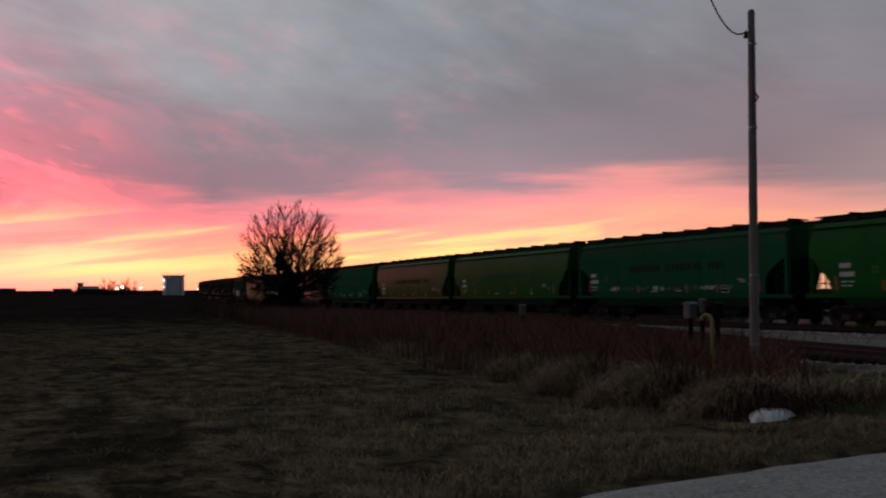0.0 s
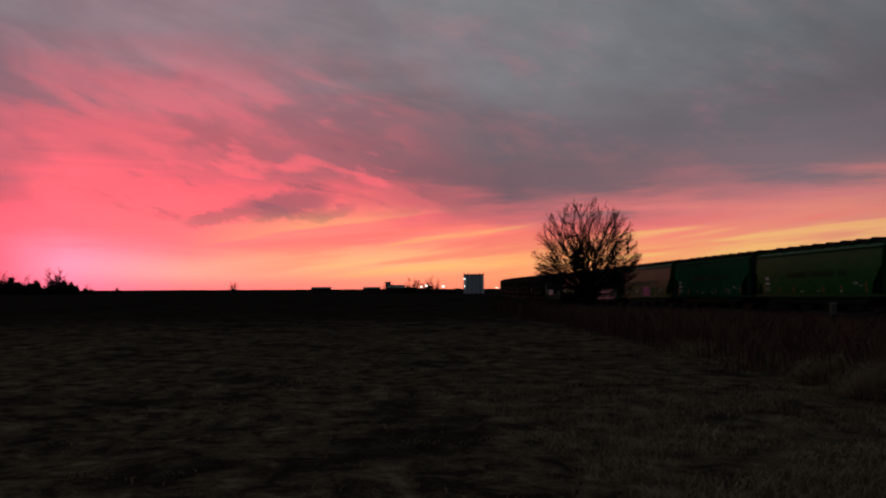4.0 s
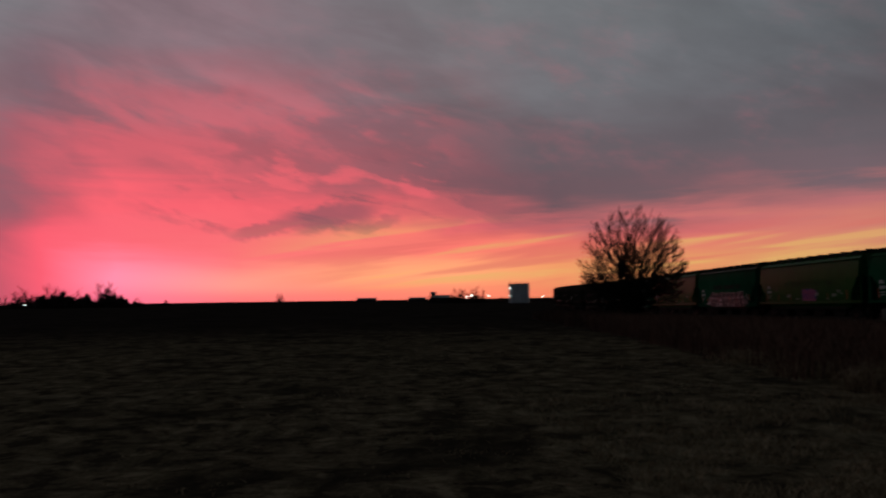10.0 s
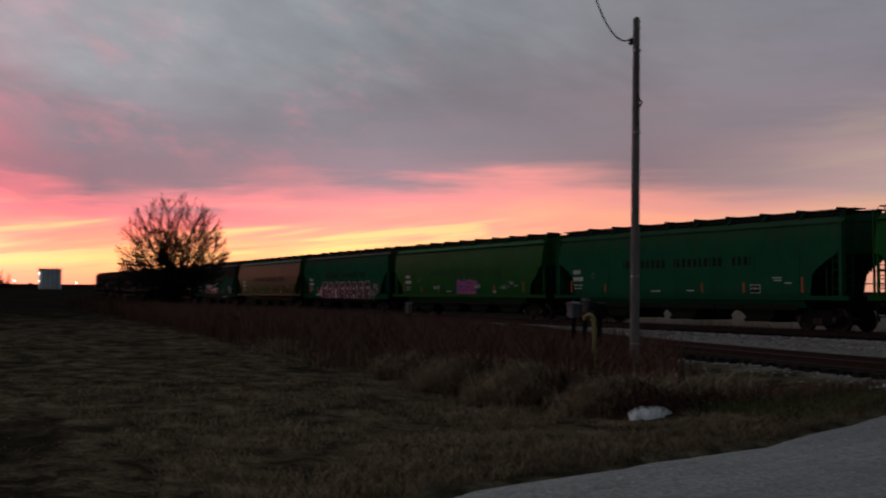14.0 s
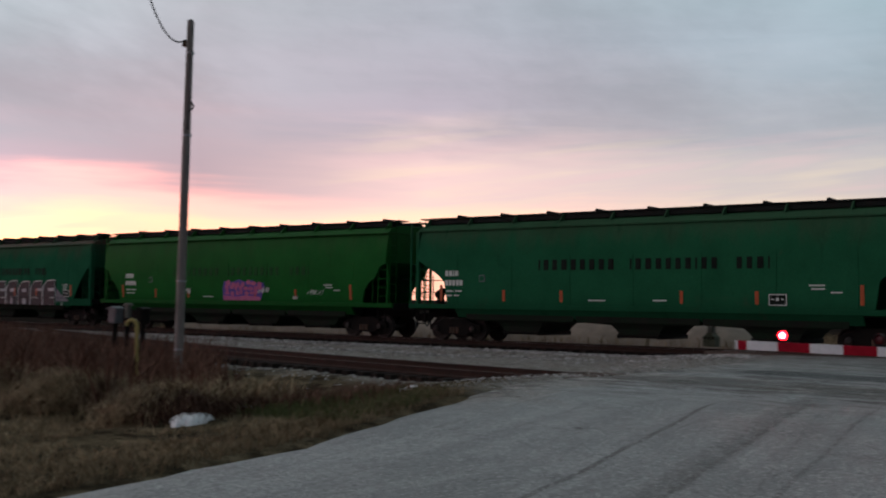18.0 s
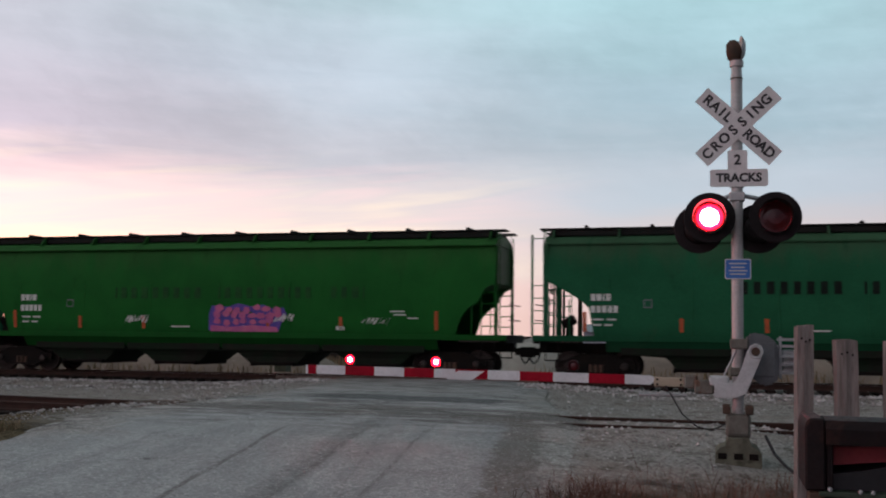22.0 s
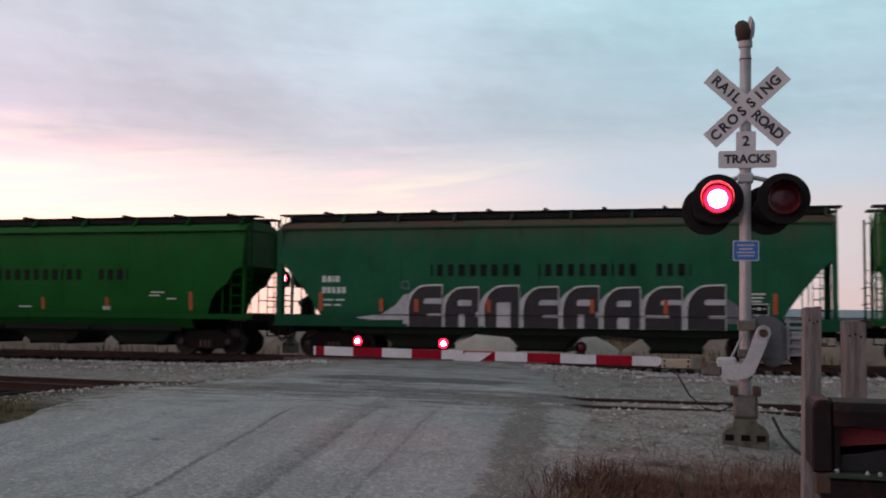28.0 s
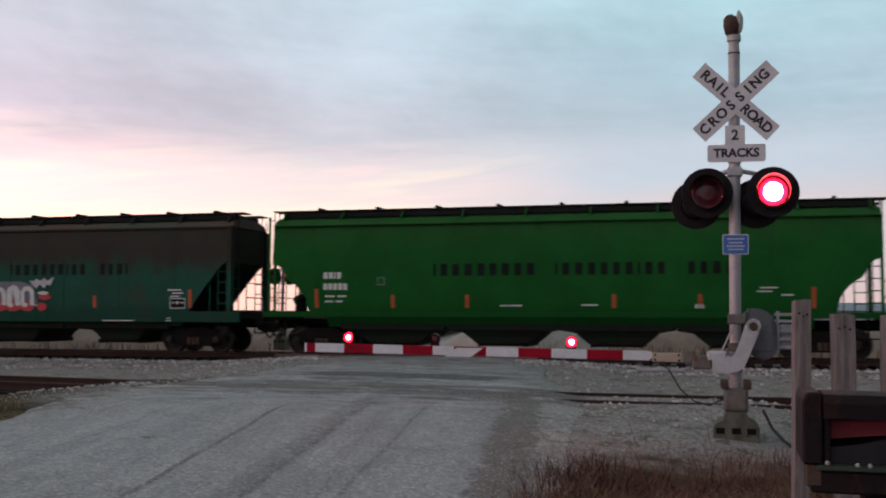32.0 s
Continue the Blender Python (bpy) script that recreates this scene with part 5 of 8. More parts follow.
LETTER_CUTS = {   # pale cuts in a sprayed block letter: left, right, bottom, top as shares of its width and height
    "E": [(0.46, 1.02, 0.56, 0.70), (0.56, 1.02, 0.26, 0.33)],
    "R": [(0.40, 0.80, 0.54, 0.70), (0.42, 0.60, 0.0, 0.34), (0.92, 1.02, 0.26, 0.40)],
    "N": [(0.36, 0.76, 0.0, 0.62)],
    "A": [(0.38, 0.76, 0.54, 0.70), (0.38, 0.70, 0.0, 0.28)],
    "S": [(0.44, 1.02, 0.58, 0.71), (-0.02, 0.66, 0.27, 0.34)]}


def rounded_block(x, w, z0, z1, round_x, round_z):
    """Outline of a block whose upper left corner is a wide quarter round."""
    arc = [(x + round_x * (1 - math.cos(a)), z1 - round_z * (1 - math.sin(a))) for a in np.linspace(0, math.pi / 2, 8)]
    return [(x, z0)] + arc + [(x + w * 0.985, z1 + 0.015), (x + w, z1 - 0.03), (x + w, z0)]


def grey_piece(car, x0, x1, round_side):
    """A sprayed piece along the sill: tall dark block letters with pale rims on patches of silver."""
    rnd = random.Random(2)
    w = (x1 - x0) / 8
    low, top = 1.06, 2.34
    wedge = [(x0 - 1.9, low), (x0 - 1.75, 1.36), (x0 - 0.9, 1.48), (x0 - 0.45, 1.75), (x0 - 0.15, 2.1), (x0 + 0.3, 2.2), (x0 + 0.3, low)]
    painted_outline(car, "spray_ground", wedge, M["silver_spray"], round_side, 0.040, "pale silver spray-paint ground")
    tail = [(x1 - 0.2, low), (x1 - 0.2, 2.1), (x1 + 0.1, 1.9), (x1 + 0.45, 1.62), (x1 + 0.9, 1.46), (x1 + 1.25, 1.2), (x1 + 1.3, low)]
    painted_outline(car, "spray_ground", tail, M["mid_spray"], round_side, 0.041, "grey spray-paint ground")
    for i, ch in enumerate("ERNERASE"):
        x = x0 + i * w + rnd.uniform(-0.03, 0.03)
        t = top + rnd.uniform(-0.03, 0.05)
        lw = w * 0.88
        painted_outline(car, "spray_ground", rounded_block(x - 0.20, w * 1.06, low, t - 0.10, 0.52, 0.75), M["silver_spray"], round_side, 0.046 + 0.001 * i)
        painted_outline(car, "spray_rim", rounded_block(x - 0.045, lw + 0.075, low + 0.012, t + 0.05, 0.62, 0.80), M["stencil"], round_side, 0.060 + 0.001 * i, "thin white sprayed rim")
        painted_outline(car, "sprayed_letter", rounded_block(x, lw, low + 0.006, t, 0.60, 0.76), M["grey_spray"], round_side, 0.074 + 0.001 * i, "dark sprayed block letter")
        for a, b, c, d in LETTER_CUTS[ch]:
            za, zb = low + 0.015 + c * (t - low), low + d * (t - low)
            cut = [(x + a * lw, za), (x + b * lw, za), (x + b * lw, zb), (x + (a + 0.10 * (b - a)) * lw, zb), (x + a * lw, zb - 0.06 if zb - za > 0.1 else za + 0.03)]
            painted_outline(car, "spray_shine", cut, M["silver_spray"] if d - c > 0.1 else M["stencil"], round_side, 0.090 + 0.001 * i)
    for x in (-5.2, -4.0, -1.6, 1.7, 3.95):
        near_face(car, "reflector", x, 1.76, 0.13, 0.42, M["orange"], round_side, "orange reflector strip", out=0.105)
    near_face(car, "sill_seam", (x0 + x1) / 2, 1.45, x1 - x0 + 2.2, 0.025, M["grimy"], round_side, out=0.104)


def arch_letter(x, w, z0, z1, stroke):
    """Outline of a round-headed letter, open at its foot."""
    steps = np.linspace(math.pi, 0, 9)
    r = w / 2
    outer = [(x + r + r * math.cos(a), z1 - r + r * math.sin(a)) for a in steps]
    q = r - stroke
    inner = [(x + r + q * math.cos(a), z1 - r + q * math.sin(a)) for a in steps[::-1]]
    return [(x, z0)] + outer + [(x + w, z0), (x + w - stroke, z0)] + inner + [(x + stroke, z0)]


def block_piece(car, x0, x1, round_side):
    """Round-headed white letters over a scalloped red drop shadow along the sill, with a small spiky tag."""
    rnd = random.Random(17)
    n = 8
    w = (x1 - x0) / n
    haze = [(x0 - 0.3, 1.7), (x0 - 0.2, 2.35), (x0 + 0.6, 2.5), (x1 - 0.6, 2.48), (x1 - 0.1, 2.36), (x1 + 0.1, 1.7)]
    painted_outline(car, "spray_ground", haze, M["mid_spray"], round_side, 0.016, "grey-violet spray-paint ground")
    for i in range(n):
        x = x0 + i * w
        low = 1.66 + rnd.uniform(-0.04, 0.02)
        painted_outline(car, "spray_shadow", blob(x + 0.42 * w, 1.60, w * 1.12, 0.36 + rnd.uniform(-0.03, 0.03), 12, 0.06, rnd), M["red_spray"], round_side, 0.020 + 0.001 * i, "red sprayed drop shadow")
        painted_outline(car, "sprayed_letter", arch_letter(x, w * 0.94, low, 2.30 + rnd.uniform(-0.03, 0.07), 0.165 + rnd.uniform(-0.02, 0.02)), M["stencil"], round_side, 0.034 + 0.001 * i, "white sprayed letter")
        painted_outline(car, "sprayed_letter", blob(x + 0.3 * w, low + 0.02, 0.24, 0.18, 9, 0.1, rnd), M["stencil"], round_side, 0.046 + 0.001 * i)
    painted_outline(car, "spray_shadow", blob(x1 + 0.28, 1.58, 0.42, 0.30, 10, 0.1, rnd), M["red_spray"], round_side, 0.030)
    spikes = [(x1 - 0.25, 2.52), (x1 - 0.05, 2.50), (x1 + 0.05, 2.58), (x1 + 0.2, 2.50), (x1 + 0.4, 2.60), (x1 + 0.5, 2.50), (x1 + 0.78, 2.64), (x1 + 0.62, 2.32), (x1 + 0.5, 2.40), (x1 + 0.38, 2.24), (x1 + 0.2, 2.38), (x1 + 0.05, 2.22)]
    painted_outline(car, "spray_tag", spikes, M["silver_spray"], round_side, 0.042, "small spiky white tag")
    painted_outline(car, "spray_shadow", blob(x1 + 0.40, 1.93, 0.52, 0.22, 10, 0.06, rnd), M["red_spray"], round_side, 0.040)
    painted_outline(car, "spray_tag", blob(x1 + 0.36, 2.07, 0.46, 0.13, 10, 0.06, rnd), M["stencil"], round_side, 0.052)


def scrawl(car, x, z, w, mat, round_side, seed):
    rnd = random.Random(seed)
    for i in range(7):
        a = x + w * i / 7
        painted_outline(car, "spray_stroke", [(a, z + rnd.uniform(-0.12, 0)), (a + 0.05, z + rnd.uniform(-0.12, 0)), (a + w / 7 + 0.06, z + rnd.uniform(0.05, 0.2)), (a + w / 7, z + rnd.uniform(0.05, 0.2))], mat, round_side, 0.016 + 0.001 * i)


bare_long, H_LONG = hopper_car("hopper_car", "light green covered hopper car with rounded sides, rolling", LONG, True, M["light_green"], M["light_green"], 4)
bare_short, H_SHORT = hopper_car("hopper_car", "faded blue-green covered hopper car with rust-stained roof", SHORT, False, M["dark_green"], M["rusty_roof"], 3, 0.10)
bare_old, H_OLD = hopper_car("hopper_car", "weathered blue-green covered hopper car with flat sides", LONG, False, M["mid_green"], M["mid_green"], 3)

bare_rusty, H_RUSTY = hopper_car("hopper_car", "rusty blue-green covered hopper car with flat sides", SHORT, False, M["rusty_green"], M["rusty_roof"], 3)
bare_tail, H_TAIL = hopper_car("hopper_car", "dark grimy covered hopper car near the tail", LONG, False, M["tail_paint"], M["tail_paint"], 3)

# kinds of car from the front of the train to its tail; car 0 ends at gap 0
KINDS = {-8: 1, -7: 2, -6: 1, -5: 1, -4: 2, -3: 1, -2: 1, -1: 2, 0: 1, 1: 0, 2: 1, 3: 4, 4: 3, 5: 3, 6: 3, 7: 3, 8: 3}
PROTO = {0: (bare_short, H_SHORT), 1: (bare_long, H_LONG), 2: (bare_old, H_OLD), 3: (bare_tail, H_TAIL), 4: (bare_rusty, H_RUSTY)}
TRAIN = []
at = 0.0
centre = {}
for k in range(-1, -9, -1):
    size = LONG if KINDS[k] else SHORT
    centre[k] = at + size / 2
    at += size
at = 0.0
for k in range(0, 9):
    size = SHORT if KINDS[k] in (0, 4) else LONG
    centre[k] = at - size / 2
    at -= size
for k in sorted(KINDS):
    proto = PROTO[KINDS[k]][0]
    if k in (0, 1, -1, 3, 4):      # the models themselves run in the train too
        car = proto
    else:
        car = copy_thing(proto, pose(0, 0, 0))
    TRAIN.append((car, centre[k], k))
for car, _, k in TRAIN:
    long_car, half = KINDS[k] == 1, PROTO[KINDS[k]][1]
    lettering(car, half, long_car, long_car and k in (0, -1, -3), 40 + k)
    if k == 0:
        pink_tag(car, 1.03, True)
        scrawl(car, -3.6, 1.85, 0.9, M["stencil"], True, 3), scrawl(car, 2.0, 1.9, 0.7, M["stencil"], True, 4), scrawl(car, 5.1, 1.8, 1.0, M["stencil"], True, 6)
        tagged(car, "light green covered hopper car with a pink and violet sprayed tag")
    elif k == 1:
        grey_piece(car, -4.3, 5.85, False)
        tagged(car, "blue-green covered hopper car with a large grey sprayed piece")
    elif k == -4:
        [scrawl(car, -6.0 + i * 1.5, 1.75, 1.2, M["mid_spray"] if i % 3 else M["stencil"], False, 50 + i) for i in range(8)]
        tagged(car, "blue-green covered hopper car with sprayed blocks along its sill")
    elif k == 3:
        block_piece(car, -3.6, 1.05, False)
        tagged(car, "rusty blue-green covered hopper car with white and red scrawls")

# ---------------------------------------------------------------- tracks
def rail_path(y_of, z_of, x0, x1, step, off):
    xs = np.arange(x0, x1 + step / 2, step)
    return [(float(x), float(y_of(x)) + off, float(z_of(x))) for x in xs]


RAIL = [(-0.07, -0.17), (0.07, -0.17), (0.07, -0.155), (0.012, -0.13), (0.012, -0.045), (0.036, -0.035), (0.036, -0.004), (0.028, 0.0), (-0.028, 0.0), (-0.036, -0.004), (-0.036, -0.035), (-0.012, -0.045), (-0.012, -0.13), (-0.07, -0.155)]


def sweep_rail(points):
    vs, fs = [], []
    n = len(RAIL)
    for x, y, z in points:
        vs += [(x, y + a, z + b) for a, b in RAIL]
    for i in range(len(points) - 1):
        for k in range(n):
            q = (k + 1) % n
            fs.append((i * n + k, i * n + q, (i + 1) * n + q, (i + 1) * n + k))
    fs += [tuple(range(n))[::-1], tuple((len(points) - 1) * n + k for k in range(n))]
    return vs, fs


def track(label, y_of, z_of, x0, x1, tie0, tie1, over_road, top):
    t = thing("railway_track", label, "railway track", "railway tracks", "structure")
    for off in (-0.7525, 0.7525):
        me = finish(sweep_rail(rail_path(y_of, z_of, x0, x1, 2.0, off)), "rail", [M["rail"], top])
        for f in me.polygons:
            if f.normal.z > 0.9 and abs(f.center.z - float(z_of(f.center.x))) < 0.002:
                f.material_index = 1
        part("rail", me, None, t)
    bm = boxes((-0.115, 0.115, -1.3, 1.3, -0.16, 0.0), bevel=0.012)
    tie = finish(bm, "sleeper", M["tie_wood"])
    rnd = random.Random(3)
    lo, hi = over_road
    for x in np.arange(tie0, tie1, 0.53):
        if lo < x < hi:
            continue
        y = float(y_of(x))
        slope = math.degrees(math.atan((float(y_of(x + 0.5)) - y) / 0.5))
        part("sleeper", tie, None, t, at=pose(float(x) + rnd.uniform(-0.03, 0.03), y + rnd.uniform(-0.05, 0.05), float(z_of(x)) - 0.175, 0, rnd.uniform(-0.6, 0.6), slope + rnd.uniform(-1.2, 1.2)))
    # old planks either side of each rail where the road runs over
    for off in (-1.08, -0.42, 0.42, 1.08):
        n = 3
        for i in range(n):
            a, b = lo + (hi - lo) * i / n, lo + (hi - lo) * (i + 1) / n - 0.04
            m = (a + b) / 2
            slope = math.degrees(math.atan((float(y_of(b)) - float(y_of(a))) / (b - a)))
            plank = boxes((-(b - a) / 2, (b - a) / 2, -0.19, 0.19, -0.10, 0.0), bevel=0.015)
            part("crossing_plank", plank, M["plank"], t, at=pose(m, float(y_of(m)) + off, float(z_of(m)) - 0.005 + rnd.uniform(-0.01, 0.006), rnd.uniform(-1, 1), -0.69, slope))
    return t


M["plank"] = material("weathered crossing timber", (0.15, 0.115, 0.095), (0.09, 0.07, 0.06), 0.85, 0.0, 3, 40, 0.4, (0.24, 0.22, 0.2), 0.58, 0.2, stretch=(0.4, 4, 4))
track("main track of rusty rails on grey ballast", main_y, rail_z, -330, 90, -70, 26, (-14.5, -5.5), M["rail_top"])
track("disused rusty siding curving in to the main track", siding_y, side_z, -52, 60, -46, 22, (-11.2, -2.6), M["plank"])

# loose ballast, densest along both tracks
rnd = np.random.RandomState(7)


def stones(name, count, place, size, label, mat):
    base = np.array([(1, 0, 0), (-1, 0, 0), (0, 1, 0), (0, -1, 0), (0, 0, 1), (0, 0, -1)], float)
    faces = np.array([(0, 2, 4), (2, 1, 4), (1, 3, 4), (3, 0, 4), (2, 0, 5), (1, 2, 5), (3, 1, 5), (0, 3, 5)])
    V, F = [], []
    P = place(count)
    for i, (x, y, z) in enumerate(P):
        r = size * rnd.uniform(0.5, 1.5)
        q = base * rnd.uniform(0.6, 1.2, (6, 3)) * r
        a = rnd.uniform(0, 6.28)
        c, s = math.cos(a), math.sin(a)
        q = np.stack([q[:, 0] * c - q[:, 1] * s, q[:, 0] * s + q[:, 1] * c, q[:, 2] * 0.7], 1)
        V.append(q + (x, y, z + r * 0.2))
        F.append(faces + 6 * i)
    return tagged(new(name, finish((np.concatenate(V).tolist(), np.concatenate(F).tolist()), name, mat)), label, "gravel", kind="stuff")


def off_road(x, y, gap=0.2):
    return np.abs(x - road_mid(y)) > road_half(y) + gap


def ballast_spots(n):
    x = rnd.uniform(-42, 18, n * 3)
    which = rnd.rand(n * 3)
    y = np.where(which < 0.45, siding_y(x) + rnd.normal(0, 1.6, n * 3), np.where(which < 0.75, main_y(x) - rnd.uniform(1.2, 4.5, n * 3), rnd.uniform(17, 34, n * 3)))
    keep = off_road(x, y, -0.4) & (y > 12)
    x, y = x[keep][:n], y[keep][:n]
    return np.stack([x, y, ground_z(x, y)], 1)


stones("ballast_stone", 9000, ballast_spots, 0.034, "pale limestone ballast stones along the tracks", M["stone"])


def shoulder_spots(n):
    x = rnd.uniform(-60, 25, n * 2)
    y = main_y(x) - 1.4 - np.abs(rnd.normal(0, 1.2, n * 2))
    keep = off_road(x, y, -0.3)
    x, y = x[keep][:n], y[keep][:n]
    return np.stack([x, y, ground_z(x, y)], 1)


stones("ballast_stone", 9000, shoulder_spots, 0.06, "coarse pale ballast on the shoulder of the main track", M["stone"])


def edge_spots(n):
    y = rnd.uniform(3, 30, n)
    side = np.where((rnd.rand(n) < 0.5) & (y > 14), -1, 1)
    x = road_mid(y) + side * (road_half(y) + rnd.normal(0.35, 0.5, n))
    z = np.where(off_road(x, y, -0.2), ground_z(x, y), road_z(x, y) + 0.0)
    return np.stack([x, y, z], 1)


stones("road_grit", 3000, edge_spots, 0.015, "loose grey grit along the road edges", M["stone"])


# ---------------------------------------------------------------- grass and weeds
def blades(name, spots, height, width, lean, label, mat, seed, joints=1):
    r = np.random.RandomState(seed)
    n = len(spots)
    a = r.uniform(0, 2 * math.pi, n)
    h = height * r.uniform(0.45, 1.25, n)
    tip = lean * h * r.uniform(0.3, 1.3, n)
    w = width * r.uniform(0.6, 1.3, n)
    b = a + r.uniform(-0.8, 0.8, n)
    p = np.asarray(spots, float)
    side = np.stack([-np.sin(a) * w, np.cos(a) * w, np.zeros(n)], 1)
    midp = p + np.stack([np.cos(b) * tip * 0.35, np.sin(b) * tip * 0.35, h * 0.6], 1)
    top = p + np.stack([np.cos(b) * tip, np.sin(b) * tip, h], 1)
    V = np.stack([p - side - (0, 0, 0.04), p + side - (0, 0, 0.04), midp + side * 0.7, midp - side * 0.7, top], 1).reshape(-1, 3)
    i = np.arange(n)[:, None] * 5
    F = (i + np.array([[0, 1, 2, 3]])).tolist() + (i + np.array([[3, 2, 4]])).tolist()
    return tagged(new(name, finish((V.tolist(), F), name, mat)), label, "grass", kind="stuff")


def spots_in(n, fx, fy, keep, seed, clump=0.0, clumps=1):
    r = np.random.RandomState(seed)
    if clump:
        cx, cy = r.uniform(*fx, clumps), r.uniform(*fy, clumps)
        k = r.randint(0, clumps, n)
        x, y = cx[k] + r.normal(0, clump, n), cy[k] + r.normal(0, clump, n)
    else:
        x, y = r.uniform(*fx, n), r.uniform(*fy, n)
    ok = keep(x, y)
    x, y = x[ok], y[ok]
    return np.stack([x, y, ground_z(x, y)], 1)


def ditch(x, y):
    return y - (siding_y(np.clip(x, -52, 5)) - 4.6)


def in_ditch(x, y):
    """The weed bed: from the humps beside the verge to the foot of the siding."""
    loose = np.abs(np.sin(x * 91.7 + y * 57.3))
    near = 9.35 + 0.10 * np.clip(-x - 22, 0, 40) + 0.5 * lumps(x, y, 0.9, 5.0) + 0.3 * lumps(x, y, 2.3, 6.0) - 0.5 * loose ** 4
    return (x < -11.6 - 0.9 * np.sin(y * 2.1)) & (-x > 1.13 * y + 0.8 * np.sin(y * 1.7) + 0.8 * loose) & (y > near) & (ditch(x, y) < 2.6) & off_road(x, y, 1.2)


blades("dead_weeds", spots_in(90000, (-60, -11), (6, 30), in_ditch, 11), 0.85, 0.012, 0.7, "tall dead reddish weeds filling the ditch by the siding", M["red_weed"], 1)
blades("dead_weeds", spots_in(9000, (-130, -60), (8, 33), lambda x, y: y > 12 + (-60 - x) * 0.14, 12), 1.0, 0.035, 0.35, "dead brown weeds along the foot of the railway bank", M["brown_weed"], 2)
blades("dry_grass", spots_in(60000, (-20, -7.3), (2.5, 12.5), lambda x, y: off_road(x, y, 0.12) & (np.hypot(x + 10.42, y - 8.7) > 0.5) & (y < 9.4 + 0.45 * np.clip(-9.5 - x, -3, 0) ** 2) & (np.abs(np.sin(x * 71.3 + y * 37.7)) < smoothstep(-21, -10, x + 2.0 * lumps(x, y, 0.6, 3.0))) & (lumps(x, y, 1.3, 8.0) > -0.25), 13), 0.075, 0.005, 1.9, "short matted tan grass on the road verge", M["verge_grass"], 3)
blades("dry_grass", spots_in(26000, (-13, -7.2), (3, 13.2), lambda x, y: off_road(x, y, 0.02) & ~off_road(x, y, 1.1) & (x < road_mid(y)), 33), 0.10, 0.005, 1.5, "uneven tan grass along the road's edge", M["dry_grass"], 15)
blades("dry_grass", spots_in(6000, (-42, -8), (-2, 10), lambda x, y: off_road(x, y, 0.3) & (ditch(x, y) < -1.0), 14, 0.30, 420), 0.04, 0.010, 3.0, "flattened tan grass clumps over the field edge", M["dry_grass"], 4)
blades("dry_tussock", spots_in(5200, (-15.5, -11.5), (8.6, 11.6), lambda x, y: off_road(x, y, 1.5), 15, 0.26, 20), 0.42, 0.010, 1.3, "drooping tan grass tussocks by the yellow pipe", M["verge_grass"], 5)
blades("dead_weeds", spots_in(1600, (-13.5, -9.8), (10.6, 14.0), lambda x, y: off_road(x, y, 0.8), 16, 0.35, 26), 0.26, 0.008, 1.2, "low dark weeds between the verge and the siding", M["red_weed"], 6)
blades("green_grass", spots_in(2600, (-11.0, -8.6), (9.5, 13.0), lambda x, y: off_road(x, y, 0.2), 17), 0.14, 0.006, 0.8, "thin late green grass by the road edge", M["green_grass"], 7)
blades("dead_weeds", spots_in(900, (-1.0, 2.6), (7.4, 11.6), lambda x, y: off_road(x, y, 0.5), 18, 0.35, 22), 0.34, 0.0035, 1.3, "sparse dead weed stalks by the signal footing", M["red_weed"], 8)
blades("dry_grass", spots_in(5200, (-1.2, 3.4), (6.6, 9.8), lambda x, y: off_road(x, y, 0.4) & (y < 9.2 + 0.7 * np.sin(x * 3)), 19), 0.20, 0.006, 1.1, "matted dry grass beside the mailbox", M["dry_grass"], 9)
blades("dead_weeds", spots_in(9000, (-1.3, 3.6), (5.6, 10.8), lambda x, y: off_road(x, y, 0.6) & (y < 10.2 + 0.6 * np.sin(x * 2.3)), 28, 0.4, 80), 0.20, 0.005, 1.6, "matted dark dead weeds in front of the signal", M["brown_weed"], 12)
blades("dead_weeds", spots_in(15000, (-1.35, 2.4), (7.9, 12.4), lambda x, y: (y < 11.4 + 0.6 * np.sin(x * 3.1) + 0.5 * x) & (np.abs(np.sin(x * 37.1 + y * 91.3)) < 1.25 - 0.28 * (y - 8.5)), 29, 0.22, 170), 0.22, 0.0035, 1.4, "tangled reddish weeds in front of the signal footing", M["red_weed"], 13)
blades("dry_grass", spots_in(3500, (-1.2, 2.4), (7.9, 9.9), lambda x, y: y < 9.5 + 0.4 * np.sin(x * 2.7), 30, 0.25, 60), 0.16, 0.004, 1.6, "bent tan grass among the dead weeds", M["verge_grass"], 14)
blades("green_grass", spots_in(700, (-0.2, 2.2), (7.0, 8.6), lambda x, y: off_road(x, y, 0.5), 20, 0.25, 9), 0.14, 0.006, 0.8, "tufts of green grass among dead weeds", M["green_grass"], 10)
blades("dry_grass", spots_in(14000, (-60, 40), (43, 70), lambda x, y: off_road(x, y, 0.5), 21), 0.5, 0.03, 0.5, "tan grass beyond the main track", M["dry_grass"], 11)


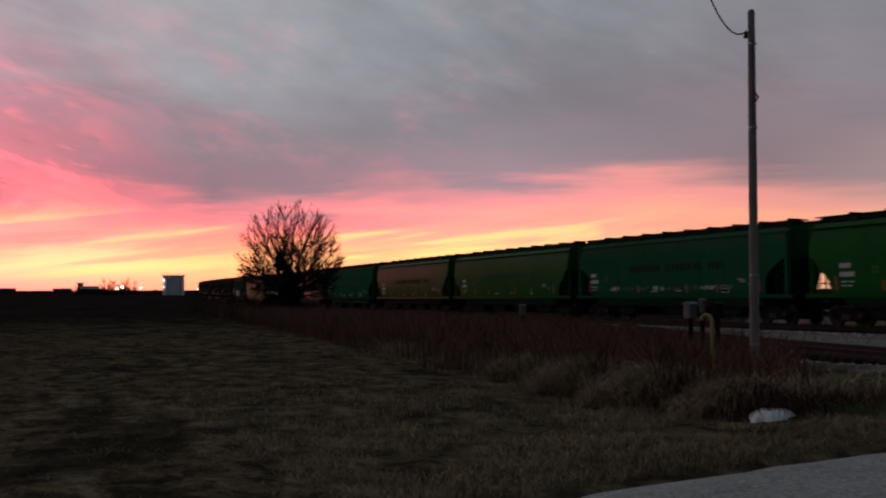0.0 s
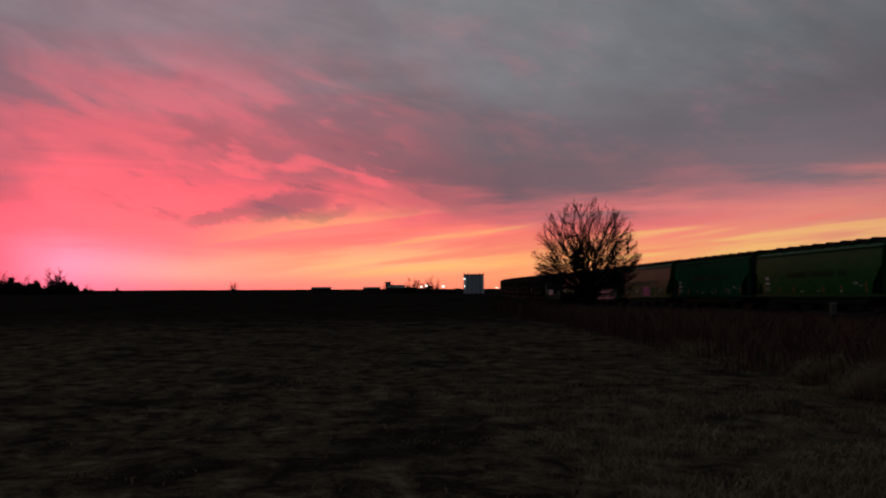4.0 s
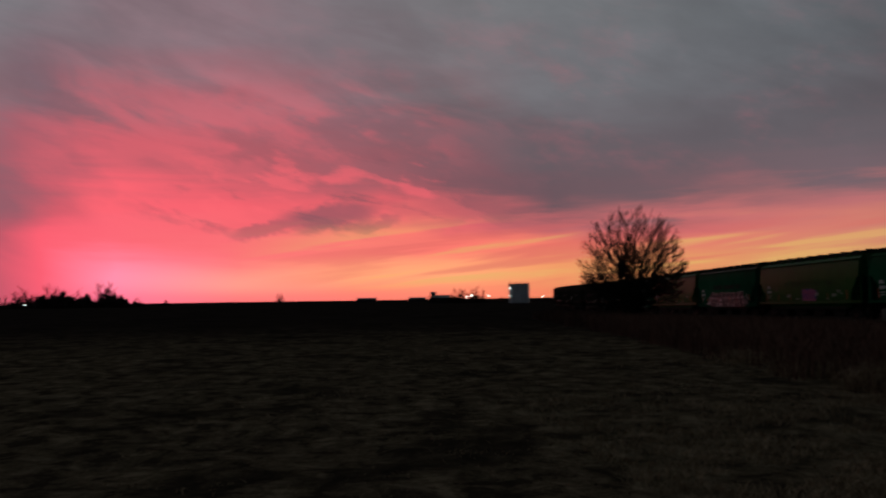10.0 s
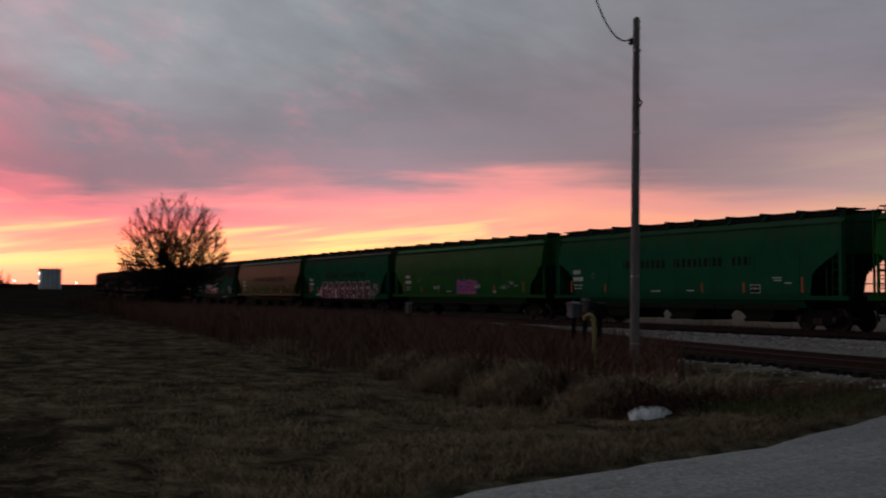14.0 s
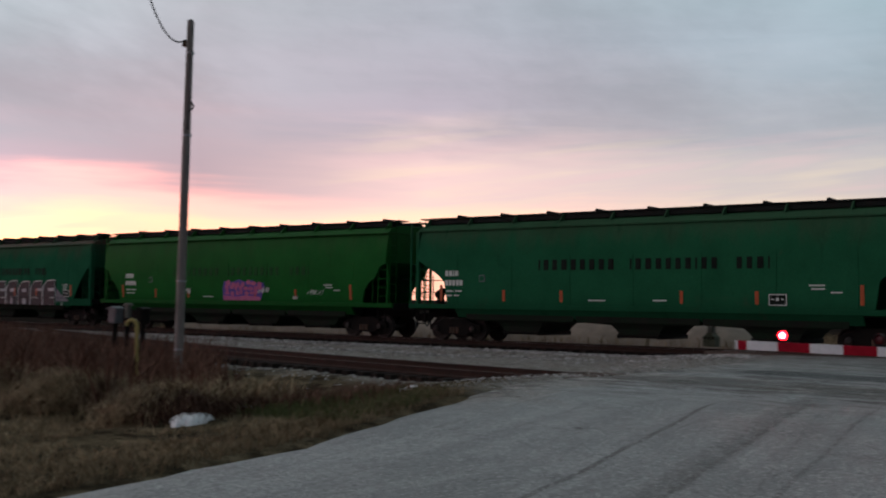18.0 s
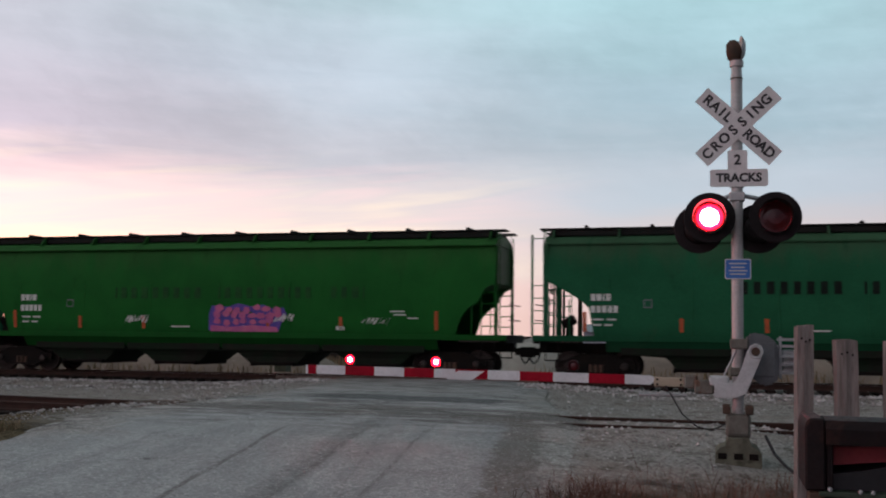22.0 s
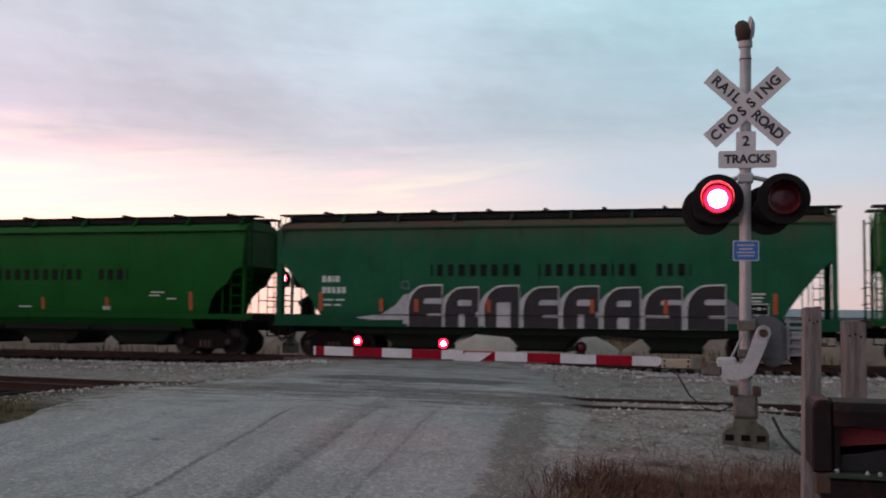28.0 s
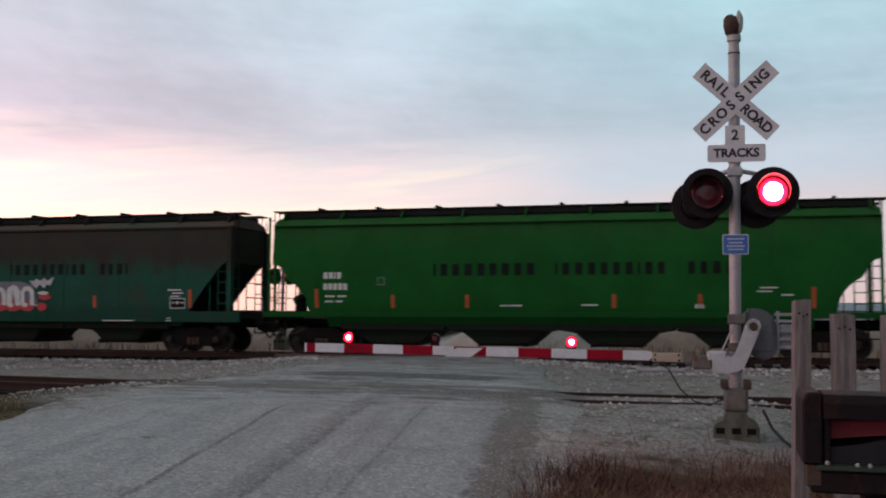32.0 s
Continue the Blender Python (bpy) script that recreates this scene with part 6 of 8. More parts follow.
def tussock(name, label, cx, cy, spread, count, length, way, mat, seed):
    """Long dead stalks that arch up from one root and droop over to one side."""
    r = np.random.RandomState(seed)
    x, y = cx + r.normal(0, spread, count), cy + r.normal(0, spread, count)
    a = way + r.normal(0, 0.75, count)
    L = length * r.uniform(0.5, 1.2, count)
    w = 0.006 * r.uniform(0.6, 1.4, count)
    bow = r.uniform(0.9, 1.7, count)
    p = np.stack([x, y, ground_z(x, y) - 0.03], 1)
    rows = []
    ang = r.uniform(0.05, 0.5, count)
    for k in range(5):
        side = np.stack([-np.sin(a), np.cos(a), 0 * a], 1) * (w * (1 - 0.2 * k))[:, None]
        rows += [p - side, p + side]
        p = p + np.stack([np.cos(a) * np.sin(ang), np.sin(a) * np.sin(ang), np.cos(ang)], 1) * (L / 4)[:, None]
        ang = ang + bow * 0.5
    V = np.stack(rows, 1).reshape(-1, 3)
    i = np.arange(count)[:, None] * 10
    F = np.concatenate([i + 2 * k + np.array([[0, 1, 3, 2]]) for k in range(4)]).tolist()
    return tagged(new(name, finish((V.tolist(), F), name, mat)), label, "grass", kind="stuff")


for i, (x, y, s_, n_, l_) in enumerate(((-15.35, 8.95, 0.30, 2200, 0.80), (-13.5, 9.15, 0.30, 2400, 0.85), (-11.35, 8.85, 0.24, 1800, 0.62), (-18.4, 9.6, 0.35, 1500, 0.75), (-21.5, 9.9, 0.45, 1300, 0.75), (-25.5, 10.4, 0.6, 1300, 0.8))):
    tussock("dry_tussock", "drooping tan tussock of long dead grass", x, y, s_, n_, l_, -1.95 + 0.15 * (i % 3), M["verge_grass"], 60 + i)
for i, (x, y, s_, n_, l_) in enumerate(((-11.0, 9.1, 0.28, 2000, 0.55), (-13.0, 9.65, 0.34, 2000, 0.75), (-15.0, 9.5, 0.4, 2000, 0.8), (-11.6, 10.6, 0.35, 700, 0.4), (-17.0, 9.9, 0.5, 1500, 0.8))):
    tussock("dead_weeds", "dark clump of dead reddish weeds on the verge", x, y, s_, n_, l_, -1.2 + 0.3 * i, M["brown_weed"], 80 + i)


# ---------------------------------------------------------------- trees
def branching(seed, height, spread, trunk_r, depth=5, fork=(3, 4), lift=0.55, low=0.18):
    """Segments of a bare tree: (a, b, radius a, radius b, level)."""
    r = random.Random(seed)
    out = []

    def grow(p, d, length, rad, level):
        q = p + d * length * 0.5
        bend = (d + Vector((r.uniform(-0.2, 0.2), r.uniform(-0.2, 0.2), r.uniform(-0.05, 0.2)))).normalized()
        e = q + bend * length * 0.5
        out.append((p, q, rad, rad * 0.85, level))
        out.append((q, e, rad * 0.85, rad * 0.65, level))
        if level >= depth:
            return
        for i in range(r.randint(*fork)):
            ang = r.uniform(0, 6.283)
            tilt = r.uniform(0.25, 0.75) * spread
            side = bend.orthogonal().normalized()
            side.rotate(Matrix.Rotation(ang, 3, bend))
            nd = (bend * math.cos(tilt) + side * math.sin(tilt) + Vector((0, 0, 0.10 * lift))).normalized()
            start = e if i < 2 else q.lerp(e, r.uniform(0.1, 0.9))
            grow(start, nd, length * r.uniform(0.66, 0.9), rad * 0.56, level + 1)

    grow(Vector((0, 0, -0.2)), Vector((0, 0, 1)), height * low, trunk_r, 0)
    return out


def sticks(segs, seg=4, thin=1.0):
    vs, fs = [], []
    for a, b, ra, rb, _ in segs:
        d = (b - a).normalized()
        s = d.orthogonal().normalized()
        o = d.cross(s)
        k0 = len(vs)
        for p, rr in ((a, ra), (b, rb)):
            for i in range(seg):
                t = 6.28318 * i / seg
                vs.append(tuple(p + rr * thin * (math.cos(t) * s + math.sin(t) * o)))
        for i in range(seg):
            j = (i + 1) % seg
            fs.append((k0 + i, k0 + j, k0 + seg + j, k0 + seg + i))
    return vs, fs


def bare_tree(name, label, at, seed, height, spread, trunk_r, depth=5, fork=(3, 4), mat=None, low=0.18, size=None, twig=1.0):
    segs = branching(seed, height, spread, trunk_r, depth, fork, low=low)
    top = max(s[1].z for s in segs)
    k = (size or height) / top
    segs = [(a * k, b * k, ra * k, rb * k, l) for a, b, ra, rb, l in segs]
    t = thing(name, label, "tree", at=at)
    mat = mat or M["bark"]
    part("trunk", sticks([s for s in segs if s[4] == 0], 10), mat, t)
    part("branchwork", sticks([s for s in segs if 1 <= s[4] <= 2], 6), mat, t)
    ob = part("crown", sticks([s for s in segs if s[4] > 2], 3, twig), mat, t, "fine bare twigs forming a rounded crown")
    ob["kind"] = "stuff"
    return t


def fan_tree(name, label, at, seed, trunk, reach, rise, limbs, trunk_r, mat=None, twigs=(0, 14, 7, 4), even=False, swell=0.0):
    """A low-forking bare tree: limbs fan out from a short trunk to a wide rounded crown."""
    r = random.Random(seed)
    segs = []

    def edge(d):
        # from the fork out to an ellipsoid whose middle lies swell above it
        a = (d.x * d.x + d.y * d.y) / reach ** 2 + d.z * d.z / rise ** 2
        b, c = d.z * swell / rise ** 2, swell * swell / rise ** 2 - 1
        return (b + math.sqrt(b * b - a * c)) / a

    def limb(p, d, length, rad, level):
        n = 5 if level == 1 else 3
        if even and level > 1:
            for _ in range(5):
                o = p + d * length - Vector((0, 0, trunk + swell))
                if (o.x * o.x + o.y * o.y) / reach ** 2 + o.z * o.z / rise ** 2 < r.uniform(0.92, 1.04):
                    break
                length *= 0.75
        pts = [p]
        for i in range(n):
            d = (d + Vector((r.uniform(-1, 1), r.uniform(-1, 1), r.uniform(-0.6, 0.9))) * (0.06 if level == 1 else 0.11)).normalized()
            pts.append(pts[-1] + d * length / n)
        for i in range(n):
            segs.append((pts[i], pts[i + 1], rad * (1 - 0.8 * i / n), rad * (1 - 0.8 * (i + 1) / n), level))
        if level >= 4:
            return
        for i in range(twigs[level]):
            u = r.uniform(0.22, 0.98) * n
            k = min(n - 1, int(u))
            q = pts[k].lerp(pts[k + 1], u - k)
            axis = (pts[k + 1] - pts[k]).normalized()
            side = axis.orthogonal().normalized()
            side.rotate(Matrix.Rotation(r.uniform(0, 6.283), 3, axis))
            tilt = r.uniform(0.3, 0.8) if even else r.uniform(0.35, 0.95)
            nd = (axis * math.cos(tilt) + side * math.sin(tilt) + Vector((0, 0, 0.12))).normalized()
            limb(q, nd, length * r.uniform(0.26, 0.50) * (1.2 - 0.4 * u / n), rad * (0.46 if level == 1 else 0.55), level + 1)

    segs.append((Vector((0, 0, -0.3)), Vector((0.05, 0, trunk * 0.6)), trunk_r, trunk_r * 0.85, 0))
    segs.append((Vector((0.05, 0, trunk * 0.6)), Vector((0.0, 0, trunk)), trunk_r * 0.85, trunk_r * 0.6, 0))
    for i in range(limbs):
        a = i * 2.39996 + r.uniform(-0.3, 0.3)
        tilt = radians(4 + (80 if even else 74) * ((i + 0.5) / limbs) ** 0.7)
        d = Vector((math.cos(a) * math.sin(tilt), math.sin(a) * math.sin(tilt), math.cos(tilt)))
        limb(Vector((0, 0, trunk * r.uniform(0.75, 1.0))), d, edge(d) * (r.uniform(0.86, 0.97) if even else r.uniform(0.82, 0.98)), trunk_r * (r.uniform(0.22, 0.36) if even else r.uniform(0.24, 0.36)), 1)
    t = thing(name, label, "tree", at=at)
    mat = mat or M["bark"]
    part("trunk", sticks([s for s in segs if s[4] == 0], 10), mat, t)
    part("branchwork", sticks([s for s in segs if s[4] in (1, 2)], 5), mat, t)
    floor = 0.011 if even else 0.0
    ob = part("crown", sticks([(a, b, max(floor, ra), max(floor * 0.7, rb), l) for a, b, ra, rb, l in segs if l > 2], 3), mat, t, "fine bare twigs forming a rounded crown")
    ob["kind"] = "stuff"
    return t


fan_tree("bare_tree", "bare broad-crowned tree standing by the railway bank", pose(-96.5, 25.6, -1.15, 0, 0, 40), 14, 2.5, 5.15, 5.7, 40, 0.30, twigs=(0, 13, 7, 2), even=True, swell=3.1)
fan_tree("bare_bush", "low bare bush beside the lone tree", pose(-104.0, 22.6, -1.1, 0, 0, 10), 6, 0.5, 2.6, 3.6, 9, 0.07)
bare_tree("bare_bush", "dark leafless thicket under the lone tree", pose(-95.2, 25.0, -1.2, 0, 0, 80), 9, 3.0, 1.3, 0.09, 5, (3, 5), low=0.12, size=2.9, twig=3.0)
bare_tree("bare_bush", "dark leafless thicket under the lone tree", pose(-98.2, 24.6, -1.2, 0, 0, 150), 12, 3.0, 1.3, 0.09, 5, (3, 5), low=0.12, size=2.6, twig=3.0)


def far_spot(turn, dist):
    """A place at a turn in degrees to the left of +y."""
    return -dist * math.sin(radians(turn)), dist * math.cos(radians(turn))


protos = [fan_tree("far_tree", "bare dark tree on the field horizon", pose(0, 0, -40), 31 + i, 0.10, 0.42, 0.9, 12, 0.085, M["far_tree"], (0, 10, 5, 0)) for i in range(3)]


def thicket_mesh(seed, w, h):
    """A dense uneven clump of twiggy growth."""
    r = np.random.RandomState(seed)
    V, F = [], []
    for i in range(900):
        u = r.uniform(-1, 1)
        top = (1 - abs(u) ** 2.2) * (0.65 + 0.35 * math.sin(u * 7 + seed) * math.sin(u * 3.1 + 2 * seed))
        z = r.uniform(0, max(0.1, top))
        s = r.uniform(0.03, 0.085)
        c = np.array([u * w / 2, r.uniform(-1.5, 1.5), z * h])
        q = r.normal(0, 1, (4, 3)) * (s * h, s * h, s * h)
        k = len(V) * 4
        V.append(c + q)
        F += [(k, k + 1, k + 2), (k, k + 2, k + 3), (k, k + 3, k + 1), (k + 1, k + 3, k + 2)]
    return np.concatenate(V).tolist(), F


FAR_Z = -1.0
FAR_TREES = [  # turn, distance, height
    (111.2, 640, 9), (109.3, 640, 12), (108.9, 650, 9), (107.6, 680, 8), (106.9, 660, 11), (106.5, 670, 13), (105.4, 640, 14), (105.0, 650, 12), (104.2, 640, 11), (103.1, 650, 9), (102.7, 630, 16), (102.3, 650, 10), (101.2, 660, 6), (93.9, 700, 8),
    (85.5, 560, 5), (84.5, 560, 8.5), (84.2, 570, 8), (83.6, 560, 9.0), (83.2, 560, 7.5), (85.9, 560, 4.5), (113.8, 640, 8), (115.5, 640, 10)]
for i, (turn_, dist, high) in enumerate(FAR_TREES):
    x, y = far_spot(turn_, dist)
    t = copy_thing(protos[i % 3], pose(x, y, FAR_Z, 0, 0, i * 47))
    for o in t.children:
        o.scale = (high,) * 3
for p in protos:
    for o in (*p.children, p):
        bpy.data.objects.remove(o)
for i, (turn_, dist, w, h) in enumerate(((106.0, 640, 22, 10), (105.2, 650, 28, 12), (104.6, 640, 16, 11), (103.6, 640, 18, 9.5), (102.6, 640, 22, 10), (102.0, 640, 12, 8), (107.6, 660, 40, 6.5), (109.6, 660, 44, 5.5), (112.0, 660, 40, 4), (115.0, 660, 46, 4.2), (101.2, 700, 14, 4.5), (99.8, 760, 10, 4.5), (97.0, 900, 60, 3.6), (92.5, 1000, 50, 3.4), (89.4, 1000, 26, 4), (84.4, 565, 18, 5.0), (83.4, 565, 16, 4.5), (82.2, 560, 24, 3.4), (80.2, 560, 24, 3.2))):
    x, y = far_spot(turn_, dist)
    ob = new("thicket", finish(thicket_mesh(40 + i, w, h), "thicket", M["far_tree"]))
    ob.matrix_basis = pose(x, y, FAR_Z - 0.5, 0, 0, turn_)
    tagged(ob, "dark uneven thicket along the far field edge", "thicket", kind="stuff")

for x, y, w, h, seed in ((-93.5, 25.2, 6, 2.0, 71), (-97.5, 24.6, 8, 2.3, 72), (-103, 25.0, 8, 2.0, 73), (-110, 26.0, 10, 1.9, 74), (-87, 26.5, 8, 1.5, 75), (-79, 27.0, 9, 1.2, 76)):
    ob = new("thicket", finish(thicket_mesh(seed, w, h), "thicket", M["bark"]))
    ob.matrix_basis = pose(x, y, float(ground_z(x, y)) - 0.15, 0, 0, 60)
    tagged(ob, "dark tangled brush under the lone tree by the bank", "thicket", kind="stuff")

# ---------------------------------------------------------------- silo block, farm and lamps on the left
sx, sy = far_spot(81.15, 500)
silo = thing("grain_silo", "pale block of ribbed grain silos beyond the field", "silo", at=pose(sx, sy, -1.6, 0, 0, 81.1))
for i in range(5):
    part("silo_tube", lathe([(1.05, 0.0), (1.05, 9.2), (0.98, 9.3)], 14, m=Matrix.Translation(((i - 2) * 1.85, 0, 0))), M["silo_white"], silo, smooth=True)
    part("silo_rib", boxes(((i - 2) * 1.85 - 1.0, (i - 2) * 1.85 - 0.85, -1.12, -0.9, 0, 9.0)), M["silo_white"], silo)
part("silo_wall", boxes((-4.5, 4.5, -0.5, 0.6, 0, 9.25)), M["silo_white"], silo)
part("roof_deck", boxes((-4.8, 4.8, -1.2, 1.2, 9.25, 9.6), bevel=0.05), M["grey_roof"], silo)
for i in range(6):
    part("roof_vent", boxes((-4.4 + i * 1.75 - 0.25, -4.4 + i * 1.75 + 0.25, -0.4, 0.4, 9.6, 10.2), bevel=0.05), M["grey_roof"], silo)
part("wall_lamp", lathe([(0.0, -0.2), (0.2, -0.1), (0.22, 0.1), (0.0, 0.2)], 10, m=Matrix.Translation((-4.3, -1.3, 7.4))), M["lamp_white"], silo, "small lit wall lamp")
part("wall_lamp", lathe([(0.0, -0.2), (0.16, -0.1), (0.16, 0.1), (0.0, 0.2)], 10, m=Matrix.Translation((-4.3, -1.3, 4.2))), M["lamp_white"], silo, "small lit wall lamp")


def yard_lamp(turn_, dist, high, r):
    x, y = far_spot(turn_, dist)
    t = thing("yard_lamp", "lit farmyard lamp on a tall post", "lamp", "farmyard lamps", at=pose(x, y, FAR_Z, 0, 0, turn_))
    part("post", rods([((0, 0, -0.3), (0, 0, high))], 0.12), M["far_tree"], t)
    part("lamp_head", lathe([(0.0, -r), (r * 0.8, -r * 0.5), (r, 0.0), (r * 0.8, r * 0.5), (0.0, r)], 10, m=Matrix.Translation((0, -0.3, high + r * 0.6))), M["lamp_white"], t, "glowing white lamp head")


for spec in ((83.95, 545, 3.0, 0.38), (83.7, 545, 3.6, 0.46), (82.8, 545, 3.3, 0.36), (79.9, 540, 2.6, 0.28), (106.6, 620, 2.0, 0.25)):
    yard_lamp(*spec)


def farm_building(turn_, dist, w, d, h, label, ridge=1.6):
    x, y = far_spot(turn_, dist)
    t = thing("farm_shed", label, "farm building", at=pose(x, y, FAR_Z, 0, 0, turn_))
    part("wall", boxes((-w / 2, w / 2, -d / 2, d / 2, -0.5, h)), M["far_tree"], t)
    part("roof", prism([(-d / 2 - 0.3, h), (0, h + ridge), (d / 2 + 0.3, h)], -w / 2 - 0.3, w / 2 + 0.3, axis="X"), M["grey_roof"], t)
    for i in range(3):
        part("door", boxes((-w / 2 + w * (i + 0.6) / 3.4 - 0.8, -w / 2 + w * (i + 0.6) / 3.4 + 0.8, -d / 2 - 0.06, -d / 2 - 0.004, -0.3, 2.4)), M["dark_glass"], t)


farm_building(85.3, 580, 9, 7, 3.0, "low dark farm shed beside trees", 1.5)
farm_building(89.3, 1000, 18, 10, 3.2, "far low farm shed on the horizon", 1.0)
farm_building(86.6, 1000, 16, 10, 3.0, "far low farm shed on the horizon", 1.0)
farm_building(85.75, 620, 3, 3, 5.5, "small dark farm tower", 1.0)

# ---------------------------------------------------------------- the pole, pipe and boxes by the siding
pole = thing("utility_pole", "weathered grey wooden utility pole without crossarm", "utility pole", at=pose(-16.3, 13.3, -0.35))
part("shaft", lathe([(0.092, 0.0), (0.088, 1.5), (0.078, 4.5), (0.066, 7.22), (0.03, 7.26)], 12, m=pose(0, 0, 0, 0.0, 0.25, 0)), M["pole_wood"], pole, smooth=True)
part("conduit", rods([((0.115, -0.05, 5.1), (0.125, -0.05, 6.65))], 0.024), M["black_plastic"], pole, "black cable guard")
part("bracket_loop", tube([(0.10, -0.05, 5.95), (0.14, -0.06, 5.74), (0.22, -0.08, 5.62), (0.30, -0.08, 5.53), (0.20, -0.06, 5.47), (0.09, -0.05, 5.44)], 0.018), M["wire"], pole)
for z in (0.9, 2.2, 5.0, 6.6):
    part("pole_band", lathe([(0.090 - z * 0.0035, -0.02), (0.099 - z * 0.0035, -0.02), (0.099 - z * 0.0035, 0.02), (0.090 - z * 0.0035, 0.02)], 12, m=Matrix.Translation((z * 0.0087, 0, z))), M["aluminium"], pole)
part("insulator", lathe([(0.0, 0.0), (0.05, 0.02), (0.055, 0.06), (0.03, 0.09), (0.05, 0.12), (0.0, 0.16)], 10, m=Matrix.Translation((-0.08, -0.04, 6.72))), M["glass_insulator"], pole)
# a slack service wire up to the left
wire_pts = []
for i in range(19):
    u = i / 18
    wire_pts.append((-16.35 - 0.50 * u - 0.1 * u * u, 13.25 - 0.95 * u, 6.50 + 2.3 * u * u - 0.55 * u * (1 - u) * 2.4 + 0.15 * math.sin(u * 3.1)))
tagged(new("overhead_wire", finish(tube(wire_pts, 0.016, 5), "overhead_wire", M["wire"])), "slack black service wire hanging from the pole", "wire")

pipe = thing("vent_pipe", "faded yellow hooked vent pipe in dry grass", "vent pipe", at=pose(-14.35, 10.85, 0.02))
part("upright", rods([((0.06, 0, -0.3), (0.0, 0, 1.02))], 0.031, 12), M["yellow"], pipe)
hook = [(0.0, 0, 1.0), (0.0, 0, 1.07), (-0.03, -0.02, 1.13), (-0.09, -0.04, 1.15), (-0.15, -0.06, 1.12), (-0.18, -0.07, 1.06)]
part("hook", tube(hook, 0.033, 10), M["yellow"], pipe)


def cabinet(name, label, at, w, d, h, mat, leg=0.25):
    t = thing(name, label, "equipment box", at=at)
    part("case", boxes((-w / 2, w / 2, -d / 2, d / 2, leg, h), bevel=0.02), mat, t)
    part("lid", prism([(-w / 2 - 0.03, h), (-w / 2 - 0.03, h + 0.03), (0, h + 0.08), (w / 2 + 0.03, h + 0.03), (w / 2 + 0.03, h)], -d / 2 - 0.03, d / 2 + 0.03), mat, t)
    part("door", boxes((-w / 2 + 0.04, w / 2 - 0.04, -d / 2 - 0.018, -d / 2 - 0.004, leg + 0.05, h - 0.05), bevel=0.006), mat, t)
    part("leg", rods([((0, 0, -0.4), (0, 0, leg))], 0.07, 8), M["grimy"], t)


cabinet("relay_box", "dark metal relay box on a post by the siding", pose(-25.3, 18.4, -0.2), 0.34, 0.26, 1.34, M["box_grey"], 0.95)
cabinet("relay_box", "small pale junction box on a post by the siding", pose(-24.95, 18.55, -0.2), 0.14, 0.14, 1.44, M["old_cast"], 1.10)
cabinet("relay_box", "dark relay box on a post by the siding", pose(-24.6, 18.8, -0.2), 0.26, 0.26, 1.34, M["grimy"], 0.95)
cabinet("marker_box", "small white trackside box on a short post", pose(-44.5, 22.9, -0.5), 0.24, 0.22, 1.30, M["old_cast"], 0.85)


def ragged_patch(name, label, cx, cy, w, d, thick, seed, mat, category):
    r = random.Random(seed)
    rings = []
    n = 30
    jag = [1 + r.uniform(-0.34, 0.26) for _ in range(n)]
    bm = bmesh.new()
    prev = None
    for k, (s, zz) in enumerate(((1.0, -0.03), (0.96, 0.35), (0.8, 0.75), (0.45, 1.0))):
        ring = []
        for i in range(n):
            a = 2 * math.pi * i / n
            x, y = cx + math.cos(a) * w / 2 * jag[i] * s, cy + math.sin(a) * d / 2 * jag[i] * s
            ring.append(bm.verts.new((x, y, float(ground_z(x, y)) + thick * zz + r.uniform(-0.01, 0.01))))
        if prev:
            for i in range(n):
                bm.faces.new((prev[i], prev[(i + 1) % n], ring[(i + 1) % n], ring[i]))
        prev = ring
    bm.faces.new(prev)
    return tagged(new(name, finish(bm, name, mat, True)), label, category)


ragged_patch("snow_patch", "leftover patch of old white snow on the verge", -10.42, 8.74, 0.44, 0.54, 0.11, 4, M["snow"], "snow")
for i, (x, y, w, d) in enumerate(((-11.5, 10.6, 0.4, 0.1), (-12.1, 10.9, 0.25, 0.08), (-33.1, 11.5, 1.9, 0.10), (-14.1, 11.7, 0.5, 0.2), (-12.8, 15.9, 0.5, 0.16), (-10.0, 27.8, 1.5, 0.35), (-9.4, 15.4, 0.5, 0.2))):
    ragged_patch("snow_patch", "thin sliver of old snow on the ground", x, y, w, d, 0.05, 20 + i, M["snow"], "snow")

# ---------------------------------------------------------------- beyond the main track
def ragged_heap(name, label, cx, cy, w, d, h, seed, mat):
    X = np.linspace(-1, 1, 25)
    GX, GY = np.meshgrid(X, X)
    R = np.hypot(GX, GY)
    Z = np.clip(1 - R ** 2, 0, 1) ** 0.7 * h * (1 + 0.15 * lumps(GX * 6, GY * 6, 1.0, seed)) - 0.12
    V = np.stack([cx + GX * w / 2, cy + GY * d / 2, Z], -1)
    V[..., 2] += ground_z(V[..., 0], V[..., 1])
    i = np.arange(24)[:, None] * 25 + np.arange(24)[None]
    F = np.stack([i, i + 1, i + 26, i + 25], -1).reshape(-1, 4)
    return tagged(new(name, finish((V.reshape(-1, 3).tolist(), F.tolist()), name, mat, True)), label, "heap")


ragged_heap("gravel_mound", "pale heap of crushed limestone beyond the track", -8.2, 47.0, 8.5, 5.0, 1.5, 1, M["gravel_pile"])


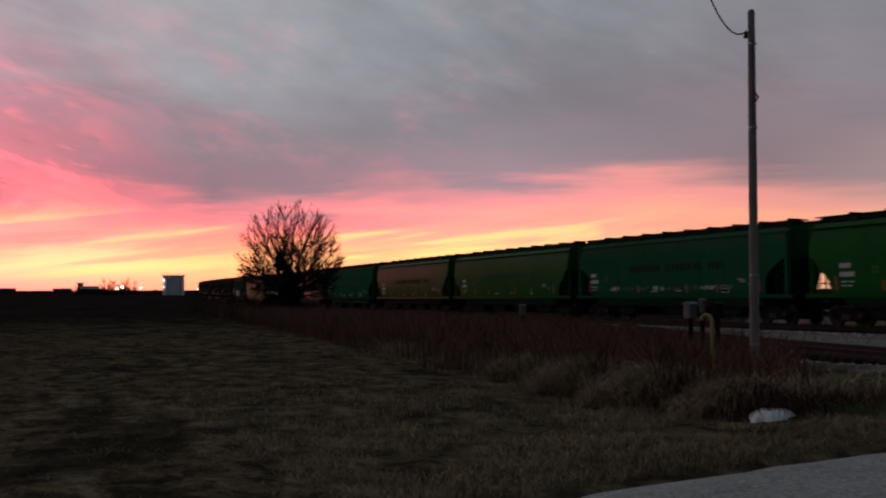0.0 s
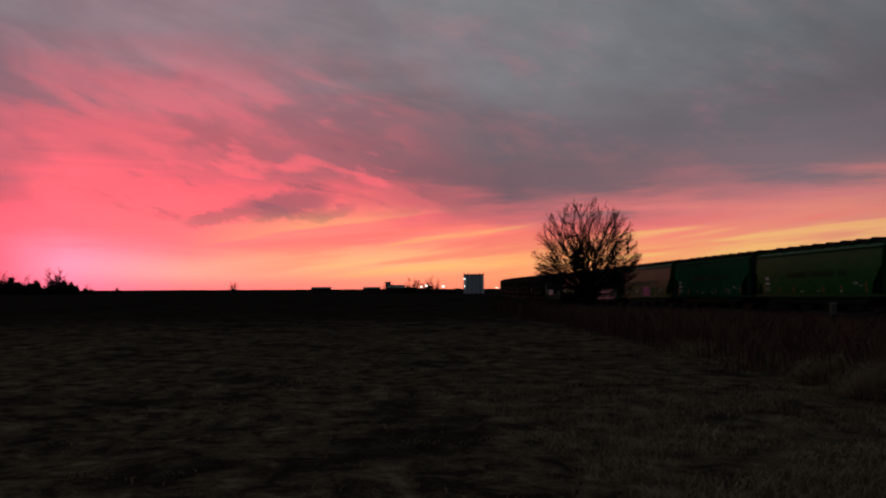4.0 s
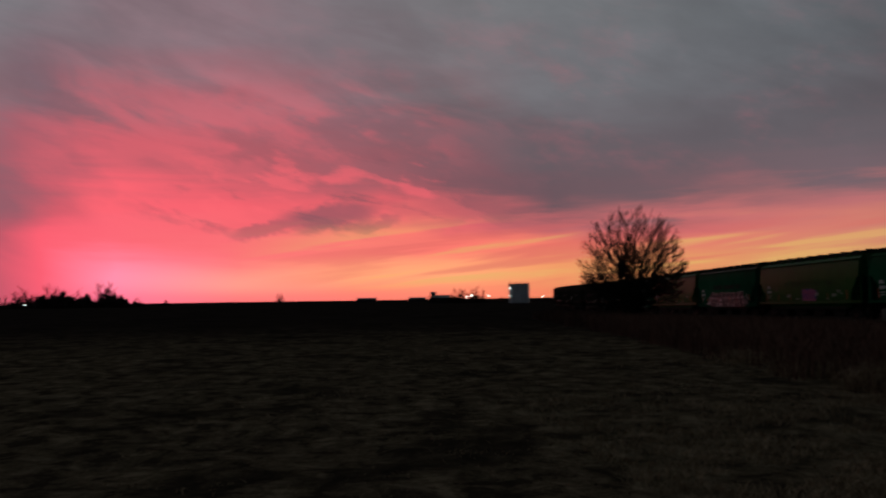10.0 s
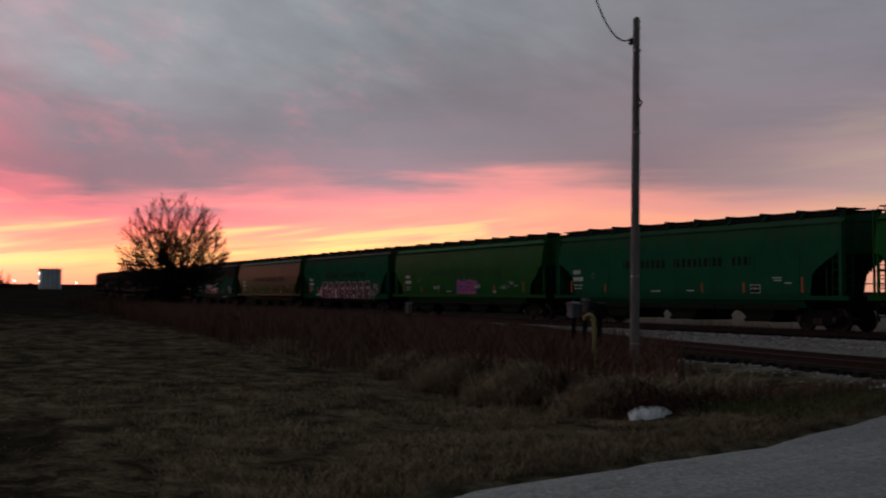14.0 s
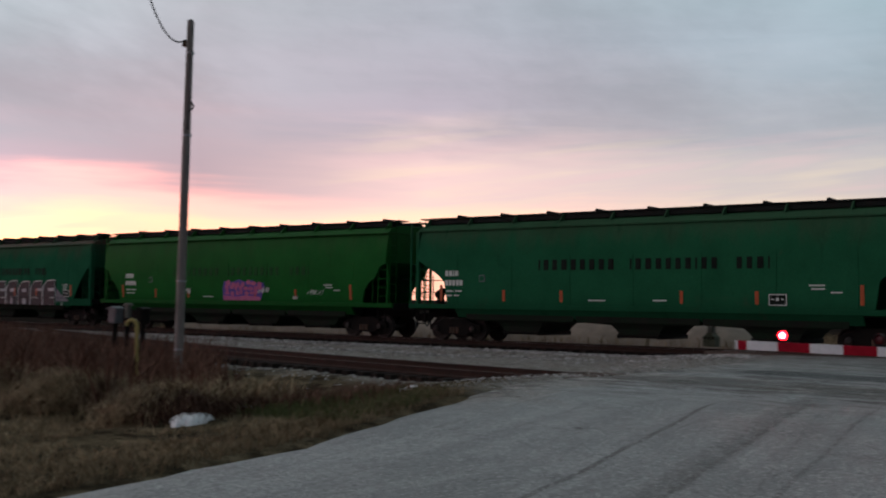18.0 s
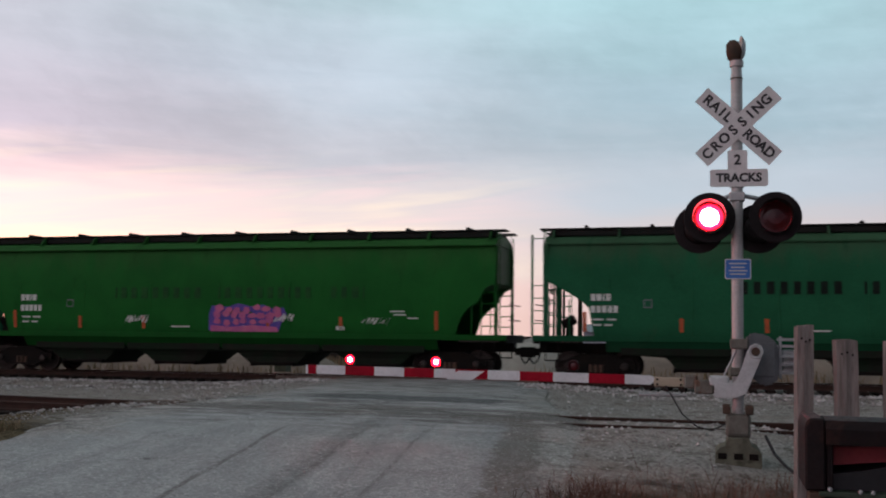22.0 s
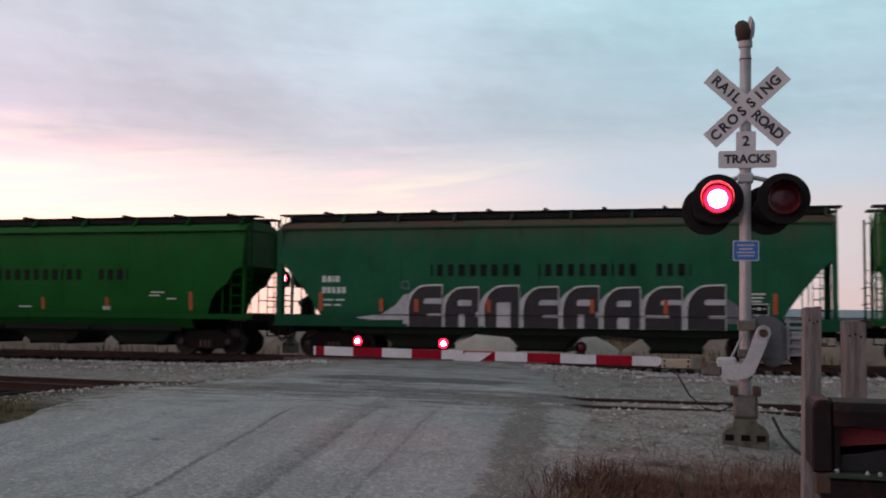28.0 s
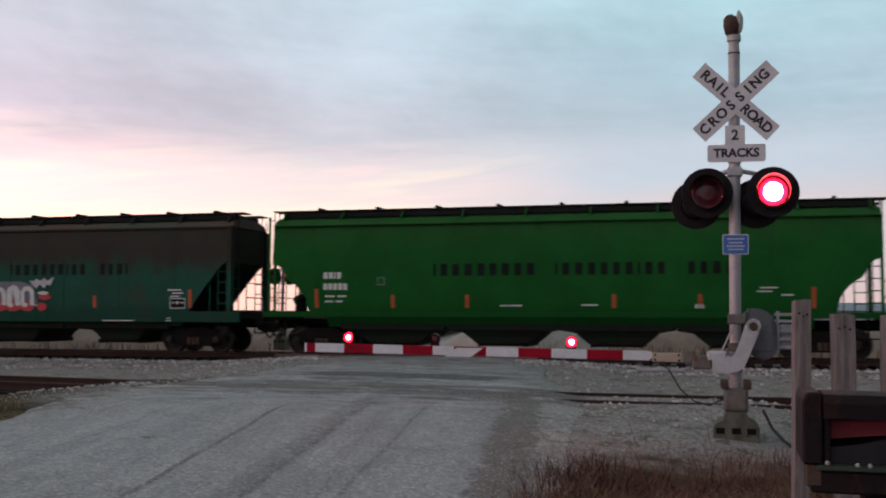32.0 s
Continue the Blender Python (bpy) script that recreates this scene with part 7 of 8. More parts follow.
def long_bank(x0, x1, y, h, seed):
    """A low uneven ridge of spoil and dead grass along the far side of the track."""
    U, V = np.meshgrid(np.linspace(x0, x1, int((x1 - x0) / 0.5)), np.linspace(-1, 1, 13))
    ends = smoothstep(x0, x0 + 2.5, U) * (1 - smoothstep(x1 - 2.5, x1, U))
    Z = np.clip(1 - V ** 2, 0, 1) ** 0.7 * h * ends * (1 + 0.13 * lumps(U, V * 2, 0.55, seed) + 0.06 * lumps(U, V * 3, 2.1, seed + 1)) - 0.12
    P = np.stack([U, y + V * 2.3 + 0.4 * lumps(U, U * 0, 0.3, seed), Z], -1)
    P[..., 2] += ground_z(P[..., 0], P[..., 1])
    r, c = U.shape
    i = np.arange(r - 1)[:, None] * c + np.arange(c - 1)[None]
    F = np.stack([i, i + 1, i + 1 + c, i + c], -1).reshape(-1, 4)
    tagged(new("spoil_bank", finish((P.reshape(-1, 3).tolist(), F.tolist()), "spoil_bank", M["tan_heap"], True)), "long tan bank of spoil and dry grass beyond the track", "heap")


long_bank(-58, -16.5, 47.5, 1.25, 3.0)
long_bank(-5.5, 24, 48.0, 1.3, 5.0)


def line_pole(x, y, high, arm_w):
    t = thing("power_pole", "dark wooden power pole with a crossarm", "power pole", "power line poles", at=pose(x, y, float(ground_z(x, y)) - 0.3))
    part("shaft", lathe([(0.17, 0.0), (0.13, high * 0.6), (0.10, high)], 10), M["bark"], t, smooth=True)
    part("crossarm", boxes((-arm_w / 2, arm_w / 2, -0.17, -0.07, high - 0.65, high - 0.5)), M["bark"], t)
    for s in (-1, 1):
        part("brace", rods([((0, -0.12, high - 1.3), (s * arm_w * 0.28, -0.12, high - 0.6))], 0.03), M["bark"], t)
        part("insulator", rods([((s * arm_w * 0.46, -0.12, high - 0.5), (s * arm_w * 0.46, -0.12, high - 0.3))], 0.06), M["glass_insulator"], t)
        part("insulator", rods([((s * arm_w * 0.2, -0.12, high - 0.5), (s * arm_w * 0.2, -0.12, high - 0.3))], 0.06), M["glass_insulator"], t)
    return t


for x, y, z in ((-8.7, 69.5, 8.2), (-16.7, 119, 8.8), (-25.2, 168, 9.4), (-33.5, 217, 9.6), (-41.8, 266, 9.8)):
    line_pole(x, y, z - float(ground_z(x, y)) + 0.3, 2.2)

shed = thing("warehouse", "long low blue-grey metal warehouse with a grey roof", "warehouse", at=pose(6, 152, -0.6, 0, 0, 3))
part("wall", boxes((-24, 30, -6, 8, -0.4, 2.9)), M["white_wall"], shed)
part("roof", prism([(-6.4, 2.9), (1, 4.0), (8.4, 2.9)], -24.4, 30.4, axis="X"), M["grey_roof"], shed)
for i in range(6):
    part("door", boxes((-20 + i * 8, -17 + i * 8, -6.06, -6.004, -0.3, 2.3)), M["grey_roof"], shed)
part("wall_lamp", lathe([(0.0, -0.26), (0.21, -0.1), (0.21, 0.1), (0.0, 0.26)], 10, m=Matrix.Translation((-9.3, -6.5, 2.3))), M["lamp_white"], shed, "small lit wall lamp")

# ---------------------------------------------------------------- crossing signals and gate
FLASH = []       # (lamp drum, its place on its thing, lit when the left lamp is lit)


def lamp_drum(parent, x, y, z, r, left, yaw=0.0, core=0.70):
    """The lens of a flashing lamp: lit on one face, dark on the other; it turns round to flash."""
    drum = part("lens", lathe([(0.0, -0.02), (r * 0.55, -0.017), (r, -0.006), (r * 1.17, -0.005), (r * 1.17, 0.005), (r, 0.0045)], 24, m=pose(0, 0, 0, 90, 0, 0)), M["lens_dark"], parent, "round red flashing lens")
    me = drum.data
    vs, fs = lathe([(r, 0.0055), (r * 0.72, 0.015), (r * 0.62, 0.018), (0.0, 0.022)], 24, m=pose(0, 0, 0, 90, 0, 0))
    part("lens_glow", (vs, fs), M["lens_lit"], drum, "glowing face of the lens")
    part("lens_core", lathe([(r * core, 0.019), (r * core * 0.6, 0.025), (0.0, 0.027)], 20, m=pose(0, 0, 0, 90, 0, 0)), M["lens_core"], drum, "bright core of the lit lens")
    drum.matrix_basis = pose(x, y, z, 0, 0, yaw)
    FLASH.append((drum, (x, y, z, yaw), left))
    return drum


def lamp_unit(parent, x, y, z, out, left, lit=True, r=0.295, tag="lamp_head"):
    """One lamp: round black background, housing, long hood over the lens. out is -1 towards the viewer, 1 away."""
    face = pose(0, 0, 0, 90 if out < 0 else -90, 0, 0)
    head = part(tag, lathe([(0.0, -0.16), (0.13, -0.15), (0.17, -0.04), (0.17, 0.0), (r, 0.0), (r + 0.006, 0.012), (r, 0.024), (0.19, 0.022), (0.185, 0.0), (0.0, 0.0)], 36, m=Matrix.Translation((x, y, z)) @ face), M["hood"], parent, "black lamp head with round background", True)
    # hood: a tube, longer on top than below
    vs, fs = [], []
    n = 28
    for ring, rad in ((0, 0.188), (1, 0.196), (2, 0.190), (3, 0.182)):
        for i in range(n):
            a = 2 * math.pi * i / n
            up = 0.5 + 0.5 * math.sin(a)
            length = 0.10 + 0.22 * up ** 0.8
            d = 0.012 if ring in (0, 3) else length
            vs.append((x + rad * math.cos(a), y + out * d, z + rad * math.sin(a)))
    for ring in range(3):
        for i in range(n):
            k = (i + 1) % n
            fs.append((ring * n + i, ring * n + k, (ring + 1) * n + k, (ring + 1) * n + i))
    part("hood", (vs, fs), M["hood"], head, "", True)
    if lit:
        lamp_drum(head, x, y + out * 0.06, z, 0.155, left, 0 if out < 0 else 180)
    else:
        part("lens", lathe([(0.0, -0.02), (0.155, 0.0), (0.0, 0.01)], 20, m=Matrix.Translation((x, y + out * 0.05, z)) @ face), M["lens_dark"], head)
    return head


def sign_plate(parent, name, w, h, m, mat, bevel=0.03, label=""):
    bm = bmesh.new()
    n = 4
    pts = []
    for cx, cz, a0 in ((w / 2 - bevel, h / 2 - bevel, 0), (-w / 2 + bevel, h / 2 - bevel, 90), (-w / 2 + bevel, -h / 2 + bevel, 180), (w / 2 - bevel, -h / 2 + bevel, 270)):
        for i in range(n + 1):
            a = radians(a0 + 90 * i / n)
            pts.append((cx + bevel * math.cos(a), cz + bevel * math.sin(a)))
    prism(pts, -0.0015, 0.0015, bm)
    return part(name, bm, mat, parent, label, at=m)


def along_sign(text, spots, size, parent, m):
    for ch, u in zip(text, spots):
        words(ch, size, M["sign_black"], parent, m @ pose(u, -0.0025, 0, 90, 0, 0), "letter", depth=0.0008, bold=0.006)


def crossing_signal(at, mirrored=False, full=True):
    s = thing("crossing_signal", "railroad crossing signal mast with crossbuck and flashing red lights" if full else "far crossing signal mast with red flashing lamps", "crossing signal", "crossing signals", at=at)
    part("mast", lathe([(0.068, 0.52), (0.068, 4.60), (0.062, 4.61), (0.062, 4.75)], 20), M["mast"], s, smooth=True)
    part("mast_collar", lathe([(0.068, 4.55), (0.074, 4.55), (0.074, 4.565), (0.068, 4.565)], 20), M["rust"], s)
    part("mast_cap", lathe([(0.066, 4.70), (0.082, 4.705), (0.082, 4.775), (0.06, 4.78)], 20), M["mast"], s)
    part("junction_base", boxes((-0.14, 0.14, -0.15, 0.15, 0.27, 0.54), bevel=0.025), M["old_cast"], s, "weathered cast junction box")
    for dx in (-0.13, 0.13):
        for dy in (-0.13, 0.13):
            part("clamp_bolt", boxes((dx - 0.045, dx + 0.045, dy - 0.045, dy + 0.045, 0.54, 0.64), bevel=0.012), M["rust"], s)
    part("junction_cover", boxes((-0.11, 0.11, -0.165, -0.152, 0.31, 0.51), bevel=0.005), M["old_cast"], s)
    foot = part("footing", prism([(-0.26, -0.3), (-0.26, 0.10), (-0.21, 0.16), (-0.15, 0.18), (-0.12, 0.27), (0.12, 0.27), (0.15, 0.18), (0.21, 0.16), (0.26, 0.10), (0.26, -0.3)], -0.28, 0.28), M["concrete"], s, "stained concrete footing with square pockets")
    # thin dark plates on the flat face stand in for the shade inside the pockets
    for dx in (-0.18, 0.0, 0.17):
        part("pocket", boxes((dx - 0.05, dx + 0.05, -0.292, -0.2805, 0.03, 0.10)), M["grimy"], foot)
    # bell on the top, a gong on its side
    bell = part("bell", lathe([(0.0, -0.17), (0.10, -0.15), (0.145, -0.07), (0.15, 0.03), (0.11, 0.13), (0.0, 0.17)], 20, m=Matrix.Translation((-0.03, 0, 4.90)) @ pose(0, 0, 0, 0, 84, 0) @ Matrix.Diagonal((0.95, 0.62, 0.55, 1))), M["rust"], s, "rusty brown crossing bell", True)
    part("gong", lathe([(0.0, 0.05), (0.10, 0.045), (0.17, 0.0), (0.175, -0.015), (0.16, -0.01), (0.09, 0.03), (0.0, 0.035)], 24, m=Matrix.Translation((0.055, 0, 4.92)) @ pose(0, 0, 0, 0, 92, 8) @ Matrix.Diagonal((0.92, 0.92, 0.9, 1))), M["cast"], bell, "", True)
    part("bell_bracket", boxes((-0.04, 0.05, -0.04, 0.04, 4.77, 4.84), bevel=0.01), M["rust"], bell)
    # crossbuck
    if full:
        for ang, text, spots, off in ((-43.0, "RAILROAD", (-0.475, -0.36, -0.255, -0.165, 0.15, 0.26, 0.37, 0.485), -0.085), (43.0, "CROSSING", (-0.485, -0.35, -0.215, -0.075, 0.07, 0.195, 0.315, 0.445), -0.092)):
            blade = sign_plate(s, "crossbuck_blade", 1.17, 0.225, pose(0.015, off, 3.96, 0, -ang, 0), M["sign_white"], 0.004, "white crossbuck blade")
            along_sign(text, spots, 0.165, blade, pose(0, 0, 0))
        number = sign_plate(s, "number_sign", 0.23, 0.24, pose(0.005, -0.078, 3.55), M["sign_white"], 0.02, "small white sign with a black numeral")
        words("2", 0.17, M["sign_black"], number, pose(0, -0.0025, 0, 90, 0, 0), "letter", depth=0.0008, bold=0.005)
        plate = sign_plate(s, "tracks_sign", 0.67, 0.21, pose(0.02, -0.083, 3.335), M["sign_white"], 0.03, "white sign plate with black letters")
        words("TRACKS", 0.142, M["sign_black"], plate, pose(0, -0.0025, 0, 90, 0, 0), "letter", depth=0.0008, bold=0.006)
        blue = sign_plate(s, "notice_sign", 0.30, 0.24, pose(0.005, -0.078, 2.245), M["white_sheet"], 0.02, "small blue notice sign")
        face = sign_plate(blue, "notice_face", 0.28, 0.22, pose(0, -0.003, 0), M["sign_blue"], 0.016)
        for z, w in ((0.065, 0.2), (0.02, 0.16), (-0.02, 0.21), (-0.06, 0.18)):
            part("text_bar", boxes((-w / 2, w / 2, -0.0035, -0.0018, z - 0.008, z + 0.008)), M["cast"], face)
    else:
        for ang, off in ((-43.0, 0.085), (43.0, 0.092)):
            sign_plate(s, "crossbuck_blade", 1.22, 0.229, pose(0.0, off, 3.95, 0, -ang, 0), M["mast"], 0.004, "bare grey back of a crossbuck blade")
    for z in (3.25, 3.6, 4.02, 2.22):
        part("sign_clamp", lathe([(0.07, -0.02), (0.08, -0.02), (0.08, 0.02), (0.07, 0.02)], 16, m=Matrix.Translation((0, 0, z))), M["rust"], s)
    # lamp crossarm and heads, front pair and the pair facing away
    part("lamp_arm", tube([(-0.42, 0.0, 2.98), (-0.3, 0.0, 3.06), (-0.1, -0.02, 3.12), (0.1, -0.02, 3.12), (0.3, 0.0, 3.08), (0.5, 0.0, 2.98)], 0.028, 8), M["aluminium"], s)
    part("arm_clamp", boxes((-0.09, 0.09, -0.09, 0.09, 3.06, 3.17), bevel=0.015), M["cast"], s)
    lamp_unit(s, -0.32, -0.16, 2.85, -1, True)
    lamp_unit(s, 0.43, -0.16, 2.85, -1, False)
    lamp_unit(s, -0.45, 0.17, 2.75, 1, False, False)
    lamp_unit(s, 0.25, 0.17, 2.75, 1, True, False)
    return s


SX, SY, SZ = 0.22, 13.2, 0.19
signal = crossing_signal(pose(SX, SY, SZ))

# gate mechanism on the same mast: a thing that the mast carries
gate = thing("gate_mechanism", "grey gate mechanism case with a pale cast arm bracket", "gate mechanism", at=pose(SX, SY, SZ))
case = [(0.10, 1.02), (0.06, 1.25), (0.12, 1.48), (0.24, 1.50), (0.40, 1.44), (0.47, 1.34), (0.48, 0.98), (0.42, 0.90), (0.28, 0.86)]
bm = prism(case, 0.08, 0.50)
bmesh.ops.bevel(bm, geom=bm.edges[:], offset=0.03, segments=2, affect="EDGES")
part("case", bm, M["box_grey"], gate, "", True)
part("case_door", boxes((0.14, 0.42, 0.06, 0.075, 0.98, 1.38), bevel=0.006), M["box_grey"], gate)
for z0, z1 in ((1.30, 1.42), (0.98, 1.08)):
    part("mast_bracket", boxes((-0.09, 0.12, -0.09, 0.09, z0, z1), bevel=0.012), M["old_cast"], gate)
arm_shape = [(0.10, 1.27), (0.14, 1.345), (0.20, 1.37), (0.265, 1.345), (0.29, 1.275), (0.26, 1.20), (0.10, 0.80), (0.02, 0.74), (-0.06, 0.73), (-0.27, 0.73), (-0.27, 0.90), (-0.06, 0.90), (-0.01, 0.93)]
for y0, y1 in ((-0.20, -0.155), (0.52, 0.555)):
    bm = prism(arm_shape, y0, y1)
    bmesh.ops.bevel(bm, geom=[e for e in bm.edges if abs(e.verts[0].co.y - e.verts[1].co.y) < 0.001], offset=0.009, segments=2, affect="EDGES")
    part("arm_casting", bm, M["cast"], gate, "pale cast arm bracket")
part("pivot_shaft", lathe([(0.0, -0.235), (0.045, -0.235), (0.05, -0.2), (0.035, 0.0), (0.035, 0.56), (0.05, 0.58), (0.0, 0.58)], 14, m=Matrix.Translation((0.20, 0, 1.275)) @ pose(0, 0, 0, -90, 0, 0)), M["rust"], gate)
part("pivot_ring", lathe([(0.055, -0.205), (0.08, -0.215), (0.085, -0.205), (0.055, -0.2), (0.055, -0.205)], 18, cap=False, m=Matrix.Translation((0.20, 0, 1.275)) @ pose(0, 0, 0, -90, 0, 0)), M["cast"], gate)
part("tie_rod", rods([((-0.16, -0.10, 0.98), (-0.02, -0.10, 1.28))], 0.012), M["aluminium"], gate)
part("bracket_block", boxes((-0.33, -0.1, -0.15, 0.05, 0.86, 0.98), bevel=0.02), M["cast"], gate)
part("clevis", boxes((-0.50, -0.27, -0.14, -0.02, 0.76, 0.93), (-0.62, -0.46, -0.12, -0.04, 0.82, 0.98), bevel=0.02), M["old_cast"], gate)
# counterweight frame on the far side
for z in (1.02, 1.12, 1.22, 1.34, 1.42):
    part("weight_bar", boxes((0.46, 0.88, 0.30, 0.36, z - 0.018, z + 0.018), bevel=0.004), M["aluminium"], gate)
for x in (0.5, 0.68, 0.86):
    part("weight_post", boxes((x - 0.016, x + 0.016, 0.29, 0.37, 0.95, 1.46), bevel=0.004), M["aluminium"], gate)
part("weight", boxes((0.52, 0.84, 0.38, 0.46, 1.0, 1.3), bevel=0.02), M["cast"], gate)

# the lowered arm
arm = thing("crossing_barrier", "lowered red and white striped crossing gate arm", "crossing barrier", at=pose(0, SY + 0.1, 0))
ARM_Z0, ARM_Z1 = 1.035, 1.15
stops = [-5.27, -5.24, -5.12, -4.72, -4.32, -3.92, -3.52, -3.24, -2.82, -2.41, -1.99, -1.55, -1.11, -0.74]
for i, (a, b) in enumerate(zip(stops[:-1], stops[1:])):
    red = i % 2 == 1
    h = 0.0045 * (a + 5.27)
    out = [(a, ARM_Z0 + 0.02 - h), (b, ARM_Z0 + 0.02 - h - 0.0045 * (b - a)), (b, ARM_Z1 + 0.02 - h - 0.0045 * (b - a)), (a, ARM_Z1 + 0.02 - h)]
    if i == 12:
        out = [(a, out[0][1]), (b - 0.06, out[1][1]), (b, out[1][1] + 0.05), (b, out[2][1] - 0.03), (b - 0.06, out[2][1]), (a, out[3][1])]
    part("red_stripe" if red else "white_stripe", prism(out, -0.035, 0.0), M["red_sheet"] if red else M["white_sheet"], arm, "red reflective stripe" if red else "white reflective stripe")
part("splint_patch", prism([(-3.36, 1.03), (-3.02, 1.03), (-2.86, 1.145), (-3.2, 1.145)], -0.05, -0.037), M["white_sheet"], arm)
part("adapter_plate", boxes((-0.76, -0.40, -0.05, 0.01, 1.02, 1.13), bevel=0.006), M["pale_wood"], arm, "pale adapter board with bolts")
for x in (-0.72, -0.44):
    for z in (1.045, 1.105):
        part("bolt", lathe([(0.0, -0.06), (0.014, -0.06), (0.014, -0.045)], 8, m=Matrix.Translation((x, 0, z)) @ pose(0, 0, 0, -90, 0, 0)), M["grimy"], arm)
for x, kind in ((-4.66, None), (-3.50, True), (-1.74, False)):
    z = 1.18 - 0.0045 * (x + 5.27)
    lamp = part("arm_lamp", boxes((x - 0.05, x + 0.05, -0.03, 0.05, z - 0.02, z + 0.02), bevel=0.008), M["hood"], arm, "small red gate lamp")
    part("lamp_hood", lathe([(0.062, -0.01), (0.068, -0.01), (0.068, 0.05), (0.062, 0.05), (0.062, -0.01)], 16, cap=False, m=Matrix.Translation((x, 0.0, z + 0.075)) @ pose(0, 0, 0, 90, 0, 0)), M["hood"], lamp)
    if kind is None:
        part("lens", lathe([(0.0, -0.035), (0.06, -0.01), (0.06, 0.03), (0.0, 0.035)], 16, m=Matrix.Translation((x, 0, z + 0.075)) @ pose(0, 0, 0, -90, 0, 0)), M["lens_lit"], lamp, "steadily lit red lens")
        part("lens_core", lathe([(0.030, -0.034), (0.0, -0.04)], 14, m=Matrix.Translation((x, -0.006, z + 0.075)) @ pose(0, 0, 0, -90, 0, 0)), M["lens_core"], lamp, "bright core of the lit lens")
    else:
        lamp_drum(lamp, x, -0.012, z + 0.075, 0.064, kind, core=0.48)
cable = [(-0.62, -0.06, 1.03), (-0.55, -0.1, 0.92), (-0.42, -0.12, 0.70), (-0.25, -0.12, 0.56), (-0.08, -0.1, 0.52), (0.08, -0.06, 0.60), (0.2, -0.02, 0.78), (0.30, 0.0, 0.95)]
part("cable", tube(cable, 0.010, 6), M["wire"], arm, "slack black cable")

tagged(new("steel_pipe", finish(rods([((-0.95, SY + 0.25, 0.96 - 0.05), (-0.38, SY + 0.22, 0.96 - 0.05))], 0.022, 10), "steel_pipe", M["aluminium"])), "bright steel tube under the gate arm", "pipe")
drain = [(0.52, SY - 0.2, 0.5), (0.62, SY - 0.3, 0.3), (0.72, SY - 0.5, 0.2), (0.82, SY - 0.62, 0.13)]
tagged(new("ground_cable", finish(tube(drain, 0.018, 6), "ground_cable", M["wire"])), "black cable running from the footing to the ground", "cable")

far_signal = crossing_signal(pose(-17.8, 42.2, 0.22, 0, 0, 0), full=False)

# ---------------------------------------------------------------- fence posts and mailbox in front
def fence_post(x, y, top, w, d, lean, label, seed):
    z0 = float(ground_z(x, y)) - 0.25
    t = thing("fence_post", label, "fence post", "old fence posts", at=pose(x, y, z0, 0, lean, seed * 7 % 11))
    r = random.Random(seed)
    bm = bmesh.new()
    rows = 7
    ring0 = None
    h = top - z0
    for k in range(rows):
        u = k / (rows - 1)
        ring = []
        for sx, sy in ((-1, -1), (-0.2, -1.06), (0.3, -0.98), (1, -1), (1.02, 0), (1, 1), (0, 1.03), (-1, 1), (-1.02, 0)):
            ring.append(bm.verts.new((sx * w / 2 * (1 + r.uniform(-0.04, 0.04)), sy * d / 2 * (1 + r.uniform(-0.05, 0.05)), u * h + (r.uniform(-0.012, 0.008) if k == rows - 1 else 0))))
        if ring0:
            for i in range(9):
                bm.faces.new((ring0[i], ring0[(i + 1) % 9], ring[(i + 1) % 9], ring[i]))
        else:
            bm.faces.new(ring[::-1])
        ring0 = ring
    bm.faces.new(ring0)
    part("timber", bm, M["post_wood"], t)
    for i in range(3):
        zz = h - 0.08 - r.uniform(0, 0.05)
        part("nail_hole", lathe([(0.0, -0.004), (0.008, -0.003), (0.008, 0.003)], 6, m=Matrix.Translation((-w / 4 + i * w / 4, -d / 2 * 1.06 - 0.001, zz)) @ pose(0, 0, 0, -90, 0, 0)), M["grimy"], t)
    part("staple", tube([(0.01, -d / 2 - 0.004, h * 0.42), (0.025, -d / 2 - 0.03, h * 0.44), (0.045, -d / 2 - 0.02, h * 0.42), (0.05, -d / 2 - 0.004, h * 0.40)], 0.006), M["rust"], t)
    return t


fence_post(0.565, 8.0, 1.71, 0.108, 0.13, 0.6, "split grey wooden fence post with nail holes", 1)
fence_post(0.872, 7.95, 1.61, 0.145, 0.16, -0.5, "thick weathered fence post with a rough top", 2)
fence_post(1.17, 7.9, 1.61, 0.14, 0.15, 0.5, "old weathered fence post", 3)

mail = thing("mailbox", "dark rusty open-sided mailbox on a wooden stand", "mailbox", at=pose(0.325, 4.45, 0.0))
z0, z1 = 1.02, 1.30
bm = prism([(0.0, z0), (0.0, z1 - 0.03), (0.015, z1), (0.075, z1), (0.075, z0)], -0.02, 0.36)
bmesh.ops.bevel(bm, geom=bm.edges[:], offset=0.008, segments=1, affect="EDGES")
part("end_panel", bm, M["mailbox"], mail, "dark red-brown end panel")
top = [(-0.02, z1 - 0.10), (-0.025, z1 - 0.04), (0.0, z1 - 0.008), (0.10, z1 + 0.004), (0.28, z1 - 0.01), (0.36, z1 - 0.06), (0.36, z1 - 0.075), (0.27, z1 - 0.03), (0.10, z1 - 0.016), (0.015, z1 - 0.03), (0.0, z1 - 0.10)]
part("hood", prism(top, 0.078, 0.72, axis="X"), M["mailbox"], mail, "rounded dark sheet hood", True)
part("back_panel", boxes((0.078, 0.72, 0.34, 0.355, z0, z1 - 0.07)), M["mailbox"], mail)
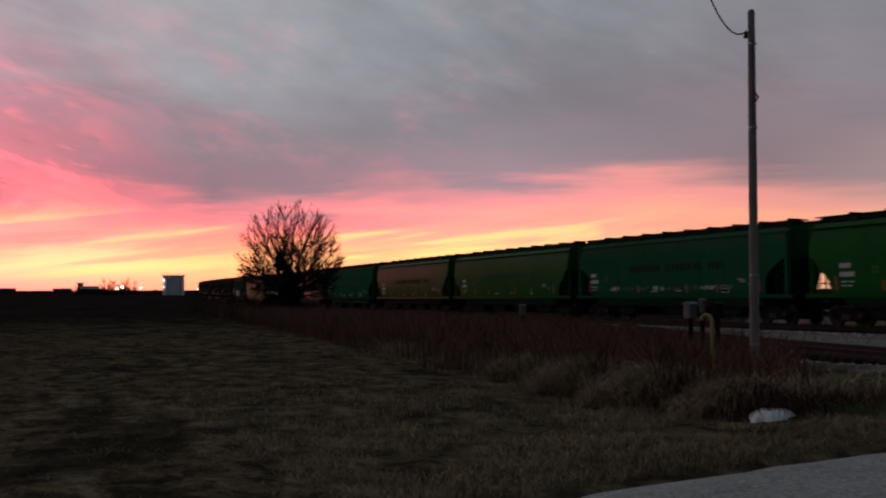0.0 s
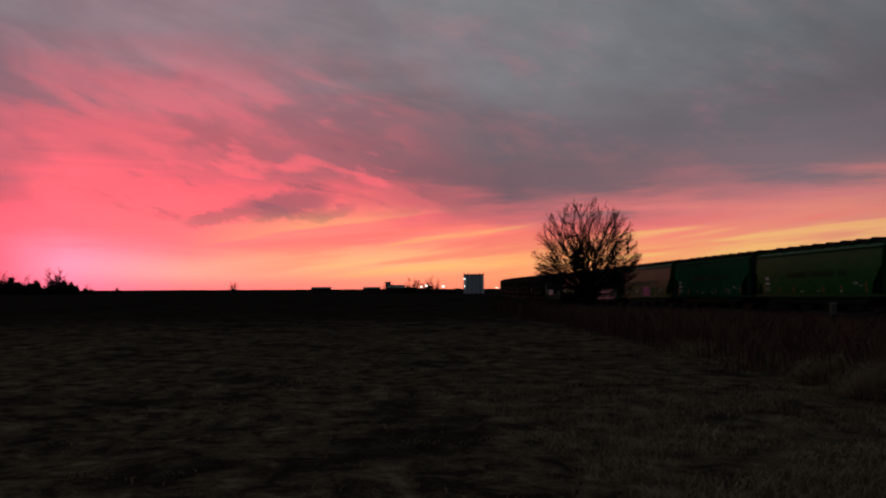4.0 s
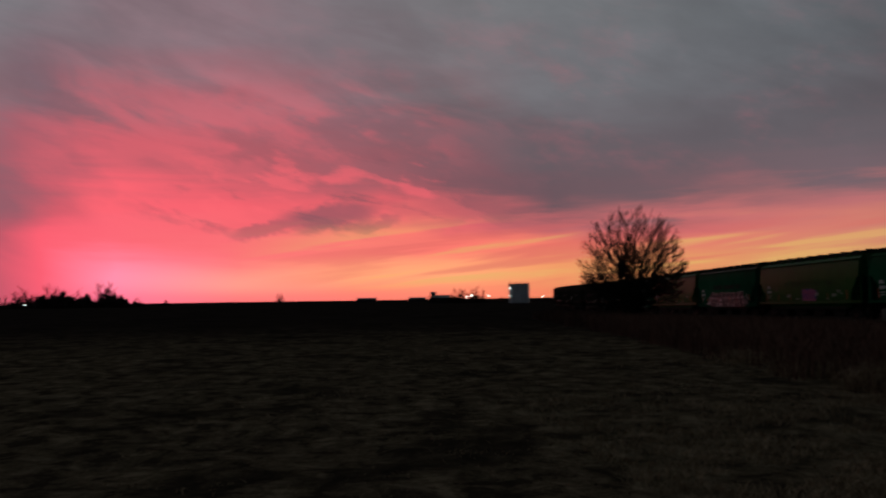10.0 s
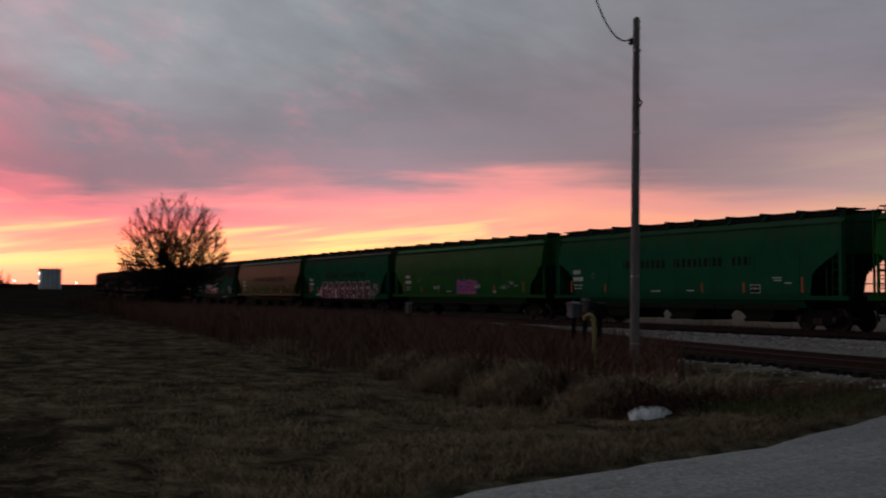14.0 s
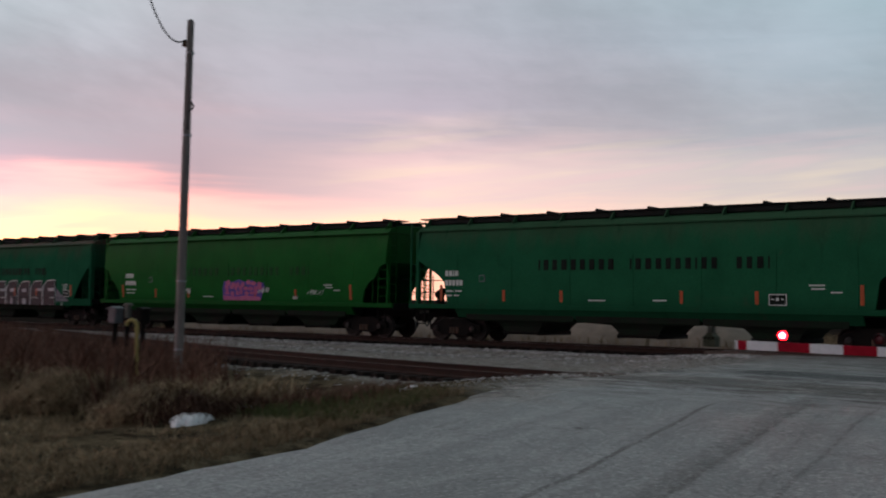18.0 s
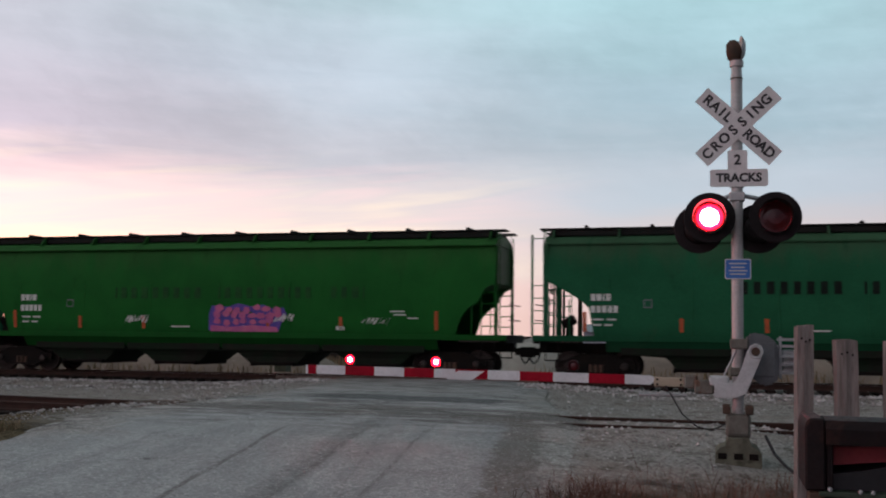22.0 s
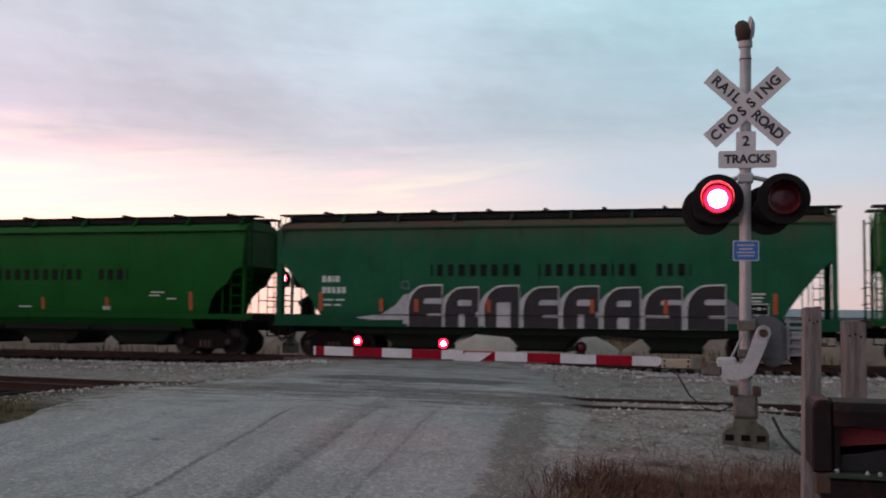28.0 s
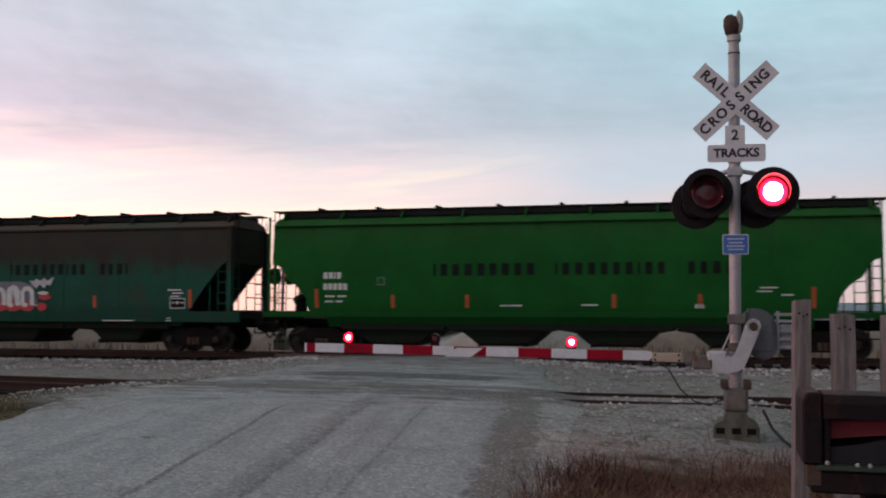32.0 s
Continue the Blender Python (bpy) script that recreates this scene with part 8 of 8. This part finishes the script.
part("floor_board", boxes((0.05, 0.74, -0.03, 0.36, z0 - 0.02, z0), bevel=0.004), M["green_paint"], mail, "dull green edge board")
part("stand_board", boxes((0.03, 0.76, -0.01, 0.34, z0 - 0.11, z0 - 0.022), bevel=0.008), M["mailbox"], mail, "dark red stand board")
part("corner_block", boxes((0.012, 0.072, -0.012, 0.05, z0 - 0.085, z0 - 0.004), bevel=0.006), M["rust"], mail)
part("red_sheet", prism([(0.11, z0 + 0.09), (0.11, z0 + 0.165), (0.70, z0 + 0.175), (0.70, z0 + 0.125), (0.30, z0 + 0.11)], 0.10, 0.115), M["mail_red"], mail, "faded red sheet inside")
part("black_bag", prism([(0.08, z0 + 0.003), (0.08, z0 + 0.06), (0.2, z0 + 0.075), (0.36, z0 + 0.11), (0.72, z0 + 0.135), (0.72, z0 + 0.003)], 0.04, 0.30), M["black_plastic"], mail, "black plastic bundle inside", True)
part("inner_post", boxes((0.08, 0.105, 0.0, 0.06, z0, z1 - 0.04), bevel=0.004), M["mailbox"], mail)
for x, z in ((0.09, z0 + 0.01), (0.20, z0 + 0.006), (0.245, z0 + 0.005)):
    part("rivet", lathe([(0.0, -0.012), (0.008, -0.01), (0.01, 0.0)], 8, m=Matrix.Translation((x, -0.028, z)) @ pose(0, 0, 0, -90, 0, 0)), M["aluminium"], mail)
part("stand_post", boxes((0.24, 0.40, 0.08, 0.24, -0.35, z0 - 0.11), bevel=0.01), M["mailbox"], mail)

# ---------------------------------------------------------------- what moves
def train_at(t):
    """How far the train has come: an even glide through the known times."""
    ts, xs = [r[0] for r in SPEED], [r[1] for r in SPEED]
    slopes = np.gradient(xs, ts)
    i = int(np.clip(np.searchsorted(ts, t) - 1, 0, len(ts) - 2))
    h = ts[i + 1] - ts[i]
    u = (t - ts[i]) / h
    return float(xs[i] * (1 + 2 * u) * (1 - u) ** 2 + xs[i + 1] * u * u * (3 - 2 * u) + h * slopes[i] * u * (1 - u) ** 2 - h * slopes[i + 1] * u * u * (1 - u))


def motions():
    for car, off, k in TRAIN:
        rows = []
        for t in range(0, 33):
            x = train_at(t) + off
            head = math.degrees(math.atan2(float(main_y(x + 5) - main_y(x - 5)), 10))
            rows.append((t, pose(x, float(main_y(x)), float(rail_z(x)), 0, -math.degrees(math.atan(float(rail_z(x + 5) - rail_z(x - 5)) / 10)), head)))
        walk(car, rows)
        if -3 <= k <= 3:
            for truck in car.children:
                for w in truck.children:
                    if w.name.startswith("wheelset"):
                        p = w.matrix_basis.translation.copy()
                        walk(w, [(i / 10, pose(*p, 0, math.degrees(train_at(i / 10) / 0.455), 0)) for i in range(0, 321)])
    # flashing lamps: 1.2 s from flash to flash, left and right by turns; each lens turns round in a tenth of a second
    for drum, (x, y, z, yaw), left in FLASH:
        side = yaw + 180.0 if left else yaw
        rows = [(0.0, pose(x, y, z, 0, 0, side))]
        for i in range(54):
            at_s = round((0.15 + 0.6 * i) * 30) / 30
            at_s = min(at_s, 31.9)
            for j in range(4):
                rows.append((at_s - 0.05 + j / 30, pose(x, y, z, 0, 0, side + 60 * j)))
            side += 180
        rows.append((32.0, pose(x, y, z, 0, 0, side)))
        walk(drum, rows)


motions()
